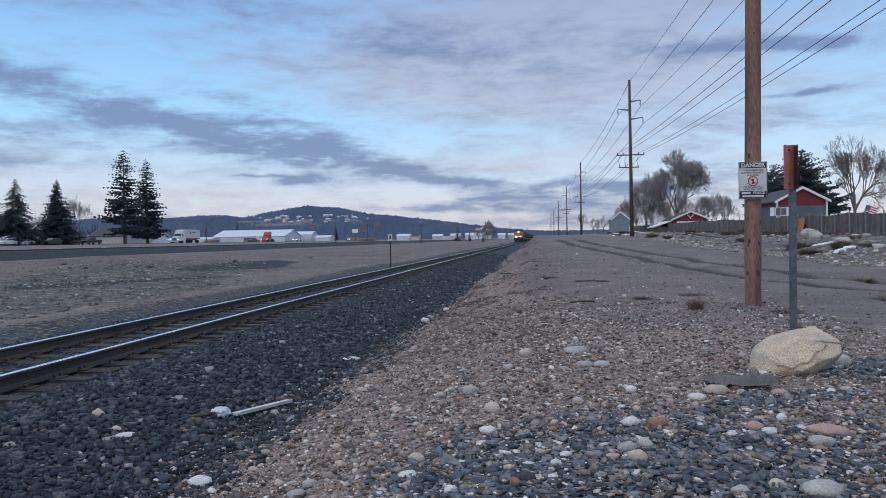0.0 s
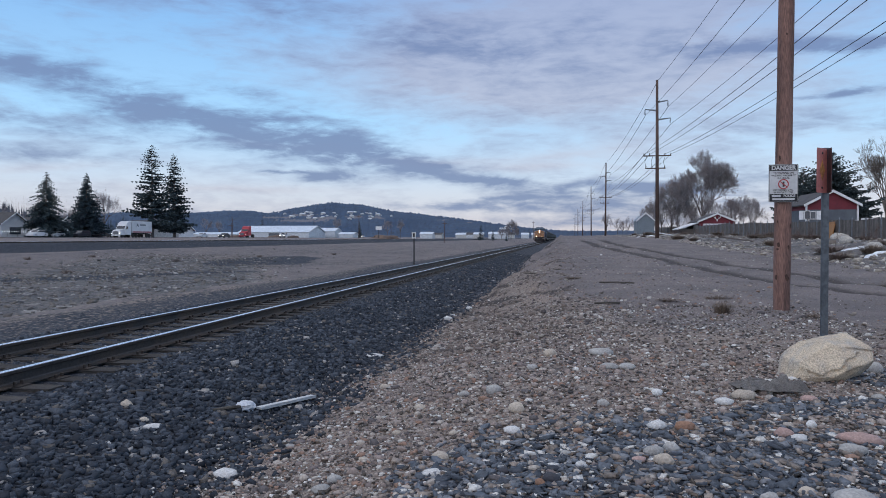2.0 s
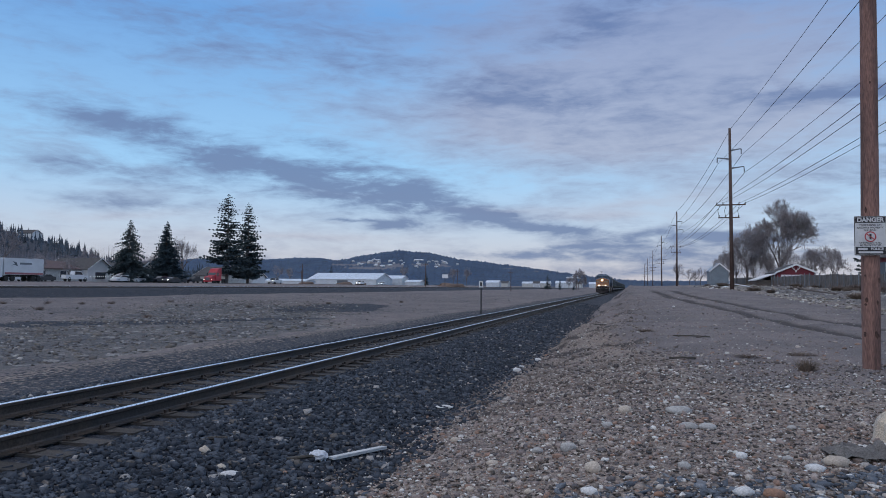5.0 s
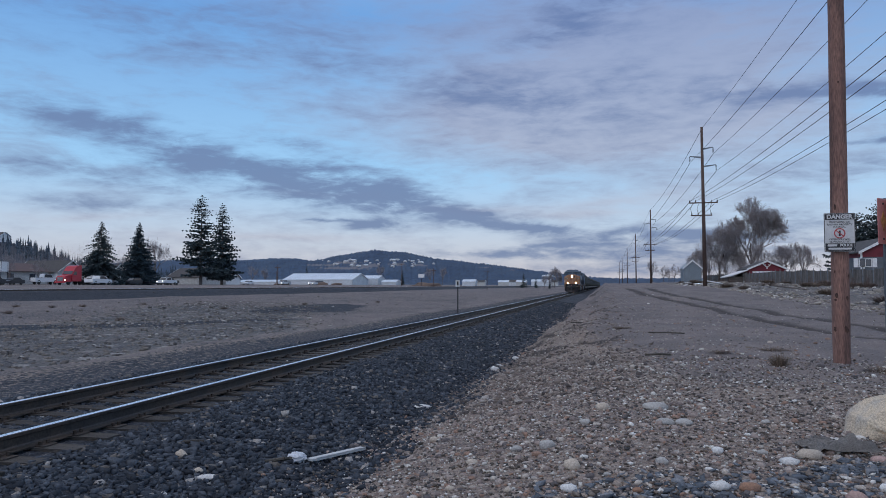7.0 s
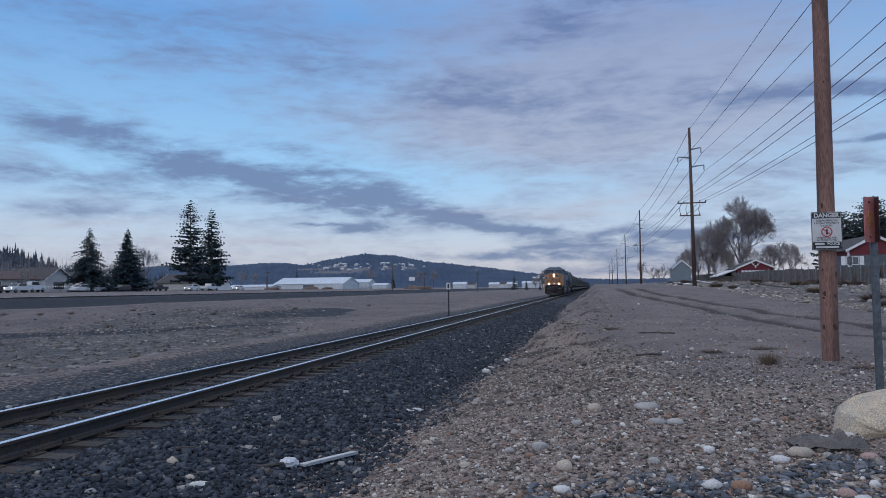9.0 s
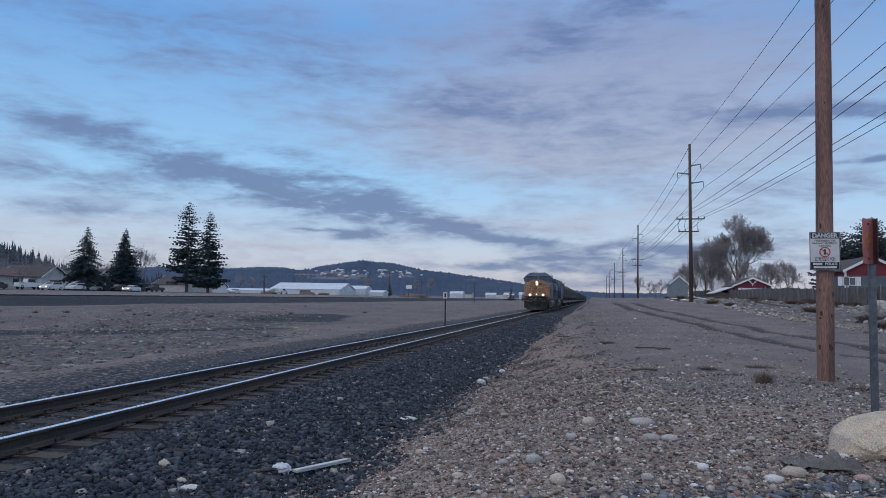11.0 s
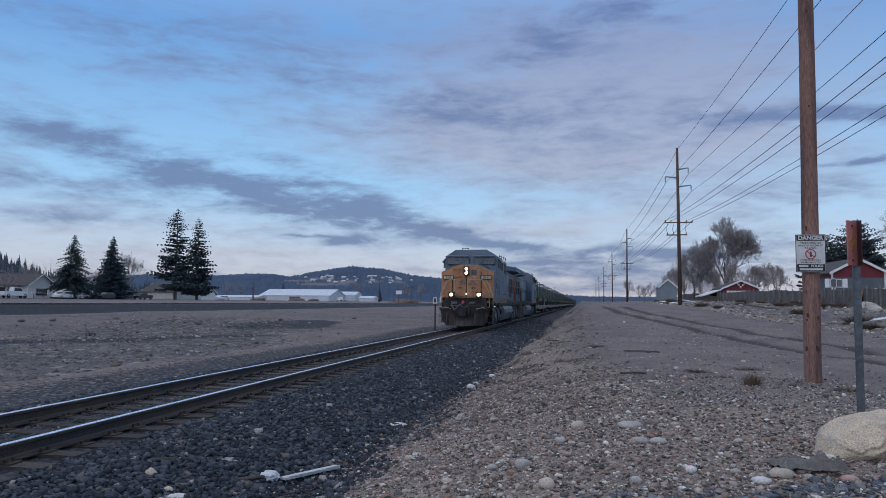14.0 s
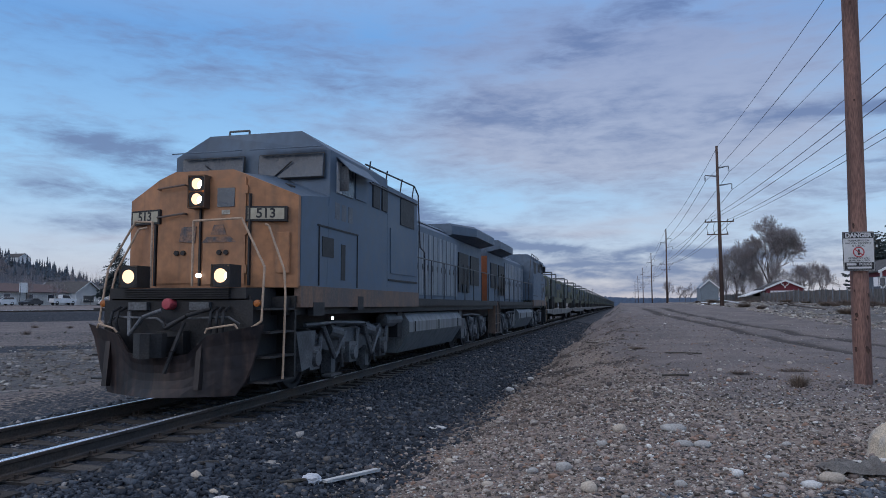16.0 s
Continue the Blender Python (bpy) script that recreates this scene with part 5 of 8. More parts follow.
def red_sign():
    x, y = 2.66, 7.78
    z = ground_z(x, y)
    s = thing("track_sign", "faded red sign plates on a grey steel post", "sign", (x, y, z - 0.2), 0)
    bm = bmesh.new()
    h = 2.30 - (z - 0.2)
    prism(bm, [(-0.032, -0.018), (0.032, -0.018), (0.032, 0.018), (0.018, 0.018), (0.018, -0.006), (-0.018, -0.006), (-0.018, 0.018), (-0.032, 0.018)], 0, h, "z")
    part("post", bm, mat("dull_steel_channel", (0.12, 0.135, 0.155), (0.085, 0.095, 0.11), 4, 0.55, 0.4, 0.1, 30, 0.25), s, "grey channel steel post")
    for turn, mt, label in ((45, FADERED, "faded red plate"), (84, mat("dark_maroon_plate", (0.085, 0.035, 0.035), (0.05, 0.025, 0.028), 4, 0.6, 0, 0.05, 30), "dark maroon plate seen edge on")):
        m = pose(-0.076 if turn < 60 else 0.004, -0.13 if turn < 60 else -0.09, h - 0.235, 0, 0, turn)
        bm = bmesh.new()
        prism(bm, [(-0.085, -0.22), (0.085, -0.22), (0.095, -0.21), (0.095, 0.21), (0.085, 0.22), (-0.085, 0.22), (-0.095, 0.21), (-0.095, -0.21)], -0.003, 0.003)
        pl = part("plate", bm, mt, s, label)
        pl.matrix_basis = m
        if turn < 60:
            bm = bmesh.new()
            prism(bm, [(0, -0.10), (0.05, 0), (0, 0.10), (-0.05, 0)], -0.007, -0.0035)
            part("diamond", bm, mat("faded_yellow_print", (0.45, 0.22, 0.07), (0.38, 0.16, 0.07), 6), pl, "faded yellow diamond")
            for zz in (-0.17, 0.17):
                bm = bmesh.new()
                lathe(bm, [(0.0, -0.012), (0.011, -0.009), (0.012, -0.003)], 8, "y")
                o = part("bolt", bm, SIGNBLACK, pl)
                o.matrix_basis = pose(0, 0, zz)


red_sign()


def marker_post():
    x, y = -8.86, 43.3
    z = ground_z(x, y)
    s = thing("marker_post", "white trackside marker plate on a thin black post", "marker post", (x, y, z))
    bm = bmesh.new()
    rod(bm, (0, 0, -0.2), (0, 0, 1.72 - z), 0.04, seg=8)
    part("post", bm, BLACK, s, "thin black post")
    bm = bmesh.new()
    box(bm, -0.13, 0.13, -0.06, -0.045, 1.36 - z, 1.76 - z)
    pl = part("plate", bm, WHITE, s, "white plate", 0.003)
    bm = bmesh.new()
    box(bm, -0.05, 0.06, -0.066, -0.06, 1.44 - z, 1.68 - z)
    part("printed_bar", bm, SIGNBLACK, pl, "plain dark bar")


marker_post()


LINE_X, LINE_Y = 10.35, [-12.0, 81.0, 174.0, 256.0, 358.0, 458.0, 560.0]
ARMS = [(-1.28, 13.85), (1.12, 14.75), (1.38, 12.85)]
LOWER = [(-1.4, 9.15), (-0.8, 9.15), (0.8, 9.15), (1.4, 9.15)]


def line_pole():
    p = thing("power_pole", "tall dark wooden power pole with side arms and cross-arms", "power pole", group="power line poles")
    bm = bmesh.new()
    rod(bm, (0, 0, -0.4), (0, 0, 17.15), 0.22, 0.13, 14)
    part("shaft", bm, POLE_FAR, p, "dark wooden shaft", smooth=True)
    for x, z in ARMS:
        bm = bmesh.new()
        s = 1 if x > 0 else -1
        prism(bm, [(s * 0.1, z - 0.08), (x, z + 0.13), (x, z + 0.21), (s * 0.1, z + 0.10)], -0.06, 0.06)
        arm = part("side_arm", bm, GALV, p, "grey side arm")
        bm = bmesh.new()
        for k in range(6):
            rod(bm, (x, 0, z + 0.1 - k * 0.09), (x, 0, z + 0.06 - k * 0.09), 0.07, seg=8)
        part("insulator", bm, BLACK, arm, "dark insulator string")
    for z, x0, x1 in ((8.95, -1.45, 1.45), (7.6, -1.3, 0.85)):
        bm = bmesh.new()
        box(bm, x0, x1, -0.2, -0.1, z - 0.06, z + 0.06)
        arm = part("cross_arm", bm, POLE_FAR, p, "wooden cross-arm")
        for x in ((-1.4, -0.8, 0.8, 1.4) if z > 8 else (-1.2, -0.55, 0.75)):
            bm = bmesh.new()
            lathe(bm, [(0.03, 0.0), (0.06, 0.1), (0.04, 0.14), (0.06, 0.2), (0.0, 0.24)], 8, "z")
            o = part("insulator", bm, BLACK, arm)
            o.matrix_basis = pose(x, -0.15, z + 0.06)
    for x in (-1.2, -0.55, 0.75):
        bm = bmesh.new()
        pipe(bm, [(x, -0.15, 7.8), (x - 0.12, -0.15, 8.3), (x + 0.1, -0.15, 8.95)], 0.02)
        part("jumper", bm, WIRE, p, "thin jumper wire")
    return p


def power_line():
    bases = [ground_z(LINE_X, y) for y in LINE_Y]
    bases = [b if b > 1.6 else max(b, 1.4) for b in bases]
    first = line_pole()
    for k, (y, b) in enumerate(zip(LINE_Y, bases)):
        m = pose(LINE_X, y, ground_z(LINE_X, y), 0, 0.3 * (-1) ** k, 0)
        if k == 0:
            first.matrix_basis = m
        else:
            copy_thing(first, m)
    for x, z in [(0.0, 17.1)] + [(a, b - 0.45) for a, b in ARMS] + LOWER:
        bm = bmesh.new()
        for (ya, yb) in zip(LINE_Y, LINE_Y[1:]):
            za, zb = ground_z(LINE_X, ya) + z, ground_z(LINE_X, yb) + z
            pts = []
            for i in range(17):
                u = i / 16
                pts.append((LINE_X + x, ya + (yb - ya) * u, za + (zb - za) * u - 4 * 0.9 * u * (1 - u)))
            pipe(bm, pts, 0.024 if ya > 60 else 0.016, 5)
        tagged(part("power_cable", bm, WIRE), "thin dark overhead cable strung between power poles", "cable", "overhead cables")


power_line()

# ---- loose things on the near ground ----
def palette(name, cols, rough=0.85, source="island", bumpy=0.35):
    """Stone of many colours: one of the palette for each piece, with grain."""
    m = mat(name, (0.5, 0.5, 0.5), (0.46, 0.46, 0.46), 9.0, rough, 0, bumpy, 55, 0.25, spec=0.3)
    nt = m.node_tree
    bsdf = nt.nodes["Principled BSDF"]
    old = bsdf.inputs["Base Color"].links[0].from_socket
    ramp = nt.nodes.new("ShaderNodeValToRGB")
    ramp.color_ramp.interpolation = "CONSTANT"
    for i, (p, c) in enumerate(cols):
        e = ramp.color_ramp.elements[i] if i < 2 else ramp.color_ramp.elements.new(p)
        e.position, e.color = p, (*c, 1)
    r = nt.nodes.new("ShaderNodeNewGeometry").outputs["Random Per Island"] if source == "island" else nt.nodes.new("ShaderNodeObjectInfo").outputs["Random"]
    nt.links.new(r, ramp.inputs[0])
    mx = nt.nodes.new("ShaderNodeMix")
    mx.data_type, mx.blend_type = "RGBA", "MULTIPLY"
    mx.inputs["Factor"].default_value = 1.0
    nt.links.new(ramp.outputs[0], mx.inputs[6])
    sc = nt.nodes.new("ShaderNodeVectorMath")
    sc.operation = "SCALE"
    sc.inputs["Scale"].default_value = 2.0
    nt.links.new(old, sc.inputs[0])
    nt.links.new(sc.outputs[0], mx.inputs[7])
    nt.links.new(mx.outputs[2], bsdf.inputs["Base Color"])
    return m


PEBBLES = palette("mixed_pebbles", [(0.0, (0.298, 0.240, 0.218)), (0.22, (0.204, 0.167, 0.160)), (0.42, (0.358, 0.302, 0.275)), (0.60, (0.125, 0.112, 0.116)),
                                    (0.72, (0.297, 0.193, 0.149)), (0.85, (0.450, 0.395, 0.355)), (0.975, (0.700, 0.670, 0.640))])
CRUSHED = palette("dark_crushed_rock", [(0.0, (0.030, 0.038, 0.053)), (0.3, (0.052, 0.062, 0.082)), (0.55, (0.021, 0.026, 0.037)), (0.75, (0.082, 0.094, 0.117)),
                                        (0.93, (0.14, 0.126, 0.118)), (0.98, (0.34, 0.32, 0.31))], 0.75)
SPILL = palette("mixed_crushed_rock", [(0.0, (0.098, 0.111, 0.134)), (0.25, (0.148, 0.165, 0.195)), (0.45, (0.066, 0.075, 0.094)), (0.62, (0.215, 0.224, 0.248)),
                                       (0.78, (0.218, 0.185, 0.164)), (0.88, (0.328, 0.273, 0.239)), (0.965, (0.656, 0.628, 0.601))], 0.75)
BANKSTONE = palette("bank_rubble_stone", [(0.0, (0.30, 0.27, 0.235)), (0.3, (0.20, 0.175, 0.155)), (0.5, (0.40, 0.36, 0.32)), (0.75, (0.13, 0.115, 0.11)), (0.85, (0.55, 0.52, 0.48))])
RUBBLE = palette("pale_rubble", [(0.0, (0.171, 0.153, 0.140)), (0.3, (0.117, 0.104, 0.099)), (0.55, (0.211, 0.194, 0.180)), (0.8, (0.081, 0.076, 0.076)), (0.92, (0.378, 0.360, 0.342))])


def ico():
    t = (1 + 5 ** 0.5) / 2
    v = np.array([(-1, t, 0), (1, t, 0), (-1, -t, 0), (1, -t, 0), (0, -1, t), (0, 1, t), (0, -1, -t), (0, 1, -t), (t, 0, -1), (t, 0, 1), (-t, 0, -1), (-t, 0, 1)], float)
    f = np.array([(0, 11, 5), (0, 5, 1), (0, 1, 7), (0, 7, 10), (0, 10, 11), (1, 5, 9), (5, 11, 4), (11, 10, 2), (10, 7, 6), (7, 1, 8),
                  (3, 9, 4), (3, 4, 2), (3, 2, 6), (3, 6, 8), (3, 8, 9), (4, 9, 5), (2, 4, 11), (6, 2, 10), (8, 6, 7), (9, 8, 1)])
    return v / np.linalg.norm(v[0]), f


def chip():
    v = np.array([(x, y, z) for z in (-1, 1) for y in (-1, 1) for x in (-1, 1)], float) * 0.75
    f = np.array([(0, 2, 3), (0, 3, 1), (4, 5, 7), (4, 7, 6), (0, 1, 5), (0, 5, 4), (2, 6, 7), (2, 7, 3), (0, 4, 6), (0, 6, 2), (1, 3, 7), (1, 7, 5)])
    return v, f


def scatter(name, xy, size, material, label, shape="ico", flat=0.6, jitter=0.22, seed=1, lift=0.15, smooth=False):
    """Many small stones as one mesh: places (n, 2) and sizes (n)."""
    r = np.random.RandomState(seed)
    v, f = ico() if shape == "ico" else chip()
    n, k = len(xy), len(v)
    pts = v[None] * (1 + r.uniform(-jitter, jitter, (n, k, 1))) + r.uniform(-jitter, jitter, (n, k, 3)) * (0.6 if shape != "ico" else 0.25)
    sc = np.stack([r.uniform(0.8, 1.35, n), r.uniform(0.65, 1.0, n), r.uniform(flat * 0.6, flat * 1.25, n)], 1) * size[:, None] * 0.5
    pts = pts * sc[:, None]
    tilt = r.uniform(-0.5, 0.5, (n, 2)) * (1.0 if shape == "ico" else 1.6)
    a = r.uniform(0, math.tau, n)
    cx, sx = np.cos(tilt[:, 0])[:, None], np.sin(tilt[:, 0])[:, None]
    y2, z2 = pts[..., 1] * cx - pts[..., 2] * sx, pts[..., 1] * sx + pts[..., 2] * cx
    ca, sa = np.cos(a)[:, None], np.sin(a)[:, None]
    x3, y3 = pts[..., 0] * ca - y2 * sa, pts[..., 0] * sa + y2 * ca
    z = height(xy[:, 0], xy[:, 1])
    out = np.stack([x3 + xy[:, :1], y3 + xy[:, 1:], z2 + (z + lift * size)[:, None]], 2).reshape(-1, 3)
    faces = (f[None] + (np.arange(n) * k)[:, None, None]).reshape(-1, 3)
    return raw_mesh(name, out, faces, material, smooth, "stuff", label, "gravel")


def spread(n, x0, x1, y0, y1, seed, power=1.0):
    """Places thicker towards y0."""
    r = np.random.RandomState(seed)
    y = y0 + (y1 - y0) * r.uniform(0, 1, n) ** power
    return np.stack([r.uniform(x0, x1, n), y], 1), r


def near_gravel():
    # pale river gravel on the berm
    xy, r = spread(105000, -3.6, 4.4, 3.0, 16.0, 11, 1.9)
    w = value_noise(xy[:, 0] / 1.3, xy[:, 1] / 1.3) * 0.7
    w = w + 0.35 * value_noise(xy[:, 0] / 0.35, xy[:, 1] / 0.35)
    keep = (dark_spill(xy[:, 0], xy[:, 1], w) + r.uniform(-0.3, 0.3, len(xy)) < 0.5) | (r.uniform(0, 1, len(xy)) < 0.2)
    keep &= sstep(-3.5, -2.2, xy[:, 0] + 0.6 * w) > r.uniform(0, 1, len(xy))
    keep &= 1 - 0.93 * sstep(7.5, 13.0, xy[:, 1] + w + 0.5 * xy[:, 0]) > r.uniform(0, 1, len(xy))
    xy = xy[keep]
    size = np.clip(r.lognormal(-4.2, 0.6, len(xy)), 0.010, 0.085) * (0.85 + 0.035 * xy[:, 1])
    scatter("river_gravel", xy, size, PEBBLES, "pale mixed river gravel covering the berm", "ico", 0.6, 0.2, 2, 0.12)
    xy, r = spread(2600, -2.6, 5.0, 12.0, 60.0, 12, 1.6)
    scatter("sparse_gravel", xy, np.clip(r.lognormal(-3.3, 0.55, len(xy)), 0.02, 0.14), PEBBLES, "scattered pale stones on the dirt verge", "ico", 0.55, 0.25, 3, 0.1)
    # dark crushed rock: track bed, then spills
    xy, r = spread(38000, -5.3, -1.7, 2.6, 24.0, 13, 1.7)
    w = value_noise(xy[:, 0] / 1.3, xy[:, 1] / 1.3) * 0.7
    w = w + 0.35 * value_noise(xy[:, 0] / 0.35, xy[:, 1] / 0.35)
    xy = xy[1 - sstep(-3.3, -2.0, xy[:, 0] + 0.6 * w) > r.uniform(0.02, 1, len(xy)) ** 1.3]
    scatter("track_ballast", xy, np.clip(r.lognormal(-2.95, 0.28, len(xy)), 0.025, 0.10), CRUSHED, "dark angular crushed rock of the track bed", "chip", 0.72, 0.42, 4, 0.12)
    xy, r = spread(9000, -5.3, -2.3, 24.0, 75.0, 14, 1.5)
    scatter("far_ballast", xy, np.clip(r.lognormal(-2.6, 0.3, len(xy)), 0.05, 0.16), CRUSHED, "dark crushed rock along the track", "chip", 0.7, 0.3, 5, 0.05)
    xy, r = spread(9000, -10.3, -7.7, 4.0, 50.0, 15, 1.6)
    scatter("outer_ballast", xy, np.clip(r.lognormal(-2.8, 0.3, len(xy)), 0.04, 0.12), CRUSHED, "dark crushed rock beyond the track", "chip", 0.7, 0.3, 6, 0.05)
    xy, r = spread(6000, -7.15, -5.78, 4.0, 40.0, 17, 1.4)
    scatter("crib_ballast", xy, np.clip(r.lognormal(-2.95, 0.25, len(xy)), 0.03, 0.07), CRUSHED, "dark crushed rock between the ties", "chip", 0.7, 0.3, 7, 0.0)
    xy, r = spread(30000, -1.2, 4.8, 2.6, 8.6, 16, 1.2)
    w = value_noise(xy[:, 0] / 1.3, xy[:, 1] / 1.3) * 0.7
    w = w + 0.35 * value_noise(xy[:, 0] / 0.35, xy[:, 1] / 0.35)
    xy = xy[dark_spill(xy[:, 0], xy[:, 1], w) > r.uniform(0.08, 0.85, len(xy))]
    scatter("spilled_ballast", xy, np.clip(r.lognormal(-3.15, 0.34, len(xy)), 0.02, 0.09), SPILL, "dark flat crushed rock spilled over the gravel", "chip", 0.36, 0.42, 8, 0.14)
    xy, r = spread(5500, -3.2, 4.4, 3.0, 13.0, 44, 1.8)
    scatter("pale_chips", xy, np.clip(r.lognormal(-3.95, 0.3, len(xy)), 0.010, 0.035), palette("white_chips", [(0.0, (0.62, 0.60, 0.57)), (0.5, (0.48, 0.45, 0.42)), (0.8, (0.72, 0.71, 0.70))]), "small whitish chips strewn in the gravel", "chip", 0.5, 0.4, 45, 0.35)
    xy, r = spread(14000, -3.0, 4.4, 3.0, 14.0, 46, 1.8)
    scatter("dark_chips", xy, np.clip(r.lognormal(-3.8, 0.35, len(xy)), 0.012, 0.045), palette("brown_chips", [(0.0, (0.10, 0.085, 0.075)), (0.5, (0.15, 0.115, 0.095)), (0.8, (0.07, 0.068, 0.07))]), "small dark brown chips strewn in the gravel", "chip", 0.4, 0.4, 47, 0.3)
    xy, r = spread(900, -2.6, 4.6, 4.0, 15.0, 61, 1.7)
    scatter("pale_stones", xy, np.clip(r.lognormal(-3.25, 0.4, len(xy)), 0.025, 0.085), palette("pale_river_stone", [(0.0, (0.46, 0.41, 0.37)), (0.35, (0.36, 0.325, 0.30)), (0.6, (0.56, 0.53, 0.50)), (0.85, (0.66, 0.64, 0.62))]), "pale rounded stones strewn over the gravel", "ico", 0.55, 0.2, 62, 0.15)
    # broken brown debris on the worn edge of the berm, small stones on the dirt
    xy, r = spread(15000, -2.8, 1.2, 10.0, 48.0, 51, 2.0)
    xy = xy[r.uniform(0, 1, len(xy)) < (0.55 + 0.6 * ledges(xy[:, 0], xy[:, 1])) * (1 - sstep(-0.6, 1.2, xy[:, 0]))]
    scatter("slope_debris", xy, np.clip(r.lognormal(-3.4, 0.5, len(xy)), 0.018, 0.12), palette("slope_debris_stone", [(0.0, (0.20, 0.162, 0.145)), (0.3, (0.105, 0.09, 0.088)), (0.5, (0.27, 0.225, 0.20)), (0.75, (0.15, 0.125, 0.115)), (0.88, (0.42, 0.38, 0.35))]), "broken brown stones and clods on the worn slope", "chip", 0.6, 0.4, 52, 0.15)
    xy, r = spread(8000, -0.5, 10.5, 10.0, 55.0, 53, 1.7)
    scatter("road_gravel", xy, np.clip(r.lognormal(-3.8, 0.5, len(xy)), 0.012, 0.09), palette("road_gravel_stone", [(0.0, (0.22, 0.185, 0.16)), (0.35, (0.12, 0.10, 0.095)), (0.6, (0.30, 0.26, 0.23)), (0.9, (0.50, 0.47, 0.44))]), "small stones strewn over the dirt track", "chip", 0.5, 0.35, 54, 0.1)
    # rubble: the strip beyond the track, and the bank below the fence
    xy, r = spread(15000, -46, -13.5, 14.0, 70.0, 18, 1.2)
    line = xy[:, 0] + 20 + 0.42 * (xy[:, 1] - 30)
    xy = xy[(np.exp(-(line / 7.5) ** 2) + r.uniform(-0.35, 0.2, len(xy))) > 0.35]
    scatter("field_rubble", xy, np.clip(r.lognormal(-2.5, 0.5, len(xy)), 0.04, 0.3), RUBBLE, "pale broken rubble on the waste ground", "chip", 0.5, 0.3, 9, 0.05)
    xy, r = spread(11000, 9.8, 20.5, 24.0, 130.0, 19, 1.1)
    xy = xy[value_noise(xy[:, 0] / 2.2, xy[:, 1] / 4.0) + r.uniform(-0.25, 0.4, len(xy)) > 0.0]
    scatter("bank_rubble", xy, np.clip(r.lognormal(-2.45, 0.6, len(xy)), 0.05, 0.6), BANKSTONE, "pale rubble heaped on the bank", "chip", 0.5, 0.3, 10, 0.1)
    xy, r = spread(700, -60, -12, 20.0, 150.0, 20, 1.0)
    scatter("waste_stones", xy, np.clip(r.lognormal(-2.1, 0.4, len(xy)), 0.06, 0.3), RUBBLE, "single pale stones on the waste ground", "ico", 0.55, 0.3, 21, 0.1)


near_gravel()

COBBLE = {"grey": ((0.40, 0.385, 0.37), (0.31, 0.30, 0.295)), "white": ((0.62, 0.61, 0.60), (0.5, 0.49, 0.49)), "tan": ((0.48, 0.41, 0.34), (0.40, 0.345, 0.295)),
          "pink": ((0.42, 0.28, 0.25), (0.34, 0.24, 0.22)), "dark": ((0.05, 0.052, 0.062), (0.04, 0.04, 0.05)), "brown": ((0.30, 0.17, 0.11), (0.24, 0.14, 0.10))}


def rock_mesh(seed, sx, sy, sz, sub=2, rough=0.16, freq=1.3):
    bm = bmesh.new()
    bmesh.ops.create_icosphere(bm, subdivisions=sub, radius=0.5)
    off = Vector((seed * 7.3, seed * 3.1, seed * 1.7))
    for v in bm.verts:
        n = noise.noise(v.co * freq * 2 + off) * rough * 2 + noise.noise(v.co * freq * 6 + off) * rough * 0.45
        p = v.co * (1 + n)
        v.co = Vector((p.x * sx, p.y * sy, p.z * sz))
    return bm


def cobbles():
    for k, (x, y, w, h, tone) in enumerate(COBBLES):
        a, b = COBBLE[tone]
        bm = rock_mesh(k + 1, w, w * 0.75, w * h, 2, 0.14)
        o = part("cobble", bm, mat("cobble_" + tone, a, b, 8.0, 0.8, 0, 0.3, 70, 0.2, piece=0.12), smooth=True)
        o.matrix_basis = pose(x, y, ground_z(x, y) + w * h * 0.28, 0, 0, (k * 47) % 60 - 30)
        tagged(o, "smooth %s cobble lying on the gravel" % {"grey": "grey rounded", "white": "whitish", "tan": "tan rounded", "pink": "pinkish", "dark": "dark slate", "brown": "rust brown"}[tone], "stone", "loose cobbles")


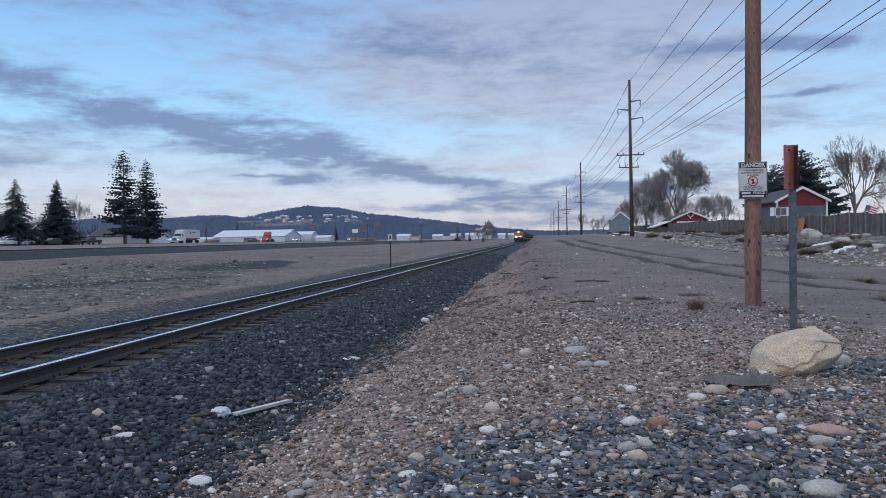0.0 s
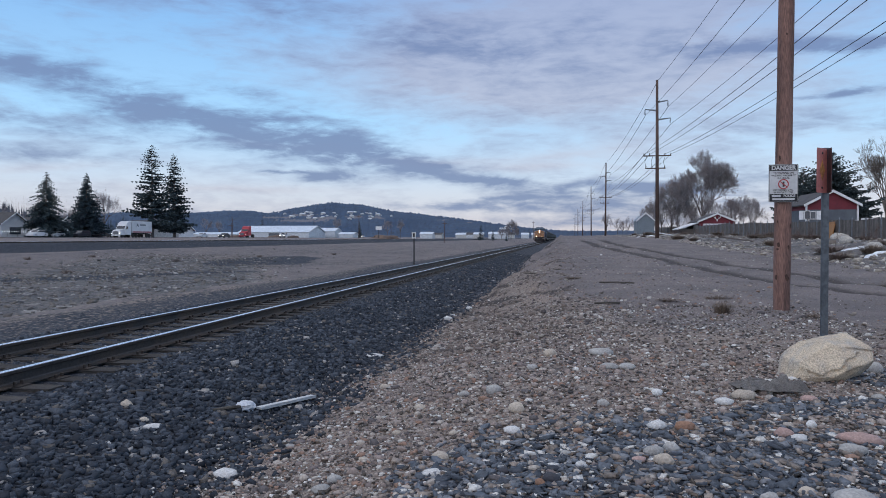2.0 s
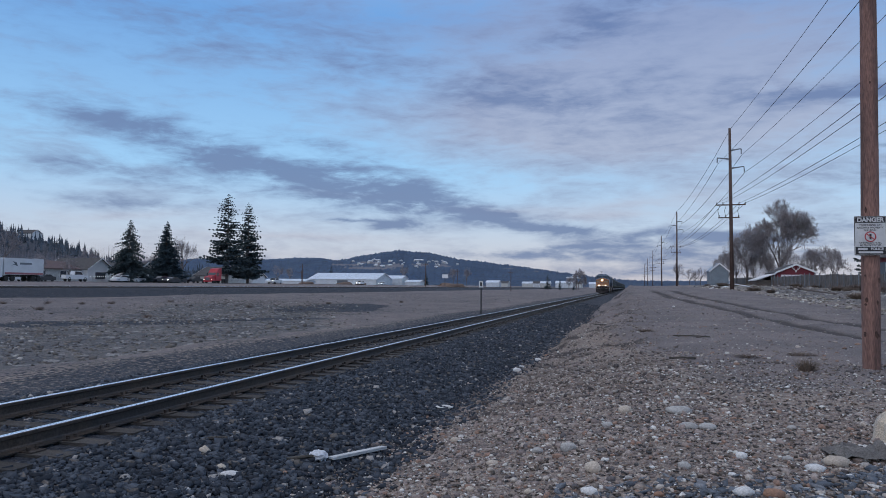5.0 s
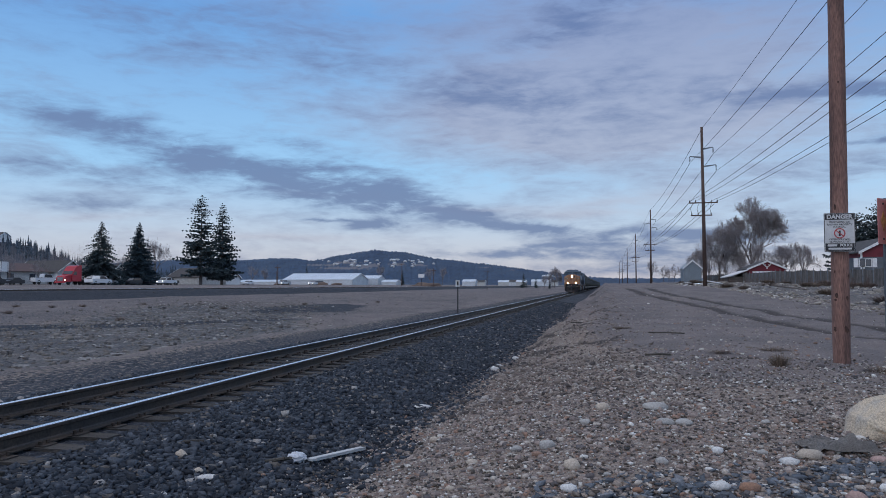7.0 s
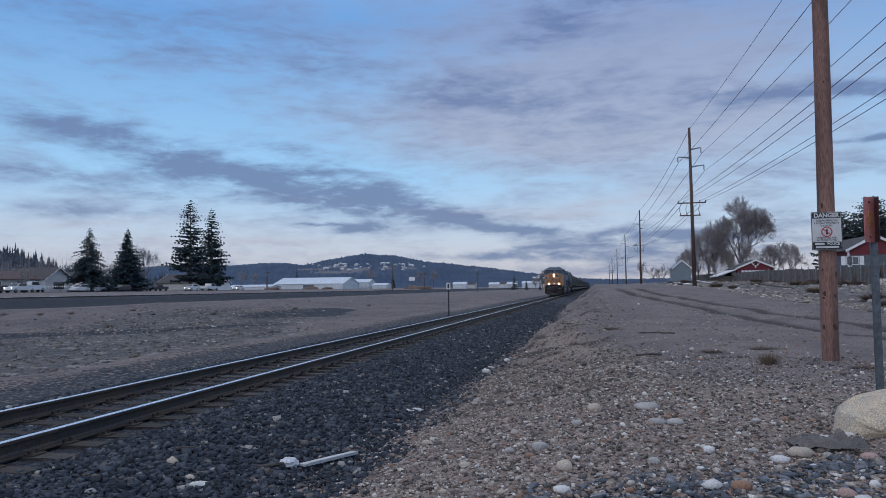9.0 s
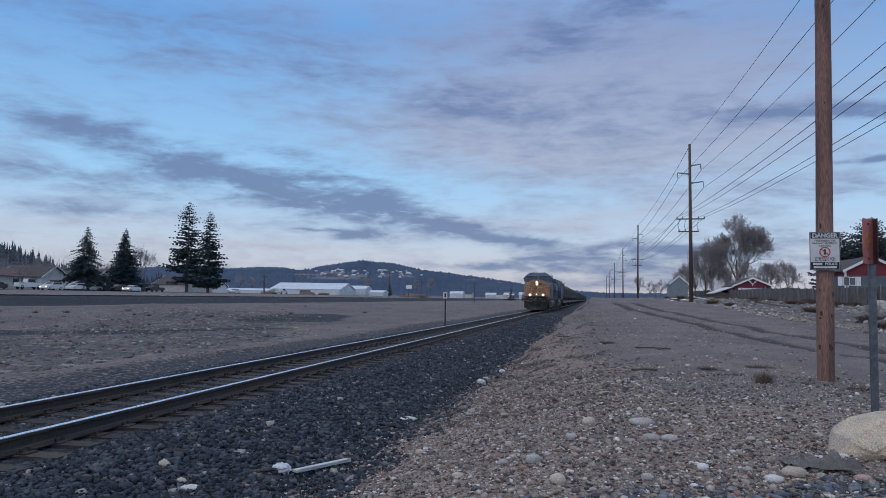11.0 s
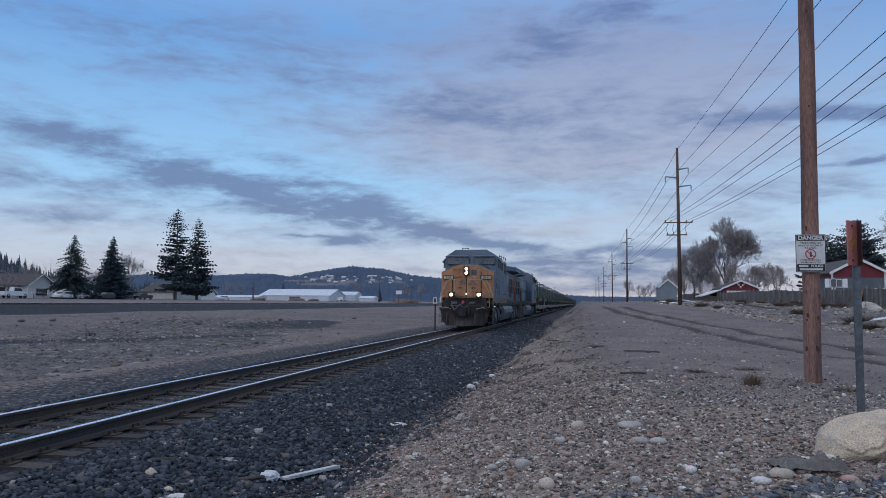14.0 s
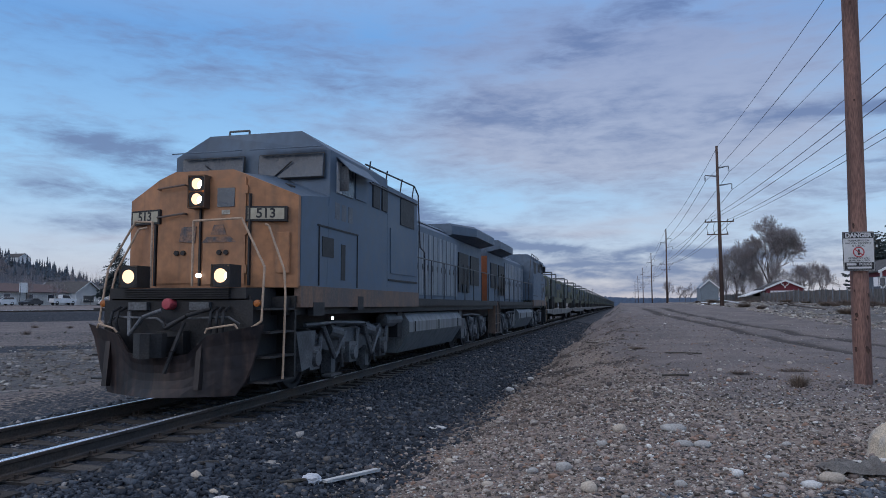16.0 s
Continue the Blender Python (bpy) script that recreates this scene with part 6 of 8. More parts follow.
COBBLES = [
    (-4.24, 6.60, 0.134, 0.70, "tan"), (-3.83, 6.25, 0.095, 0.70, "tan"), (-3.70, 6.19, 0.208, 0.25, "white"), (-3.76, 5.60, 0.066, 0.60, "white"),
    (-2.60, 5.42, 0.224, 0.35, "white"), (-1.49, 4.51, 0.128, 0.50, "grey"), (-1.45, 4.66, 0.106, 0.60, "grey"), (-1.27, 5.76, 0.083, 0.60, "tan"),
    (-2.03, 8.41, 0.135, 0.60, "tan"), (-0.75, 4.81, 0.130, 0.60, "tan"), (-0.73, 4.46, 0.159, 0.30, "white"), (-0.56, 6.66, 0.136, 0.75, "grey"),
    (-0.30, 5.85, 0.137, 0.75, "tan"), (-0.30, 5.27, 0.132, 0.50, "white"), (-0.07, 8.50, 0.172, 0.60, "tan"), (0.50, 8.33, 0.308, 0.30, "grey"),
    (0.53, 7.34, 0.181, 0.40, "grey"), (0.70, 7.34, 0.169, 0.45, "grey"), (0.38, 5.80, 0.098, 0.70, "grey"), (0.84, 6.20, 0.095, 0.80, "white"),
    (0.70, 5.09, 0.132, 0.60, "white"), (0.88, 5.08, 0.139, 0.60, "brown"), (0.64, 4.34, 0.119, 0.70, "tan"), (0.72, 4.59, 0.105, 0.70, "grey"),
    (0.61, 4.52, 0.124, 0.55, "grey"), (0.17, 4.29, 0.073, 0.70, "white"), (-0.00, 4.02, 0.106, 0.70, "dark"), (-0.06, 3.97, 0.062, 0.80, "brown"),
    (0.08, 4.60, 0.071, 0.70, "grey"), (0.50, 4.35, 0.087, 0.50, "pink"), (1.51, 6.16, 0.195, 0.50, "tan"), (1.31, 5.93, 0.152, 0.40, "white"),
    (1.49, 5.02, 0.127, 0.60, "pink"), (1.56, 4.94, 0.110, 0.50, "white"), (1.75, 5.29, 0.071, 0.90, "white"), (1.78, 4.68, 0.159, 0.50, "grey"),
    (1.93, 4.96, 0.263, 0.30, "pink"), (1.49, 3.87, 0.240, 0.35, "grey"), (1.29, 3.94, 0.088, 0.60, "tan"), (1.09, 3.86, 0.098, 0.50, "grey"),
    (3.02, 7.51, 0.155, 0.90, "grey"), (-0.24, 7.60, 0.119, 0.60, "grey"), (-0.85, 6.77, 0.107, 0.60, "grey"), (-1.25, 6.60, 0.116, 0.50, "tan"),
    (-0.03, 5.60, 0.061, 0.60, "grey"), (0.69, 5.58, 0.060, 0.60, "white"), (1.18, 6.22, 0.094, 0.50, "grey"), (2.57, 6.28, 0.111, 0.60, "grey"),
    (2.03, 6.23, 0.139, 0.50, "pink"), (-2.54, 16.54, 0.184, 0.70, "white"), (-2.38, 19.18, 0.182, 0.60, "white"), (-2.91, 11.22, 0.325, 0.15, "white"),
    (1.49, 7.64, 0.093, 0.50, "grey"), (-0.28, 4.29, 0.074, 0.60, "dark"), (0.38, 3.84, 0.082, 0.50, "dark"), (0.76, 4.04, 0.079, 0.50, "dark"),
    (0.17, 5.15, 0.072, 0.60, "brown"), (-0.75, 5.42, 0.069, 0.60, "tan"), (-1.36, 5.05, 0.073, 0.60, "tan"), (-2.33, 6.12, 0.090, 0.50, "grey"),
]

cobbles()


def boulder():
    bm = bmesh.new()
    bmesh.ops.create_icosphere(bm, subdivisions=6, radius=0.5)
    # broken faces: outward direction and distance from the middle
    cuts = [((0, 0, 1), 0.205), ((-0.45, -0.1, 0.9), 0.235), ((0.35, -0.25, 0.9), 0.235), ((-0.25, -0.8, 0.55), 0.25), ((0.4, -0.8, 0.45), 0.27), ((0, -1, -0.15), 0.30),
            ((-0.9, -0.1, 0.45), 0.36), ((0.95, 0.1, 0.3), 0.40), ((0.9, -0.3, -0.45), 0.36), ((-0.5, -0.6, -0.6), 0.30), ((0.2, -0.5, -0.85), 0.19), ((0, 0, -1), 0.17), ((0, 1, 0.3), 0.3), ((-0.7, -0.7, 0.1), 0.36)]
    cuts = [(Vector(n).normalized(), d) for n, d in cuts]
    for v in bm.verts:
        p = v.co.copy()
        p = Vector((p.x * 1.06, p.y * 0.8, p.z * 0.72))
        for n, d in cuts:
            over = p.dot(n) - d
            if over > -0.02:
                p -= n * (over + 0.02) ** 1.0 * 0.86
        q = p.copy()
        p += p.normalized() * (noise.noise(q * 4) * 0.022 + noise.noise(q * 11) * 0.012 + noise.noise(q * 30) * 0.006 + noise.noise(q * 70) * 0.003)
        crack = abs(p.z - 0.015 - 0.10 * p.x - 0.03 * math.sin(p.x * 11) - 0.012 * math.sin(p.x * 37))
        if p.y < 0.05 and crack < 0.013 and -0.30 < p.x < 0.20:
            p.y += 0.03
        crack = abs(p.z - 0.10 + 0.35 * (p.x - 0.2))
        if p.y < 0.1 and crack < 0.009 and 0.1 < p.x < 0.42:
            p.y += 0.02
        v.co = p
    m = mat("pale_boulder_stone", (0.60, 0.50, 0.38), (0.50, 0.41, 0.32), 4.0, 0.85, 0, 0.6, 70, 0.28, streak=(0.36, 0.35, 0.34))
    o = part("boulder", bm, m, smooth=True)
    o.matrix_basis = pose(2.48, 7.08, ground_z(2.48, 7.08) + 0.14, 0, -13, 8) @ Matrix.Diagonal((0.95, 0.9, 1.0, 1))
    tagged(o, "large pale tan boulder resting on gravel by the sign post", "boulder")


boulder()


def cloth():
    bm = bmesh.new()
    nx, ny = 40, 22
    g = []
    for j in range(ny):
        row = []
        for i in range(nx):
            u, v = i / (nx - 1), j / (ny - 1)
            x, y = (u - 0.5) * 0.50, (v - 0.5) * 0.34 + 0.05 * math.sin(u * 5)
            n = noise.noise(Vector((x * 5, y * 8 + x * 4, 2.2)))
            z = 0.015 + 0.11 * abs(n) + 0.05 * abs(noise.noise(Vector((x * 13 + y * 5, y * 9 - x * 6, 4.0)))) + 0.015 * noise.noise(Vector((x * 30, y * 30, 0))) + 0.03 * u ** 2
            e = min(u, 1 - u, v, 1 - v)
            row.append(bm.verts.new((x + 0.03 * noise.noise(Vector((y * 9, 3, x * 3))), y, z * min(1, 0.35 + e * 6))))
        g.append(row)
    for j in range(ny - 1):
        for i in range(nx - 1):
            bm.faces.new((g[j][i], g[j][i + 1], g[j + 1][i + 1], g[j + 1][i]))
    bmesh.ops.solidify(bm, geom=bm.faces[:], thickness=0.006)
    o = part("rag", bm, mat("grey_brown_cloth", (0.33, 0.31, 0.30), (0.24, 0.225, 0.22), 6, 0.9, 0, 0.4, 90, 0.2), smooth=True)
    o.matrix_basis = pose(1.78, 6.50, ground_z(1.78, 6.50) + 0.015, 0, 0, 14)
    tagged(o, "crumpled grey brown cloth lying beside the boulder", "cloth")


cloth()


def litter():
    wood = mat("white_weathered_board", (0.60, 0.60, 0.60), (0.45, 0.45, 0.46), 5, 0.8, 0, 0.3, 40, 0.2, stretch=(4, 0.5, 4))
    bm = bmesh.new()
    box(bm, -0.036, 0.036, -0.46, 0.46, -0.012, 0.012)
    box(bm, 0.03, 0.045, -0.40, 0.46, -0.012, 0.02)
    o = part("board", bm, wood, bevel=0.003)
    x, y = -2.98, 7.70
    o.matrix_basis = pose(x, y, ground_z(x, y) + 0.05, -3, 4, -19)
    tagged(o, "white painted board lying where ballast meets gravel", "board")
    bm = rock_mesh(9.1, 0.20, 0.15, 0.12, 3, 0.28, 1.8)
    o = part("crumpled_bag", bm, mat("pale_plastic", (0.58, 0.60, 0.66), (0.48, 0.5, 0.55), 8, 0.5, 0, 0.3, 50, 0.12))
    o.matrix_basis = pose(-3.24, 7.20, ground_z(-3.24, 7.20) + 0.05, 20, 10, 40)
    tagged(o, "crumpled pale plastic scrap at the end of a board", "plastic scrap")
    dark = mat("dark_wet_wood", (0.05, 0.045, 0.04), (0.08, 0.07, 0.06), 6, 0.8, 0, 0.4, 50)
    for x, y, l, rz, mt, lab in ((-3.35, 7.1, 0.4, -50, dark, "dark broken stick"), (-4.35, 7.0, 0.22, -60, TIE, "grey wood splinter"), (0.9, 13.8, 0.5, -70, dark, "dark stick"),
                                 (1.5, 19.5, 0.9, 80, dark, "dark stick"), (-2.55, 17.4, 0.3, 30, wood, "white splinter"), (-0.9, 26, 0.8, 60, dark, "dark stick")):
        bm = bmesh.new()
        pipe(bm, [(0, -l / 2, 0), (0.02, 0, 0.012), (0, l / 2, 0)], 0.018, 6)
        o = part("stick", bm, mt)
        o.matrix_basis = pose(x, y, ground_z(x, y) + 0.03, 0, 0, rz)
        tagged(o, lab + " lying on the stony ground", "stick", "sticks on the ground")


litter()

DRY = mat("dry_grass", (0.20, 0.155, 0.12), (0.13, 0.10, 0.085), 6, 0.9, 0, 0, 40, 0.3, island=0.35)
SHRUB = mat("dry_shrub", (0.20, 0.155, 0.135), (0.14, 0.11, 0.10), 6, 0.9, 0, 0, 40, 0.3, island=0.35)


def tuft(x, y, w, h, n, seed, material, label):
    r = np.random.RandomState(seed)
    a = r.uniform(0, math.tau, n)
    d = np.sqrt(r.uniform(0, 1, n)) * w * 0.5
    bx, by = d * np.cos(a) * 0.6, d * np.sin(a) * 0.6
    hh = h * r.uniform(0.45, 1.0, n)
    tx, ty = bx + np.cos(a) * d * 0.9 + r.normal(0, w * 0.08, n), by + np.sin(a) * d * 0.9 + r.normal(0, w * 0.08, n)
    t = np.maximum(0.004, 0.007 * w)
    ux, uy = -np.sin(a) * t, np.cos(a) * t
    z = np.zeros(n)
    mx, my, mz = (bx + tx) / 2, (by + ty) / 2, hh * 0.62
    v = np.stack([np.stack([bx - ux, by - uy, z], 1), np.stack([bx + ux, by + uy, z], 1), np.stack([mx + ux * 0.7, my + uy * 0.7, mz], 1), np.stack([mx - ux * 0.7, my - uy * 0.7, mz], 1),
                  np.stack([tx, ty, hh], 1)], 1).reshape(-1, 3)
    i = (np.arange(n) * 5)[:, None]
    f = np.concatenate([i + np.array([[0, 1, 2]]), i + np.array([[0, 2, 3]]), i + np.array([[3, 2, 4]])])
    o = raw_mesh("dry_tuft" if h < 0.5 else "dry_shrub", v, f, material, False, "", label, "shrub")
    o.matrix_basis = pose(x, y, ground_z(x, y) - 0.02)
    tagged(o, group="dry tufts and shrubs")


def tufts():
    for k, (x, y, w, h) in enumerate(((2.72, 12.66, 0.34, 0.26), (3.2, 15.4, 0.6, 0.12), (4.1, 12.4, 0.5, 0.10), (6.8, 14.8, 0.7, 0.16), (2.1, 14.5, 0.4, 0.08), (8.0, 19.0, 0.8, 0.2), (0.4, 21.0, 0.6, 0.1))):
        tuft(x, y, w, h, 260, k, DRY, "dry brown grass tuft growing from gravel")
    r = random.Random(8)
    for k in range(60):
        y = 32 + 115 * r.random() ** 1.3
        x = r.uniform(10, 21) if k % 3 else r.uniform(17, 21.5)
        w = r.uniform(0.6, 1.7)
        tuft(x, y, w, w * r.uniform(0.25, 0.42), 700, 50 + k, SHRUB if k % 2 else DRY, "low dry brown shrub on the rubble bank")
    for k in range(10):
        tuft(r.uniform(-52, -20), r.uniform(30, 90), 0.8, 0.3, 200, 200 + k, SHRUB, "low dry brown shrub on waste ground")


tufts()

# ---- trees ----
BARK = mat("grey_bark", (0.16, 0.137, 0.13), (0.11, 0.095, 0.092), 3, 0.9, 0, 0.4, 25, 0.3)
TWIG = mat("bare_twigs", (0.32, 0.290, 0.30), (0.25, 0.225, 0.235), 3, 0.9, 0, 0, 25, 0.25)
NEEDLE = mat("conifer_needles", (0.050, 0.074, 0.088), (0.068, 0.092, 0.098), 0.8, 0.8, 0, 0, 9, 0.4, island=0.4)
NEEDLE_BLUE = mat("blue_spruce_needles", (0.046, 0.072, 0.094), (0.062, 0.092, 0.108), 0.8, 0.8, 0, 0, 9, 0.4, island=0.4)


def conifer(name, x, y, h, w, label, seed, needles, bare=0.08, gap=0.0, droop=0.25, density=1.0, lean=0.0, z=None, taper=0.8, puff=1.0):
    """A trunk, limbs in whorls and sprays of small needle clumps along each limb."""
    r = random.Random(seed)
    t = thing(name, label, "tree", (x, y, ground_z(x, y) if z is None else z))
    bm = bmesh.new()
    pipe(bm, [(0, 0, -0.3), (lean * 0.3, 0, h * 0.4)], 0.018 * h, 8)
    rod(bm, (lean * 0.3, 0, h * 0.4), (lean, 0, h * 0.98), 0.018 * h * 0.7, 0.02, 8)
    verts, faces = [], []

    def spray(p, d, size):
        u = d.cross(Vector((0, 0, 1))).normalized()
        for k in range(3):
            a = (u * r.uniform(-1, 1) + d * r.uniform(0.1, 1.0) + Vector((0, 0, r.uniform(-0.55, 0.25)))).normalized()
            b = a.orthogonal().normalized()
            b.rotate(Matrix.Rotation(r.uniform(0, 6.28), 3, a))
            q = p + a * size * r.uniform(0.6, 1.25)
            n = len(verts)
            verts.extend([tuple(p + b * size * 0.28), tuple(p - b * size * 0.28), tuple(q)])
            faces.append((n, n + 1, n + 2))

    n_levels = int(52 * density)
    for i in range(n_levels):
        v = (i + r.random()) / n_levels
        zz = h * (bare + (0.985 - bare) * v)
        if gap and r.random() < gap and v < 0.75:
            continue
        reach = w * 0.5 * ((1 - v) ** taper) * r.uniform(0.6, 1.2) + 0.006 * w
        for j in range(5 if v < 0.9 else 3):
            a = r.uniform(0, math.tau)
            ll = reach * r.uniform(0.6, 1.1)
            base = Vector((lean * v, 0, zz))
            d = Vector((math.cos(a), math.sin(a), r.uniform(-0.1, 0.25))).normalized()
            steps_ = max(3, int(ll / (0.045 * h / 1.4)))
            prev = base
            for s in range(1, steps_ + 1):
                f = s / steps_
                p = base + d * ll * f + Vector((0, 0, -droop * ll * f * f + 0.10 * ll * f ** 3))
                if s % 2 == 0 or s == steps_:
                    rod(bm, prev, p, 0.0035 * h * (1.1 - f), 0.003 * h * (1.05 - f), 4, False)
                    prev = p
                for _ in range(6 if h < 13 or density > 1.3 else 5):
                    spray(p + Vector((r.uniform(-1, 1), r.uniform(-1, 1), r.uniform(-0.5, 0.5))) * 0.030 * h * (1.1 - f) * (1.05 - v), d, 0.038 * puff * h * (1.1 - 0.86 * v))
    part("trunk", bm, BARK, t, "dark brown trunk with limbs")
    crown = raw_mesh("crown", verts, faces, needles, False, "")
    crown.parent = t
    return t


def bare_tree(name, x, y, h, w, label, seed, depth=6, dense=1.0, z=None, trunk=0.022, material=None):
    r = random.Random(seed)
    t = thing(name, label, "tree", (x, y, ground_z(x, y) if z is None else z))
    bm = bmesh.new()
    verts, faces = [], []
    top = h * 0.34

    def tube(p, q, r0, r1):
        d = (q - p).normalized()
        u = d.orthogonal().normalized()
        v = d.cross(u)
        n = len(verts)
        for c, rr in ((p, r0), (q, r1)):
            for k in range(3):
                a = k * math.tau / 3
                verts.append(tuple(c + rr * (math.cos(a) * u + math.sin(a) * v)))
        for k in range(3):
            faces.append((n + k, n + (k + 1) % 3, n + 3 + (k + 1) % 3))
            faces.append((n + k, n + 3 + (k + 1) % 3, n + 3 + k))

    def grow(p, d, length, rad, level):
        q = p + d * length
        if level < 2:
            rod(bm, p, q, rad, rad * 0.72, 7, False)
        else:
            tube(p, q, max(rad, 0.0007 * h), max(rad * 0.6, 0.0004 * h))
        if level >= depth:
            return
        kids = 3 + (2 if level == 0 else 0) if r.random() < 0.9 * dense else 2
        for k in range(kids):
            a = r.uniform(0, math.tau)
            spreadv = (r.uniform(0.5, 1.15) if level < 2 else r.uniform(0.35, 0.85)) * (w / h) * 1.1
            side = d.orthogonal().normalized()
            side.rotate(Matrix.Rotation(a, 3, d))
            nd = (d + side * spreadv + Vector((0, 0, 0.16 if level < 2 else 0.14))).normalized()
            grow(p + d * length * (r.uniform(0.72, 1.0) if level < 2 else r.uniform(0.4, 1.0)), nd, length * r.uniform(0.66, 0.86), rad * 0.6, level + 1)

    grow(Vector((0, 0, -0.2)), Vector((r.uniform(-0.05, 0.05), 0, 1)).normalized(), h * 0.19, trunk * h, 0)
    zs = max((v[2] for v in verts), default=h)
    k = h / zs
    bmesh.ops.transform(bm, matrix=Matrix.Diagonal((1, 1, k, 1)), verts=bm.verts)
    part("trunk", bm, material or BARK, t, "grey brown trunk and main limbs")
    crown = raw_mesh("crown", np.array(verts) * np.array([1, 1, k]), faces, material or TWIG, False, "")
    crown.parent = t
    crown["label"] = "leafless crown of fine twigs"
    return t


# ---- beyond the berm: fence, house, barn, trees ----
FENCEWOOD = mat("grey_fence_board", (0.155, 0.138, 0.13), (0.105, 0.095, 0.09), 2.0, 0.9, 0, 0.4, 25, 0.3, island=0.3)
REDWALL = mat("barn_red_siding", (0.16, 0.024, 0.036), (0.125, 0.021, 0.031), 1.5, 0.7, 0, 0.1, 20, 0.15)
GREYWALL = mat("slate_grey_siding", (0.11, 0.125, 0.145), (0.09, 0.10, 0.12), 1.5, 0.7, 0, 0.1, 20, 0.15)
TRIM = mat("white_trim_paint", (0.72, 0.72, 0.73), (0.62, 0.62, 0.64), 3, 0.6, 0, 0.05, 20, 0.08)
SHINGLE = mat("dark_roof_shingle", (0.085, 0.08, 0.082), (0.06, 0.057, 0.06), 2, 0.9, 0, 0.4, 14, 0.3)
ROOFRED = mat("brown_red_shingle", (0.125, 0.085, 0.085), (0.095, 0.068, 0.07), 2, 0.9, 0, 0.4, 14, 0.25)
PANE = glass("window_pane", (0.06, 0.07, 0.09), 0.08)
SNOW = mat("old_snow", (0.80, 0.82, 0.86), (0.66, 0.68, 0.72), 3, 0.7, 0, 0.3, 30, 0.1)
PLY = mat("plywood_sheet", (0.42, 0.21, 0.09), (0.34, 0.17, 0.08), 2, 0.8, 0, 0.1, 20, 0.15)


def fence():
    f = thing("board_fence", "weathered grey board fence along the top of the bank", "fence")
    proto = None
    posts = None
    y = 26.0
    while y < 172:
        z = ground_z(21.9, y)
        top = 1.55 + 0.06 * math.sin(y)
        if proto is None:
            bm = bmesh.new()
            r = random.Random(2)
            for k in range(17):
                box(bm, 0.0, 0.022, k * 0.148, k * 0.148 + 0.14, -0.3, 1.55 + r.uniform(-0.03, 0.03))
            for zz in (0.3, 1.2):
                box(bm, 0.022, 0.06, 0, 2.5, zz, zz + 0.09)
            proto = part("panel", bm, FENCEWOOD, f, "grey weathered boards")
            proto.matrix_basis = pose(21.9, y, z)
            tagged(proto, kind="stuff")
            bm = bmesh.new()
            rod(bm, (0, 0, -0.3), (0, 0, 1.75), 0.045, seg=8)
            posts = part("post", bm, GALV, f, "pale metal post")
            posts.matrix_basis = pose(21.75, y, z)
        else:
            tagged(share("panel", proto, pose(21.9, y, z, 0.4 * math.sin(y * 3), 0, 0), f), kind="stuff")
            share("post", posts, pose(21.75, y, z), f)
        y += 2.52


fence()


def window(parent, x0, x1, z0, z1, y, name="window", shutters=False):
    bm = bmesh.new()
    box(bm, x0, x1, y - 0.08, y + 0.03, z0, z1)
    w = part(name, bm, TRIM, parent, "white framed window", 0.01)
    mid = (x0 + x1) / 2
    for a, b in ((x0 + 0.08, mid - 0.03), (mid + 0.03, x1 - 0.08)):
        bm = bmesh.new()
        box(bm, a, b, y - 0.10, y - 0.07, z0 + 0.09, z1 - 0.09)
        part("pane", bm, PANE, w)
    if shutters:
        for a in (x0 - 0.5, x1 + 0.06):
            bm = bmesh.new()
            box(bm, a, a + 0.44, y - 0.07, y + 0.02, z0 - 0.02, z1 + 0.02)
            part("shutter", bm, TRIM, w, "white shutter", 0.01)


def gable_house(name, label, x0, x1, y0, y1, base, eave, ridge, wall, roof, gable=None, along="y", overhang=0.4, wall_label="", split=None):
    """Walls, gable ends, two thick roof slopes and bargeboards. The ridge runs along y or x."""
    h = thing(name, label, "house" if "shed" not in name and "barn" not in name else "shed", (0, 0, 0))
    bm = bmesh.new()
    box(bm, x0, x1, y0, y1, base - 0.5, split or eave)
    part("wall", bm, wall, h, wall_label)
    if split:
        bm = bmesh.new()
        box(bm, x0 - 0.01, x1 + 0.01, y0 - 0.01, y1 + 0.01, split, eave)
        part("upper_wall", bm, gable or wall, h)
    a0, a1, b0, b1 = (x0, x1, y0, y1) if along == "y" else (y0, y1, x0, x1)
    mid = (a0 + a1) / 2
    bm = bmesh.new()
    ax = "y" if along == "y" else "x"
    prism(bm, [(a0, eave), (mid, ridge - 0.02), (a1, eave)], b0, b1, ax)
    part("gable", bm, gable or wall, h, "gable end wall")
    slope = (ridge - eave) / (mid - a0)
    for s in (-1, 1):
        bm = bmesh.new()
        e = mid + s * ((a1 - a0) / 2 + overhang)
        ze = ridge - slope * ((a1 - a0) / 2 + overhang)
        prism(bm, [(mid, ridge), (e, ze), (e, ze + 0.14), (mid, ridge + 0.16)], b0 - overhang, b1 + overhang, ax)
        part("roof", bm, roof, h, "pitched roof slope")
        bm = bmesh.new()
        prism(bm, [(mid, ridge - 0.12), (e, ze - 0.12), (e, ze + 0.16), (mid, ridge + 0.18)], b0 - overhang - 0.06, b0 - overhang - 0.004, ax)
        part("bargeboard", bm, TRIM, h, "white bargeboard")
        if along == "x":
            bm = bmesh.new()
            prism(bm, [(mid, ridge - 0.12), (e, ze - 0.12), (e, ze + 0.16), (mid, ridge + 0.18)], b1 + overhang + 0.004, b1 + overhang + 0.06, ax)
            part("bargeboard", bm, TRIM, h, "white bargeboard")
    return h


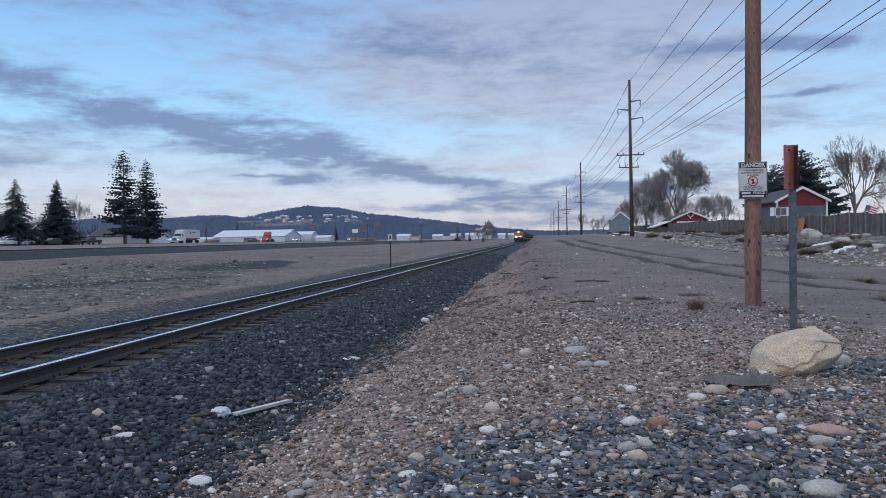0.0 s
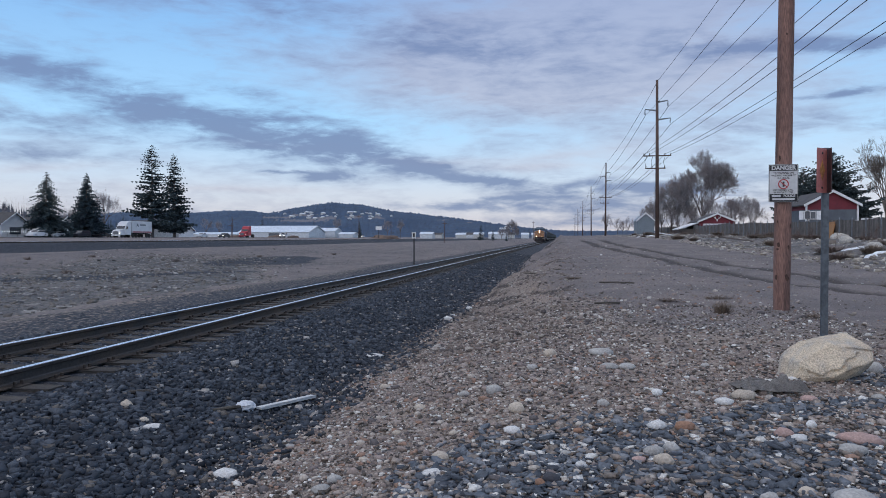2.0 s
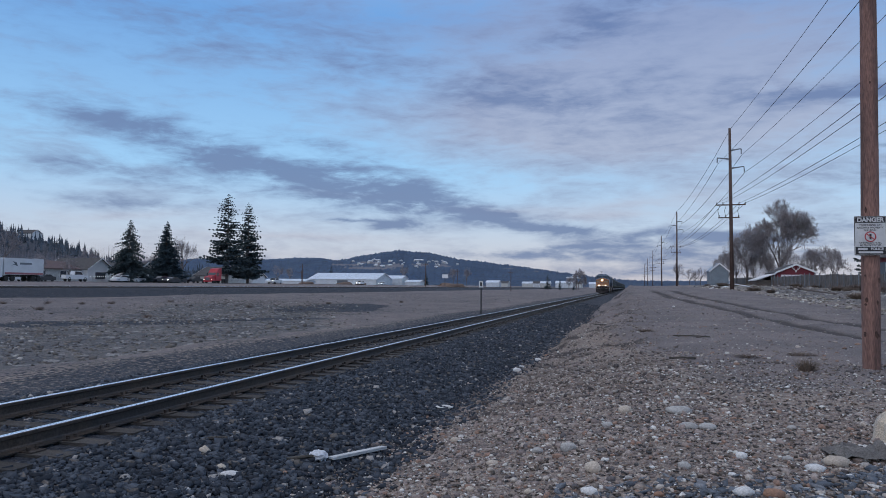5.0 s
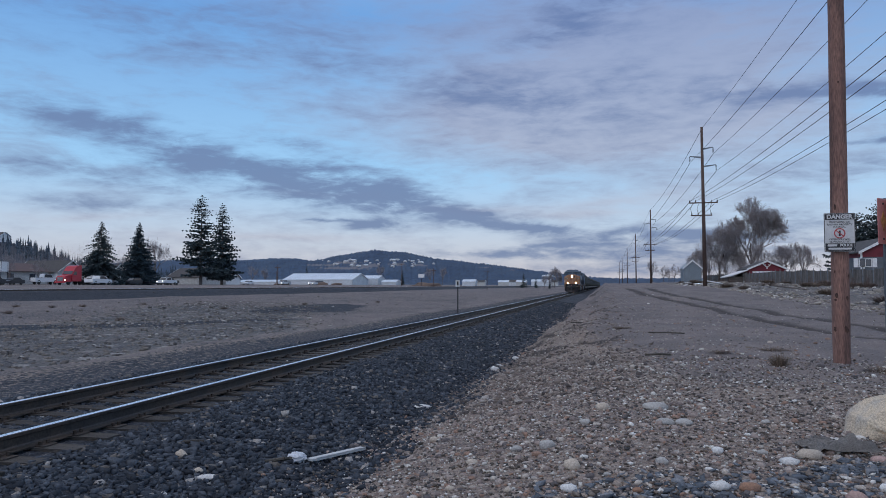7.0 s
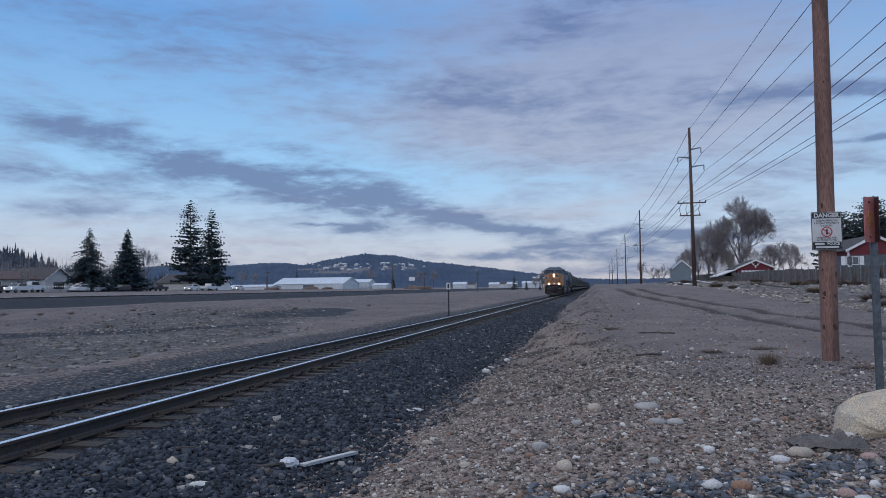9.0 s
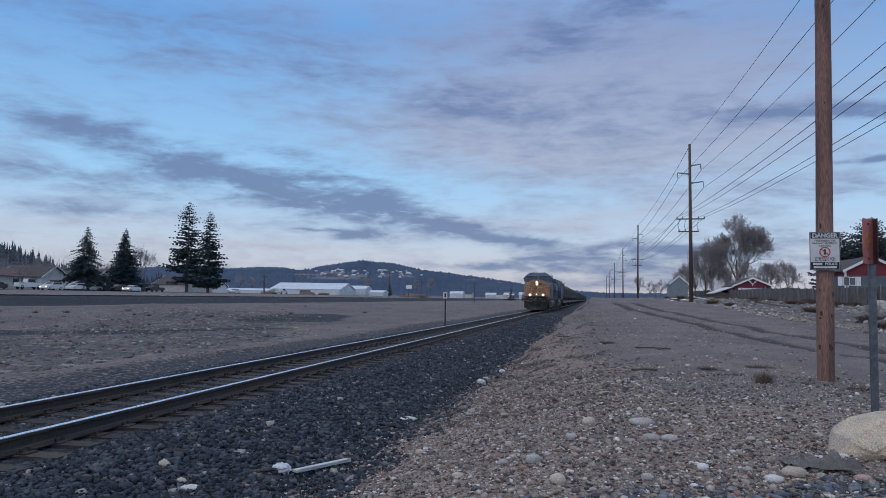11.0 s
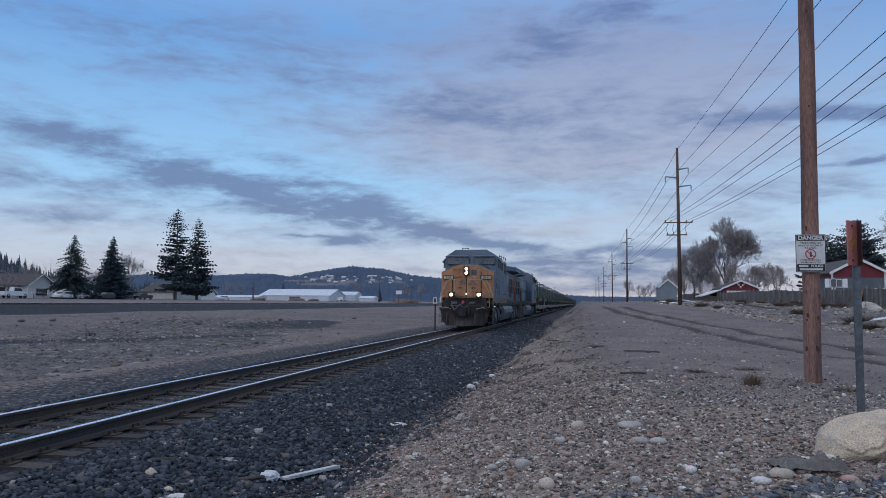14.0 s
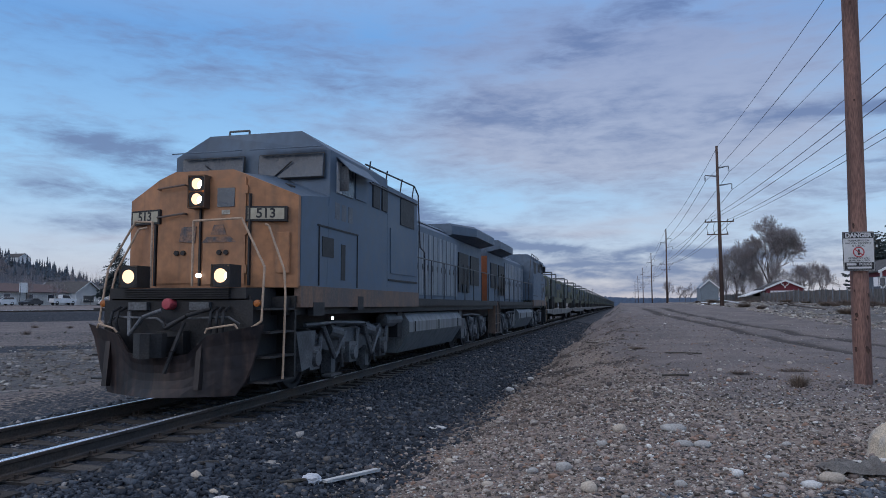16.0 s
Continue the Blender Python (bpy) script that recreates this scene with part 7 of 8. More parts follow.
def right_side():
    h = gable_house("house", "red and slate grey house with white trim behind the fence", 26.75, 32.0, 85, 95, 1.6, 5.1, 6.5, GREYWALL, SHINGLE, REDWALL, "y", 0.35, "slate grey siding", 4.5)
    window(h, 26.5, 27.75, 3.42, 4.35, 84.98, shutters=True)
    window(h, 30.9, 32.0, 2.6, 3.35, 84.98)
    window(h, 26.8, 27.05, 3.1, 4.4, 84.98)
    for x in (26.75, 32.0):
        bm = bmesh.new()
        box(bm, x - 0.09, x + 0.09, 84.9, 85.05, 1.4, 5.1)
        part("corner_trim", bm, TRIM, h, "white corner trim")
    bm = bmesh.new()
    box(bm, 32.3, 36.5, 86, 93, 1.4, 3.4)
    part("side_wing", bm, GREYWALL, h)
    bm = bmesh.new()
    box(bm, 32.6, 36.8, 85.7, 93.2, 3.4, 3.6)
    part("wing_roof", bm, SHINGLE, h)
    bm = bmesh.new()
    box(bm, 32.6, 36.8, 85.62, 85.7, 3.36, 3.56)
    part("fascia", bm, TRIM, h, "white fascia")
    # barn with a low lean-to
    b = gable_house("barn", "small red barn garage with white trim", 22.7, 28.3, 125, 133, 2.0, 4.15, 5.35, REDWALL, SHINGLE, REDWALL, "y", 0.35, "barn red siding")
    bm = bmesh.new()
    box(bm, 23.3, 27.6, 124.9, 125.0, 2.0, 3.75)
    part("garage_door", bm, TRIM, b, "white garage door", 0.01)
    bm = bmesh.new()
    box(bm, 23.5, 27.4, 124.85, 124.9, 2.0, 3.45)
    part("door_panel", bm, REDWALL, b, "red door panel")
    bm = bmesh.new()
    prism(bm, [(22.6, 3.85), (19.4, 2.75), (19.4, 2.9), (22.6, 4.0)], 124.7, 132)
    part("lean_to_roof", bm, TRIM, b, "pale lean-to roof")
    bm = bmesh.new()
    box(bm, 19.8, 22.6, 125.3, 132, 1.7, 2.85)
    part("lean_to_wall", bm, FENCEWOOD, b)
    bm = bmesh.new()
    for s in (-1, 1):
        pipe(bm, [(25.5, 124.9, 4.42), (25.5 + s * 0.3, 124.85, 4.6), (25.5 + s * 0.55, 124.85, 4.85), (25.5 + s * 0.5, 124.85, 5.0)], 0.05)
        pipe(bm, [(25.5 + s * 0.3, 124.85, 4.6), (25.5 + s * 0.25, 124.85, 4.85)], 0.04)
    box(bm, 25.42, 25.58, 124.85, 124.98, 4.15, 4.5)
    part("antlers", bm, TRIM, b, "white antlers on the gable")
    gable_house("garden_shed", "pale blue grey metal shed behind the bank", 14.2, 17.3, 140, 146, 2.0, 4.7, 6.0, mat("pale_metal_siding", (0.20, 0.23, 0.26), (0.17, 0.20, 0.23), 1, 0.5, 0.2, 0.05, 12), mat("pale_metal_roof", (0.28, 0.33, 0.38), (0.24, 0.28, 0.33), 1, 0.45, 0.3, 0.05, 12), None, "y", 0.2)
    # plywood leaning on the fence, a pale boulder, snow
    bm = bmesh.new()
    box(bm, -0.02, 0.02, 0.0, 1.25, 0.0, 1.5)
    box(bm, -0.06, -0.02, 0.2, 0.28, -0.1, 1.3, pose(0, 0, 0, 22, 0, 0))
    o = part("plywood_sheet", bm, PLY)
    o.matrix_basis = pose(21.62, 62.3, ground_z(21.6, 63), 0, 6, 0)
    tagged(o, "orange brown plywood sheet leaning on the fence", "plywood")
    for k, (x, y, w) in enumerate(((20.0, 56.2, 1.3), (17.5, 60, 0.6), (13.5, 34, 0.9), (16.0, 44, 0.8))):
        o = part("bank_boulder", rock_mesh(20 + k, w, w * 0.8, w * 0.7, 3, 0.14), mat("bank_boulder_stone", (0.45, 0.42, 0.38), (0.35, 0.33, 0.31), 3, 0.9, 0, 0.4, 30), smooth=True)
        o.matrix_basis = pose(x, y, ground_z(x, y) + w * 0.15, 0, 0, k * 40)
        tagged(o, "pale boulder lying on the rubble bank", "boulder", "bank boulders")
    for k, (x, y, w, d) in enumerate(((13.6, 36.0, 1.5, 0.9), (14.6, 37.5, 1.1, 0.6), (16.2, 33.0, 2.2, 0.9), (13.0, 32.0, 0.7, 0.4), (11.5, 96, 4.0, 1.2), (13.0, 118, 3.0, 1.0), (12.2, 31.0, 0.5, 0.4))):
        bm = bmesh.new()
        n = 20
        c = bm.verts.new((0, 0, 0.10))
        rim = []
        for i in range(n):
            a = i * math.tau / n
            q = 1 + 0.45 * noise.noise(Vector((math.cos(a) * 1.5, math.sin(a) * 1.5, k * 5.0)))
            px, py = w * 0.5 * q * math.cos(a), d * 0.5 * q * math.sin(a)
            rim.append(bm.verts.new((px, py, ground_z(x + px, y + py) - ground_z(x, y) - 0.02)))
        inner = [bm.verts.new((v.co.x * 0.7, v.co.y * 0.7, v.co.z * 0.7 + 0.10)) for v in rim]
        for i in range(n):
            bm.faces.new((rim[i], rim[(i + 1) % n], inner[(i + 1) % n], inner[i]))
            bm.faces.new((inner[i], inner[(i + 1) % n], c))
        o = part("snow_patch", bm, SNOW, smooth=True)
        o.matrix_basis = pose(x, y, ground_z(x, y) + 0.03)
        tagged(o, "patch of old snow lying on the bank", "snow patch", "snow patches")
    for k, (x, y, l, rz) in enumerate(((12.0, 88, 4.5, 20), (14, 60, 3.0, 70), (13, 104, 5, -30))):
        bm = bmesh.new()
        pipe(bm, [(0, -l / 2, 0.1), (0, l / 2, 0.5)], 0.06)
        o = part("fallen_branch", bm, TRIM if k == 0 else BARK)
        o.matrix_basis = pose(x, y, ground_z(x, y), 0, 0, rz)
        tagged(o, "pale fallen timber lying on the bank", "timber")
    # flag on a pole
    fl = thing("flag", "striped red white and blue flag on a thin pole", "flag", (41.2, 100, 1.8))
    bm = bmesh.new()
    rod(bm, (0, 0, 0), (0, 0, 4.6), 0.035, seg=8)
    part("flagpole", bm, GALV, fl, "thin grey pole")
    for k in range(7):
        bm = bmesh.new()
        box(bm, 0.02, 1.5, -0.012 + 0.004 * (k % 2), 0.012, 3.35 - k * 0.15, 3.49 - k * 0.15, pose(0, 0, 0, 0, 22, 0))
        part("stripe", bm, SIGNRED if k % 2 == 0 else TRIM, fl)
    bm = bmesh.new()
    box(bm, 0.02, 0.62, -0.02, 0.02, 2.93, 3.5, pose(0, 0, 0, 0, 22, 0))
    part("canton", bm, BLUE, fl, "dark blue canton")
    bare_tree("bare_tree", 28.2, 152, 17.5, 15.0, "large leafless tree with a broad rounded crown", 5, 9, 1.0, 2.0, 0.015)
    bare_tree("bare_tree", 21.6, 148, 12.0, 12.5, "spreading leafless tree behind the barn", 6, 8, 1.0, 2.0, 0.014)
    bare_tree("bare_tree", 26.8, 155, 11.5, 12.0, "leafless tree filling the gap behind the barn", 16, 8, 1.1, 2.0, 0.014)
    bare_tree("bare_tree", 36.0, 160, 8.5, 8.5, "low leafless tree behind the barn", 7, 8, 1.0, 2.0, 0.016)
    bare_tree("bare_tree", 18.0, 150, 7.0, 8.0, "low leafless scrubby tree", 17, 8, 1.0, 2.0, 0.014)
    conifer("pine_tree", 41.5, 120, 12.8, 12.5, "dense dark green pine behind the house", 8, NEEDLE, 0.08, 0.0, 0.05, 2.1, taper=0.5, puff=1.25)
    conifer("pine_tree", 38.5, 124, 11.0, 9.0, "dense dark green pine close beside another", 18, NEEDLE, 0.08, 0.0, 0.05, 1.8, taper=0.5, puff=1.25)
    bare_tree("bare_tree", 48.5, 118, 15.2, 13.0, "tall leafless tree with pale branches", 9, 8, 0.9, 1.8, 0.018, mat("pale_bark", (0.22, 0.19, 0.175), (0.16, 0.14, 0.13), 3, 0.9, 0, 0.2, 20))
    bare_tree("bare_tree", 56.0, 122, 13.0, 11.0, "leafless tree with pale branches", 10, 8, 0.9, 1.8, 0.018, MATS["pale_bark"])
    for k in range(13):
        bare_tree("bare_shrub", 16.0 + 1.7 * k + (k % 3) * 0.4, 142 + (k * 5) % 11, 5.2 + (k * 7 % 5) * 0.7, 6.0, "dense leafless scrub behind the barn", 130 + k, 7, 1.1, 2.0, 0.012)
    brush = mat("dry_brush_twigs", (0.16, 0.115, 0.10), (0.115, 0.085, 0.08), 3, 0.9, 0, 0, 25, 0.25)
    r = random.Random(14)
    for k in range(22):
        bare_tree("brush", r.uniform(17.5, 21.0), 44 + 4.0 * k + r.uniform(-1, 1), r.uniform(0.7, 1.3), r.uniform(1.6, 2.6), "low dry brown brush at the foot of the fence", 230 + k, 5, 1.2, None, 0.012, brush)
    r = random.Random(4)
    for k in range(11):
        x, y = r.uniform(13, 34), r.uniform(190, 300)
        bare_tree("bare_shrub", x, y, r.uniform(4, 8), r.uniform(5, 8), "leafless scrub along the railway", 30 + k, 6, 1.0, 2.0, 0.014)
    bare_tree("bare_tree", -22.6, 330, 9.8, 11.5, "broad dark leafless tree far along the line", 61, 8, 1.2, 0.6, 0.02)
    bare_tree("bare_tree", -27.5, 336, 6.5, 8.0, "low dark leafless tree far along the line", 62, 7, 1.2, 0.6, 0.02)


right_side()

# ---- beyond the waste ground: highway, houses, conifers, vehicles ----
ASPHALT = mat("worn_asphalt", (0.13, 0.13, 0.135), (0.10, 0.10, 0.105), 0.6, 0.9, 0, 0.2, 18, 0.2)
bm = bmesh.new()
box(bm, -110, -94, -900, 1500, 1.2, 1.455)
tagged(part("highway", bm, ASPHALT), "worn grey highway parallel to the railway", "road", kind="structure")
for x in (-102.1, -101.8, -109.4, -94.6):
    bm = bmesh.new()
    box(bm, x - 0.06, x + 0.06, -300, 600, 1.45, 1.46)
    tagged(part("lane_line", bm, mat("road_paint", (0.5, 0.5, 0.48), scale=2)), "painted lane line on the highway", "lane line", kind="structure")
CREAM = mat("cream_siding", (0.48, 0.48, 0.47), (0.40, 0.40, 0.40), 1.2, 0.75, 0, 0.1, 14)
WARE = mat("white_metal_siding", (0.55, 0.58, 0.62), (0.47, 0.50, 0.55), 0.5, 0.5, 0.1, 0.05, 9)
WAREROOF = mat("bluish_white_metal_roof", (0.62, 0.67, 0.74), (0.55, 0.60, 0.67), 0.5, 0.45, 0.2, 0.05, 9)


def side_window(h, x, y0, y1, z0, z1, name="window"):
    bm = bmesh.new()
    box(bm, x - 0.02, x + 0.06, y0, y1, z0, z1)
    w = part(name, bm, TRIM, h, "white framed window")
    bm = bmesh.new()
    box(bm, x + 0.055, x + 0.08, y0 + 0.1, y1 - 0.1, z0 + 0.1, z1 - 0.1)
    part("pane", bm, PANE, w)


FAR = 1.2


def far_house(name, label, x0, x1, y0, y1, base, eave, ridge, *rest):
    """A house of the far side, its plan given at 1/1.2 of its size and distance."""
    up = [1.45 + (v - 1.45) * FAR for v in (base, eave, ridge)]
    return gable_house(name, label, x0 * FAR, x1 * FAR, y0 * FAR, y1 * FAR, *up, *rest)


def far_window(h, x, y0, y1, z0, z1):
    side_window(h, x * FAR, y0 * FAR, y1 * FAR, 1.45 + (z0 - 1.45) * FAR, 1.45 + (z1 - 1.45) * FAR)


def left_side():
    # long low house, its white gabled front wing, further houses
    h = far_house("house", "long low house with a brown red roof beside the highway", -112, -104, 94, 117.6, 1.6, 4.0, 5.4, CREAM, ROOFRED, CREAM, "y", 0.5)
    for y in (98, 103, 108, 113):
        far_window(h, -104, y, y + 1.6, 2.2, 3.6)
    h = far_house("house", "small white gabled house by the highway", -112, -102.5, 118.4, 125.4, 1.6, 4.1, 6.15, TRIM, SHINGLE, TRIM, "x", 0.5)
    far_window(h, -102.5, 120.4, 123.4, 2.0, 3.5)
    h = far_house("house", "white house with a steep grey roof half hidden by spruces", -116, -106, 137.2, 144.6, 1.6, 3.9, 5.9, TRIM, SHINGLE, CREAM, "x", 0.4)
    far_window(h, -106, 141.5, 143, 2.2, 3.5)
    h = far_house("house", "low tan house behind the tall conifers", -113, -104, 170, 182, 1.6, 3.6, 5.9, CREAM, SHINGLE, CREAM, "x", 0.5)
    h = far_house("house", "white gabled house behind the tall conifers", -113, -104, 184, 192, 1.6, 3.5, 5.5, TRIM, SHINGLE, TRIM, "x", 0.5)
    h = far_house("house", "pale house near the highway", -122, -112, 88, 100, 1.6, 4.2, 6.0, CREAM, SHINGLE, CREAM, "y", 0.5)
    s = gable_house("warehouse", "long low white metal warehouse with a bluish roof", -141, -108.5, 300, 322, 1.6, 3.9, 6.7, WARE, WAREROOF, WARE, "x", 0.3)
    bm = bmesh.new()
    box(bm, -127, -122, 299.9, 300, 1.5, 3.4)
    part("door", bm, GREYWALL, s, "grey sliding door")
    gable_house("storage_shed", "white metal storage shed by the warehouse", -113.5, -105, 326, 336, 1.6, 4.6, 6.0, WARE, WAREROOF, WARE, "x", 0.2)
    gable_house("storage_shed", "low white storage shed by the warehouse", -102, -95, 322, 330, 1.6, 3.0, 3.9, WARE, WAREROOF, WARE, "x", 0.2)
    gable_house("storage_shed", "long pale roofed shed past the conifers", -140, -122, 257, 266, 1.6, 2.7, 3.4, WARE, WAREROOF, WARE, "x", 0.2)
    r = random.Random(12)
    for k in range(9):
        x, y = -90 + k * 9 + r.uniform(-3, 3), r.uniform(420, 520)
        w = r.uniform(5, 12)
        gable_house("storage_shed", "low pale building far along the highway", x, x + w, y, y + 8, 1.4, 3.6, 4.8, WARE if k % 2 else CREAM, WAREROOF if k % 3 else SHINGLE, None, "x", 0.2)
    bm = rock_mesh(31, 13, 7, 3.2, 4, 0.2)
    o = part("earth_mound", bm, mat("bare_earth", (0.17, 0.12, 0.095), (0.12, 0.09, 0.08), 0.4, 0.95, 0, 0.3, 5), smooth=True)
    o.matrix_basis = pose(-80, 322, 1.2)
    tagged(o, "long low mound of brown earth", "mound")
    for k, (x, y, w) in enumerate(((-121, 294, 7), (-113, 293, 5), (-118, 250, 6))):
        o = part("earth_mound", rock_mesh(40 + k, w, w * 0.6, w * 0.26, 3, 0.15), MATS["bare_earth"], smooth=True)
        o.matrix_basis = pose(x, y, 1.7)
        tagged(o, "small heap of brown earth by the warehouse", "mound")
    # billboard and small roadside poles
    b = thing("billboard", "small white billboard on a dark pole", "billboard", (-77.2, 300, 1.4))
    bm = bmesh.new()
    rod(bm, (0, 0, -0.2), (0, 0, 4.2), 0.12, seg=8)
    part("pole", bm, BLACK, b)
    bm = bmesh.new()
    box(bm, -1.3, 1.3, -0.15, 0.15, 3.3, 4.9)
    part("panel", bm, TRIM, b, "white panel", 0.03)
    first = None
    for k, (x, y, z, hh) in enumerate(((-120.4, 250, 1.8, 5.0), (-71.6, 250, 1.2, 8.6), (-59.8, 250, 0.5, 7.0), (-40.5, 250, 0.0, 7.2), (-96, 200, 1.5, 6.0), (-30, 420, 0.3, 11), (-18, 480, 0.3, 12))):
        p = thing("roadside_pole", "thin dark utility pole beside the highway", "utility pole", (x, y, z), group="roadside poles")
        bm = bmesh.new()
        rod(bm, (0, 0, -0.3), (0, 0, hh), 0.13, 0.09, 8)
        part("shaft", bm, POLE_FAR, p)
        bm = bmesh.new()
        box(bm, -0.9, 0.9, -0.08, 0.08, hh - 0.9, hh - 0.74)
        part("cross_arm", bm, POLE_FAR, p)
    # sign board on posts near the hill
    b = thing("roadside_sign", "pale roadside sign board on two posts", "sign", (-117, 120, 1.5))
    for yy in (0.0, 1.6):
        bm = bmesh.new()
        rod(bm, (0, yy, 0), (0, yy, 4.6), 0.07, seg=6)
        part("post", bm, BLACK, b)
    bm = bmesh.new()
    box(bm, -0.05, 0.05, -0.2, 1.8, 2.6, 4.6)
    part("panel", bm, TRIM, b, "pale panel", 0.02)
    # string of white lamps on a low fence
    st = thing("light_string", "string of small lit white bulbs along a yard fence", "string lights", (-120.5, 0, 0))
    bm = bmesh.new()
    pipe(bm, [(0, 138.0, 2.85), (0, 143, 2.8), (0, 149, 2.85), (0, 156, 2.8)], 0.012, 5)
    part("cable", bm, BLACK, st)
    bulb = None
    for k in range(26):
        m = pose(0, 138.2 + k * 0.7, 2.78)
        if bulb is None:
            bm = bmesh.new()
            bmesh.ops.create_icosphere(bm, subdivisions=1, radius=0.06)
            bulb = part("bulb", bm, mat("white_bulb", (0.9, 0.9, 0.9), scale=3, glow=(0.9, 0.95, 1.0), power=2.2), st, "lit white bulb")
            bulb.matrix_basis = m
        else:
            share("bulb", bulb, m, st)
    for k in range(7):
        bm = bmesh.new()
        rod(bm, (0, 138 + k * 3.0, 1.3), (0, 138 + k * 3.0, 2.9), 0.04, seg=6)
        part("post", bm, FENCEWOOD, st)
    conifer("spruce_tree", -115.8, 147.1, 15.1, 12.0, "drooping dark spruce with a bent top", 21, NEEDLE, 0.05, 0.08, 0.42, 1.6, 0.35, taper=0.75)
    conifer("spruce_tree", -115.8, 161.5, 16.1, 10.0, "dense blue green spruce", 22, NEEDLE_BLUE, 0.02, 0.0, 0.22, 1.6, taper=0.8, puff=1.1)
    conifer("spruce_tree", -117.0, 162.7, 14.9, 8.5, "dense blue green spruce close beside another", 25, NEEDLE_BLUE, 0.02, 0.0, 0.22, 1.4, taper=0.8, puff=1.1)
    conifer("fir_tree", -114.6, 188.4, 26.6, 15.0, "tall sparse dark fir", 23, NEEDLE, 0.10, 0.25, 0.1, 1.5, taper=0.6, puff=0.85)
    conifer("fir_tree", -114.6, 200.2, 25.4, 11.0, "tall slender dark fir", 24, NEEDLE, 0.06, 0.12, 0.15, 1.5, taper=0.6, puff=0.85)
    bare_tree("bare_tree", -117.6, 171.0, 13.2, 10.8, "leafless tree beside the spruces", 26, 7, 1.0, 1.5, 0.014)
    r = random.Random(15)
    for k, (x, y, hh) in enumerate(((-122, 112, 11), (-126, 121, 12), (-118, 104, 10), (-101.5, 106, 5.5), (-101, 112, 5), (-120, 160, 8), (-118, 168, 7.5), (-122, 205, 8), (-118, 226, 7), (-120, 240, 7), (-130, 150, 9), (-112, 350, 9), (-88, 360, 8), (-84, 372, 9))):
        bare_tree("bare_tree", x * FAR if y < 245 else x, y * FAR if y < 245 else y, hh * FAR, hh, "grey leafless yard tree", 70 + k, 6, 1.0, 1.5, 0.015)
    for k, (x, y, hh) in enumerate(((-143, 330, 9.5), (-100, 350, 8), (-42, 380, 9), (-36, 384, 6), (-30, 400, 5))):
        conifer("far_conifer", x, y, hh, hh * 0.42, "small dark conifer far beyond the highway", 90 + k, NEEDLE, 0.05, 0.0, 0.2, 0.6)


left_side()

# ---- vehicles ----
CARGLASS = glass("car_glass", (0.03, 0.035, 0.045), 0.06)
WHITECAR = mat("white_car_paint", (0.62, 0.63, 0.66), (0.58, 0.59, 0.62), 1, 0.35, 0, 0, 15, 0.04)
DARKCAR = mat("dark_car_paint", (0.03, 0.032, 0.04), (0.035, 0.036, 0.045), 1, 0.35, 0, 0, 15, 0.04)
REDTRUCK = mat("red_truck_paint", (0.42, 0.03, 0.05), (0.36, 0.028, 0.045), 1, 0.4, 0, 0, 15, 0.05)
TRAILER = mat("white_trailer_skin", (0.60, 0.61, 0.64), (0.53, 0.54, 0.57), 0.7, 0.5, 0, 0.03, 15, 0.05)
CARLAMP = mat("car_headlamp", (0.9, 0.9, 0.85), scale=3, glow=(1.0, 0.93, 0.78), power=9.0)


def wheels(parent, key, r, w, places):
    for x, y in places:
        if key not in WHEEL:
            bm = bmesh.new()
            lathe(bm, [(0.0, -w / 2 + 0.03), (r * 0.6, -w / 2 + 0.02), (r * 0.9, -w / 2), (r, -w / 2 + 0.04), (r, w / 2 - 0.04), (r * 0.9, w / 2), (r * 0.6, w / 2 - 0.02), (0.0, w / 2 - 0.03)], 16)
            WHEEL[key] = part("wheel", bm, TYRE, parent, "black wheel")
            WHEEL[key].matrix_basis = pose(x, y, r)
        else:
            share("wheel", WHEEL[key], pose(x, y, r), parent)


def lamps(parent, y, z, half, size=0.09):
    for s in (-1, 1):
        bm = bmesh.new()
        box(bm, s * half - size, s * half + size, y - 0.03, y + 0.02, z - size * 0.7, z + size * 0.7)
        part("headlight", bm, CARLAMP, parent, "lit headlight")


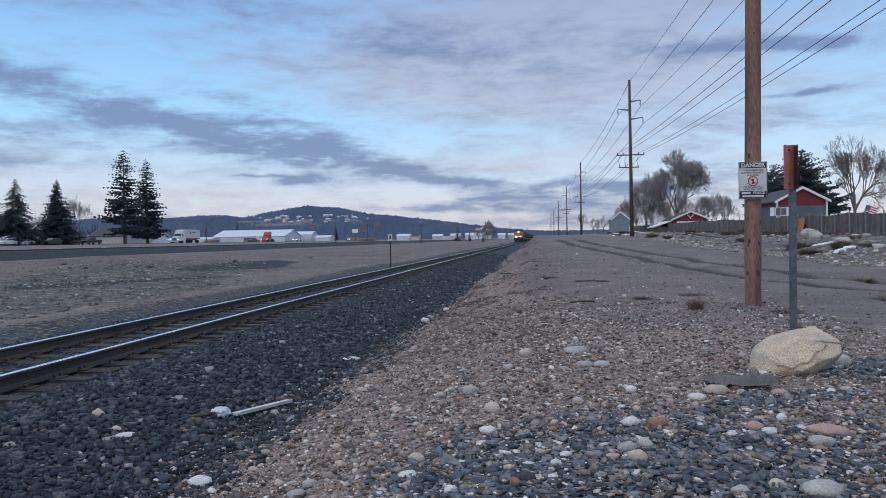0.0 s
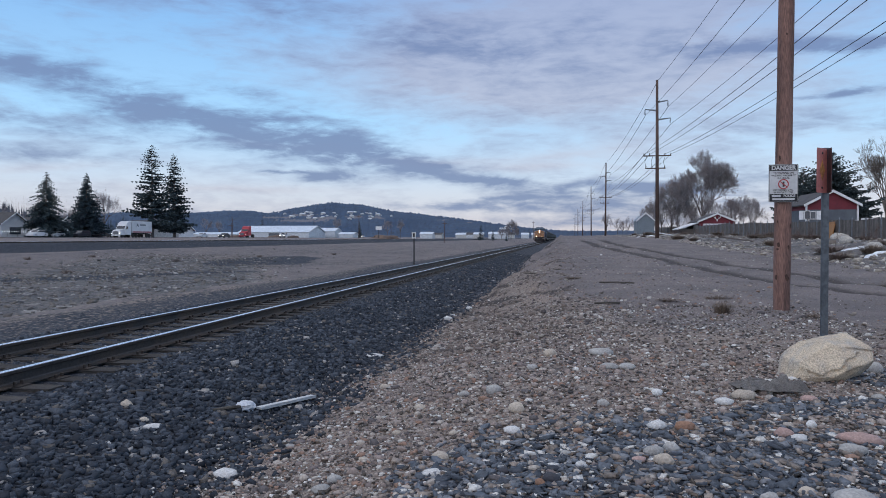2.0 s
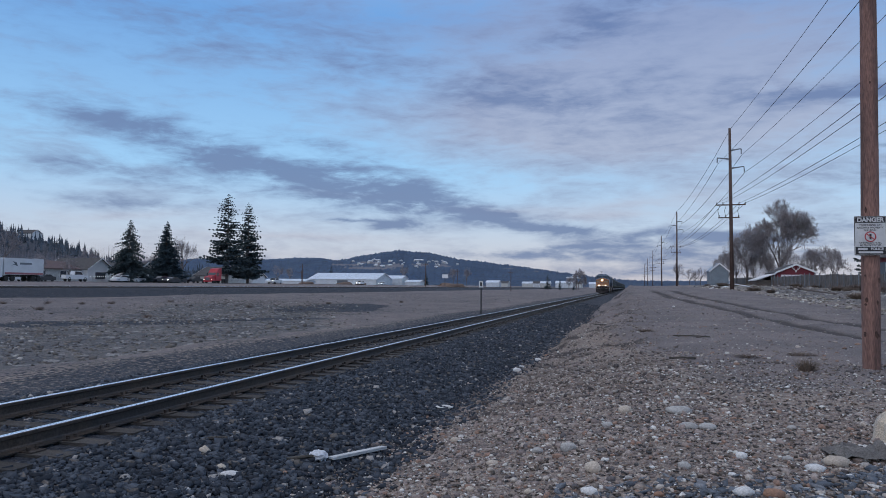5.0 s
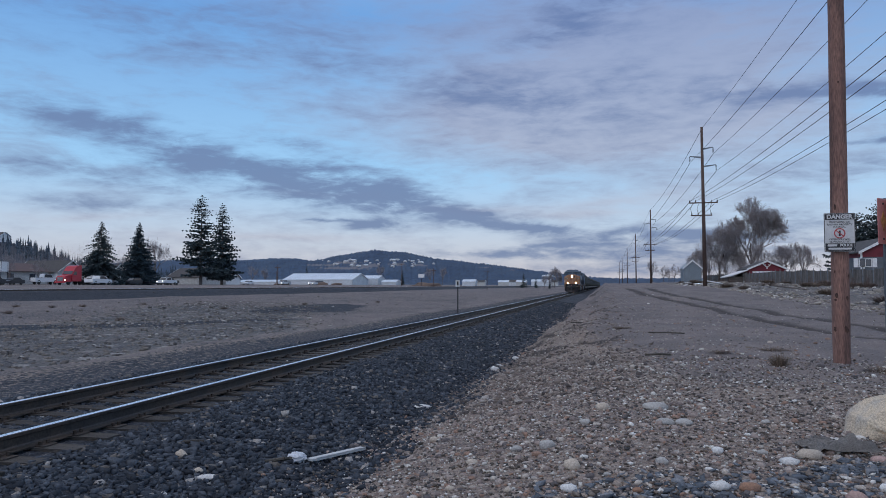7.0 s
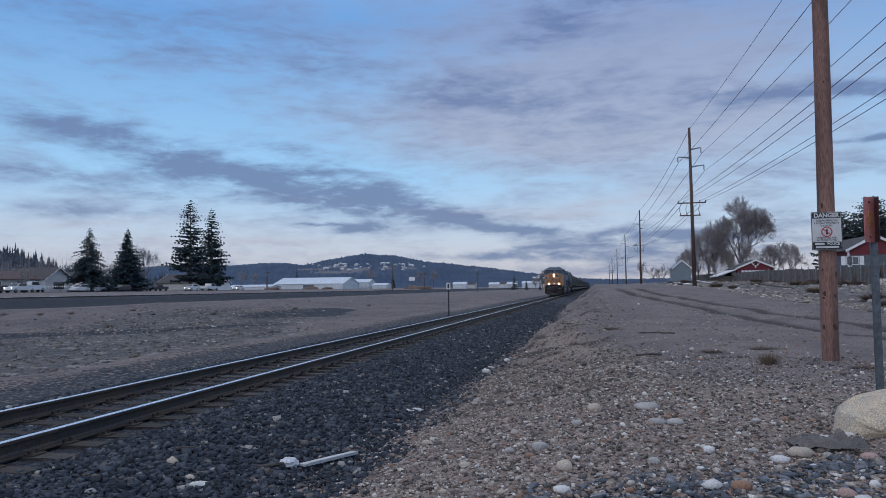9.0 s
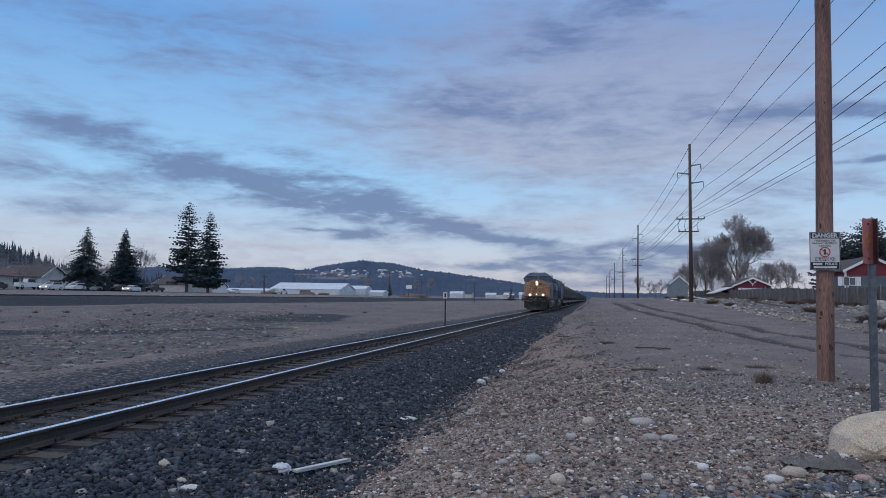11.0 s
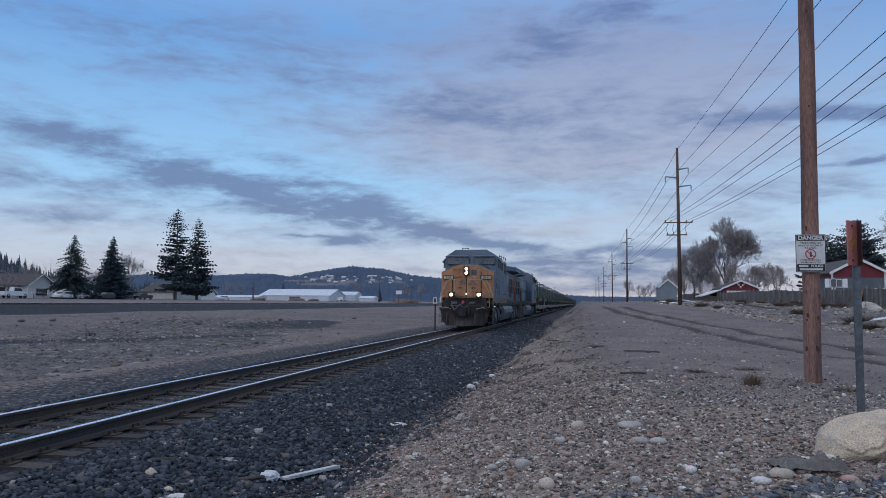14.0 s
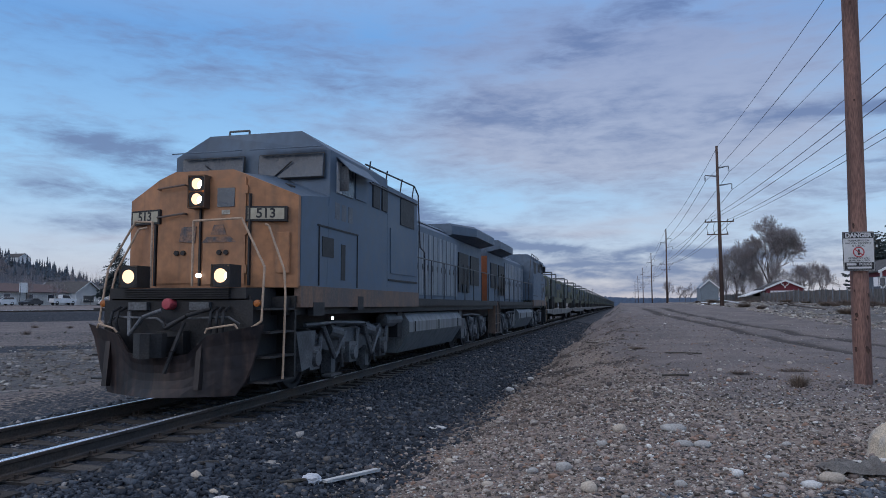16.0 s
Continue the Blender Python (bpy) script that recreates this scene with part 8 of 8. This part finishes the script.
def car(kind, paint, label, category, lit=True):
    """Front at local y = 0, body towards +y."""
    c = thing(category.replace(" ", "_"), label, category)
    side = {"sedan": [(0.0, 0.35), (0.0, 0.68), (0.9, 0.92), (1.5, 1.0), (4.2, 1.02), (4.6, 0.95), (4.65, 0.4), (4.4, 0.25), (0.2, 0.25)],
            "suv": [(0.0, 0.4), (0.0, 0.85), (0.95, 1.06), (1.4, 1.12), (4.55, 1.15), (4.65, 0.6), (4.5, 0.32), (0.2, 0.32)],
            "pickup": [(0.0, 0.5), (0.0, 1.0), (1.2, 1.15), (5.75, 1.18), (5.8, 0.6), (5.6, 0.45), (0.2, 0.45)]}[kind]
    roof = {"sedan": [(1.35, 0.98), (2.1, 1.42), (3.3, 1.42), (4.1, 1.0)], "suv": [(1.25, 1.1), (1.95, 1.66), (4.1, 1.68), (4.55, 1.13)],
            "pickup": [(1.15, 1.14), (1.8, 1.82), (3.5, 1.84), (3.75, 1.15)]}[kind]
    half = 0.9 if kind != "pickup" else 0.98
    bm = bmesh.new()
    prism(bm, side, -half, half, "x")
    part("body", bm, paint, c, "", 0.05)
    bm = bmesh.new()
    prism(bm, roof, -half + 0.12, half - 0.12, "x")
    cab = part("cabin", bm, paint, c, "", 0.05)
    bm = bmesh.new()
    (a, za), (b, zb), (d, zd), (e, ze) = roof
    for s in (-1, 1):
        x0, x1 = sorted((s * (half - 0.125), s * (half - 0.105)))
        prism(bm, [(a + 0.28, za + 0.06), (b + 0.12, zb - 0.09), (d - 0.1, zd - 0.09), (e - 0.25, ze + 0.06)], x0, x1, "x")
    prism(bm, [(a + 0.04, za + 0.06), (b - 0.06, zb - 0.05), (b - 0.08, zb - 0.05), (a + 0.02, za + 0.06)], -half + 0.2, half - 0.2, "x")
    part("glazing", bm, CARGLASS, cab, "dark windows")
    base = {"sedan": 4.65, "suv": 4.65, "pickup": 5.8}[kind]
    wr = {"sedan": 0.32, "suv": 0.36, "pickup": 0.40}[kind]
    wheels(c, kind, wr, 0.24, [(s * (half - 0.1), y) for s in (-1, 1) for y in (0.85, base - 0.95)])
    if kind == "pickup":
        # The body is solid: a black slab paints the shaded hollow of the bed.
        bm = bmesh.new()
        box(bm, -0.8, 0.8, 3.85, 5.7, 1.13, 1.2)
        part("bed_opening", bm, BLACK, c, "black slab for the shade of an open bed")
    if lit:
        lamps(c, 0.0, 0.7 if kind != "pickup" else 0.88, half - 0.22)
    return c


def tractor(name, paint, label, trailer):
    c = thing(name, label, "truck")
    bm = bmesh.new()
    box(bm, -0.45, 0.45, 0.6, 7.4, 0.75, 1.0)
    part("chassis", bm, BLACK, c)
    bm = bmesh.new()
    prism(bm, [(0.0, 0.55), (0.0, 1.35), (0.35, 1.75), (1.9, 2.05), (1.9, 0.55)], -1.0, 1.0, "x")
    part("bonnet", bm, paint, c, "", 0.08)
    bm = bmesh.new()
    prism(bm, [(1.85, 0.7), (1.85, 2.05), (2.35, 2.85), (3.1, 3.75), (3.9, 3.95), (4.5, 3.95), (4.5, 0.7)], -1.2, 1.2, "x")
    cab = part("cab", bm, paint, c, "", 0.08)
    bm = bmesh.new()
    prism(bm, [(1.88, 2.12), (2.28, 2.78), (2.24, 2.80), (1.84, 2.14)], -1.05, 1.05, "x")
    for s in (-1, 1):
        x0, x1 = sorted((s * 1.195, s * 1.215))
        prism(bm, [(2.15, 2.0), (2.5, 2.7), (3.1, 2.7), (3.1, 2.0)], x0, x1, "x")
    part("glazing", bm, CARGLASS, cab, "dark cab windows")
    bm = bmesh.new()
    box(bm, -0.6, 0.6, -0.04, 0.02, 0.75, 1.5)
    part("grille", bm, GALV, c, "grey grille")
    bm = bmesh.new()
    box(bm, -1.2, 1.2, -0.12, 0.05, 0.4, 0.72)
    part("bumper", bm, paint, c, "", 0.04)
    for s in (-1, 1):
        bm = bmesh.new()
        prism(bm, [(0.35, 0.6), (0.45, 1.15), (1.5, 1.2), (1.75, 0.6)], s * 0.95, s * 1.22, "x")
        part("fender", bm, paint, c, "", 0.04)
    lamps(c, 0.05, 1.02, 0.98, 0.12)
    wheels(c, "truck", 0.5, 0.32, [(s * 1.02, y) for s in (-1, 1) for y in (1.05, 5.4, 6.7)])
    if trailer:
        bm = bmesh.new()
        box(bm, -1.28, 1.28, 4.75, 13.3, 1.15, 4.05)
        t = part("trailer_box", bm, TRAILER, c, "plain white box trailer", 0.04)
        for s in (-1, 1):
            bm = bmesh.new()
            x0, x1 = sorted((s * 1.275, s * 1.295))
            box(bm, x0, x1, 4.9, 13.2, 1.2, 1.55)
            part("stripe", bm, mat("faded_red_stripe", (0.38, 0.16, 0.17), scale=2), t, "faded red stripe")
            bm = bmesh.new()
            prism(bm, [(6.2, 2.7), (6.9, 3.1), (6.5, 3.5), (7.3, 3.3), (7.6, 2.6), (6.9, 2.9)], x0, x1, "x")
            part("emblem", bm, GREYWALL, t, "plain dark emblem shape")
            bm = bmesh.new()
            box(bm, x0, x1, 8.0, 10.6, 2.95, 3.3)
            part("lettering_bar", bm, GALV, t, "plain grey bar")
        wheels(c, "truck", 0.5, 0.32, [(s * 1.02, y) for s in (-1, 1) for y in (11.2, 12.4)])
        bm = bmesh.new()
        box(bm, -0.5, 0.5, 6.8, 13.0, 0.8, 1.15)
        part("trailer_frame", bm, BLACK, c)
    else:
        bm = bmesh.new()
        box(bm, -1.0, 1.0, 5.0, 7.2, 1.0, 1.12)
        part("fifth_wheel_deck", bm, BLACK, c)
    return c


ROAD_Z = 1.455
SEMI = tractor("semi_truck", WHITECAR, "white semi truck with a plain white box trailer", True)
RED = tractor("tractor_truck", REDTRUCK, "red truck tractor driving without a trailer", False)
CAR_A = car("sedan", DARKCAR, "dark sedan with lit headlights on the highway", "sedan car")
PICK_B = car("pickup", WHITECAR, "white pickup truck with lit headlights on the highway", "pickup truck")
SUV_C = car("suv", WHITECAR, "white sport utility vehicle with lit headlights", "utility vehicle")
SEDAN_D = car("sedan", WHITECAR, "white sedan with lit headlights on the highway", "sedan car")
PICK_E = car("pickup", WHITECAR, "white pickup truck driving away on the highway", "pickup truck", False)
for k, (kind, paint, x, y, label, cat) in enumerate((
        ("suv", DARKCAR, -94.5, 128, "dark parked utility vehicle by the spruces", "utility vehicle"), ("sedan", DARKCAR, -94.2, 134, "dark parked sedan by the spruces", "sedan car"),
        ("sedan", WHITECAR, -94.6, 121, "white parked sedan by the yard fence", "sedan car"), ("pickup", DARKCAR, -94.2, 139.5, "dark parked pickup by the spruces", "pickup truck"),
        ("suv", WHITECAR, -94.6, 116, "pale parked utility vehicle in the yard", "utility vehicle"), ("sedan", DARKCAR, -95, 98, "dark parked sedan by the highway", "sedan car"),
        ("suv", WHITECAR, -96, 93, "white parked utility vehicle by the highway", "utility vehicle"), ("sedan", WHITECAR, -94, 176, "white parked sedan by a house", "sedan car"))):
    o = car(kind, paint, label, cat, False)
    x, y = x * FAR, y * FAR
    o.matrix_basis = pose(x, y, ground_z(x, y), 0, 0, 4 * (k % 3) - 4)
# white work truck parked in the yard, seen from its side
WORK = car("pickup", WHITECAR, "white crew cab work truck parked in the yard", "pickup truck", False)
WORK.matrix_basis = pose(-115, 132.5, ground_z(-115, 132), 0, 0, 160) @ Matrix.Diagonal((1.0, 0.85, 1.25, 1))


def drive(ob, x, y0, speed, turn=0):
    """Steady driving along the highway: y at the start, metres a second."""
    ROAD_MOVES.append((ob, [(t, pose(x, y0 + speed * t, ROAD_Z, 0, 0, turn)) for t in (0, 4, 8, 12, 16)]))


ROAD_MOVES = []
drive(SEMI, -105.0, 198.0, -20.5)
drive(RED, -105.0, 267.6, -20.8)
drive(CAR_A, -105.0, 253.8, -21.5)
drive(PICK_B, -105.0, 303.0, -21.2)
drive(SUV_C, -105.0, 392.4, -24.6)
drive(SEDAN_D, -105.0, 418.8, -24.7)
drive(PICK_E, -99.0, 112.0 - 6.3 * 23.3, 23.3, 180)

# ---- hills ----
# Aerial haze over the distant hill is put into this bluish forest colour.
FOREST = mat("hazed_forest", (0.028, 0.056, 0.112), (0.045, 0.076, 0.132), 0.006, 0.95, 0, 0, 0.09, 0.5)
NEARWOOD = mat("wooded_slope", (0.036, 0.042, 0.060), (0.055, 0.058, 0.075), 0.03, 0.95, 0, 0, 0.4, 0.5)


HILLS = {}


def ridge(name, label, dist, depth, az, el, material, seed, spike, base=-20.0, eye=1.45, clear=()):
    """A range of hills: a crest that follows azimuth and elevation, falling to the plain before and behind."""
    n, rows = 900, 26

    def surface(deg, v):
        a = np.radians(deg)
        crest = eye + dist / np.cos(a) * np.tan(np.radians(np.interp(deg, az, el)))
        d = dist - depth * (1 - v)
        nz = value_noise(deg * 1.3 + seed, v * 4.0 + 0 * deg) * 0.16 + value_noise(deg * 5, v * 9.0 + 0 * deg) * 0.06
        return d * np.tan(a), d + 0 * deg, base + (crest - base) * np.clip(v ** 0.85 + nz * (1 - v) * 2.2 * v, 0, 1)

    HILLS[name] = surface
    deg = np.linspace(az[0], az[-1], n)
    verts, mask = [], []
    r = np.random.RandomState(seed)
    for j in range(rows):
        v = j / (rows - 1)
        x, d, z = surface(deg, v)
        e = np.degrees(np.arctan2(z - eye, np.hypot(x, d)))
        c = 0 * deg
        for ca, ce, wa, we in clear:
            c = np.maximum(c, np.exp(-((deg - ca) / wa) ** 2 - ((e - ce) / we) ** 2))
        c = c + value_noise(deg * 6.0, e * 14.0) * 0.7 * (c > 0.1)
        mask.append(c)
        z = z + r.uniform(0, 1, n) ** 2 * spike * (0.35 + 0.65 * v) * (c < 0.5)
        verts.append(np.stack([x, d, z], 1))
    back = verts[-1].copy()
    back[:, 0] *= 1 + 600 / dist
    back[:, 1] += 600
    back[:, 2] = base
    verts.append(back)
    mask.append(0 * deg)
    verts = np.concatenate(verts)
    i = np.arange(n * (rows + 1)).reshape(rows + 1, n)
    faces = np.stack([i[:-1, :-1].ravel(), i[:-1, 1:].ravel(), i[1:, 1:].ravel(), i[1:, :-1].ravel()], 1)
    ob = raw_mesh(name, verts, faces, material, False, "structure", label, "hill")
    at = ob.data.attributes.new("clearing", "FLOAT", "POINT")
    at.data.foreach_set("value", np.concatenate(mask).astype(np.float32))
    return ob


def add_clearings(m, colour):
    """Mixes bare pale ground into a forest material where the clearing attribute says so."""
    nt = m.node_tree
    bsdf = nt.nodes["Principled BSDF"]
    old = bsdf.inputs["Base Color"].links[0].from_socket
    at = nt.nodes.new("ShaderNodeAttribute")
    at.attribute_name = "clearing"
    mp = nt.nodes.new("ShaderNodeMapRange")
    mp.inputs[1].default_value, mp.inputs[2].default_value = 0.45, 0.6
    nt.links.new(at.outputs["Fac"], mp.inputs[0])
    mx = nt.nodes.new("ShaderNodeMix")
    mx.data_type = "RGBA"
    nt.links.new(mp.outputs[0], mx.inputs["Factor"])
    nt.links.new(old, mx.inputs[6])
    mx.inputs[7].default_value = (*colour, 1)
    nt.links.new(mx.outputs[2], bsdf.inputs["Base Color"])


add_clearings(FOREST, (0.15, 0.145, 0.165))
ridge("hill_main", "distant forested hill with clearings, tinted blue for haze", 3600, 1500, [-40, -32.8, -29.4, -27.1, -24.2, -23, -20.9, -18.3, -15.7, -13.5, -11.2, -8.6, -6.8, -4.5, -1.4, 0.4, 3, 9, 16],
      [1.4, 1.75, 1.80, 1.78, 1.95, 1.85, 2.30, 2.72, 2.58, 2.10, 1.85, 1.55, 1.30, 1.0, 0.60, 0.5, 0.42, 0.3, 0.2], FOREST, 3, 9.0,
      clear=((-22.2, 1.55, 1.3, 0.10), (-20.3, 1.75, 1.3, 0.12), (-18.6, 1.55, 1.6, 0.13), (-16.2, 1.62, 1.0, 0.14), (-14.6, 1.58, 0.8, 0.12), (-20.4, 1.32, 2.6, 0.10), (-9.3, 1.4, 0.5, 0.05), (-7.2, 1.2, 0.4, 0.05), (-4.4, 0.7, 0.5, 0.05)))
# The farther ridge carries still more haze in its paler blue base colour.
ridge("hill_far", "far forested ridge tinted blue for haze", 4300, 700, [-52, -40, -36.9, -33.4, -30, -28.5, -26, -24.3, -22, -16, -10, 0, 20, 40],
      [1.2, 1.4, 1.55, 1.85, 1.8, 1.88, 2.05, 2.07, 1.7, 1.2, 0.9, 0.5, 0.6, 0.5], mat("hazed_ridge_forest", (0.045, 0.078, 0.135), (0.06, 0.095, 0.155), 0.004, 0.95, 0, 0, 0.06, 0.3), 8, 6.0)
ridge("hill_near", "near wooded hillside beside the highway", 380, 190, [-62, -52, -46.4, -45.4, -44.4, -43.2, -42.8, -41.6, -40.1, -38.6, -36, -33, -30],
      [4.9, 4.3, 3.5, 3.3, 3.05, 2.7, 2.55, 2.1, 1.6, 1.15, 0.6, 0.3, 0.02], NEARWOOD, 5, 1.0, 1.0)


def hillside_wood():
    """Conifers standing on the near hillside, in one mesh."""
    r = np.random.RandomState(31)
    verts, faces = [], []
    for k in range(620):
        a = r.uniform(-54, -31)
        v = r.uniform(0.2, 1.0) ** 0.6
        x, d, z = (float(q) for q in HILLS["hill_near"](np.float64(a), v))
        z -= 0.6
        h = r.uniform(2.2, 9.5) * r.uniform(0.6, 1.0)
        for lay in range(6):
            zz, rad = z + h * (0.1 + 0.15 * lay), h * 0.20 * (1 - lay / 6.2)
            n = len(verts)
            for q in range(7):
                t = q * math.tau / 7 + r.uniform(-0.3, 0.3)
                rr = rad * r.uniform(0.55, 1.2)
                verts.append((x + rr * math.cos(t), d + rr * math.sin(t), zz + r.uniform(-0.12, 0.05) * h))
            verts.append((x, d, zz + h * 0.24))
            for q in range(7):
                faces.append((n + q, n + (q + 1) % 7, n + 7))
    raw_mesh("hillside_wood", verts, faces, mat("hillside_needles", (0.040, 0.056, 0.080), (0.060, 0.078, 0.100), 0.05, 0.9, 0, 0, 1.0, 0.4, island=0.4), False, "stuff", "dark conifers covering the near hillside", "woods")
    verts, faces = [], []
    for k in range(1900):
        # thin pale trunks and twigs of leafless trees at the foot of the hill
        a = radians(r.uniform(-47, -37))
        d = r.uniform(170, 215)
        x, z, h = d * math.tan(a), 2.0, r.uniform(4, 12)
        n = len(verts)
        w, lx = r.uniform(0.02, 0.07), r.uniform(-1.2, 1.2)
        verts += [(x - w, d, z), (x + w, d, z), (x + lx, d, z + h), (x, d - w, z), (x, d + w, z)]
        faces += [(n, n + 1, n + 2), (n + 3, n + 4, n + 2)]
    raw_mesh("leafless_wood", verts, faces, TWIG, False, "stuff", "grey leafless saplings at the foot of the hill", "woods")


hillside_wood()


def hill_houses():
    r = random.Random(77)
    proto = None
    spots = []
    for k in range(46):
        a = r.choice([r.gauss(-21.5, 1.0), r.gauss(-19.3, 1.2), r.gauss(-16.5, 1.4), r.gauss(-15, 0.8), r.gauss(-9, 1.3), r.gauss(-4.2, 0.8)])
        e = {True: r.uniform(1.35, 1.95), False: 0}[a < -13] or (1.15 + (-a - 4) * 0.07 + r.uniform(-0.15, 0.2) if a < -6 else r.uniform(0.5, 0.85))
        spots.append((a, e))
    surface = HILLS["hill_main"]
    for a, e in spots:
        v = 0.05
        while v < 0.98:
            x, d, z = (float(q) for q in surface(np.float64(a), v))
            if math.degrees(math.atan2(z - 1.45, math.hypot(x, d))) >= e:
                break
            v += 0.01
        w = r.uniform(0.7, 1.5)
        m = pose(x, d, z, 0, 0, r.uniform(-25, 25)) @ Matrix.Diagonal((w, w, w, 1))
        if proto is None:
            proto = thing("hillside_house", "pale house among the trees of the distant hill", "house", group="hillside houses")
            bm = bmesh.new()
            box(bm, -5.5, 5.5, -4, 12, -14, 4.6)
            part("wall", bm, CREAM, proto)
            bm = bmesh.new()
            prism(bm, [(-6, 4.5), (0, 7.2), (6, 4.5)], -4.4, 12.4)
            part("roof", bm, SNOW, proto, "snowy roof")
            proto.matrix_basis = m
        else:
            o = copy_thing(proto, pose(0, 0, 0))
            o.matrix_basis = m
    x, d, z = (float(q) for q in HILLS["hill_near"](np.float64(-44.5), 0.9))
    h = gable_house("hill_house", "pale house on top of the near wooded hill", x - 5, x + 5, d - 4, d + 4, z - 2, z + 3.2, z + 5.4, TRIM, SHINGLE, TRIM, "x", 0.4)


hill_houses()



# ---- what moves ----
def train_y(t):
    """The leading end of the train along the track."""
    u = 16.0 - t
    return 9.4 + 15.25 * u - 0.0226 * u * u


def motions():
    secs = [0, 1, 2, 3, 4, 5, 6, 7, 8, 9, 10, 11, 12, 13, 14, 15, 16]
    walk(LOCO, [(t, pose(TRACK, train_y(t), 0)) for t in secs])
    walk(LOCO_B, [(t, pose(TRACK, train_y(t) + 40.0, 0, 0, 0, 180)) for t in secs])
    for k, c in enumerate(CARS):
        walk(c, [(t, pose(TRACK, train_y(t) + 40.6 + 26.9 * k, 0)) for t in secs])
    for k, a in enumerate(LOADS):
        y = 40.6 + 26.9 * (k // 2) + 3.4 + 13.2 * (k % 2)
        walk(a, [(t, pose(TRACK, train_y(t) + y, 1.14)) for t in secs])
    # wheels: one key a frame, since they turn fast
    for wheels, sign in ((SPIN, 1), (SPIN_B, -1)):
        for w, a in wheels:
            rows = []
            for f in range(0, 481):
                t = f / FPS
                turn = math.degrees((train_y(0) - train_y(t)) / 0.533) % 360.0
                rows.append((t, pose(0, a, 0.533, sign * turn, 0, 0)))
            walk(w, rows)
    for ob, rows in ROAD_MOVES:
        walk(ob, rows)


motions()
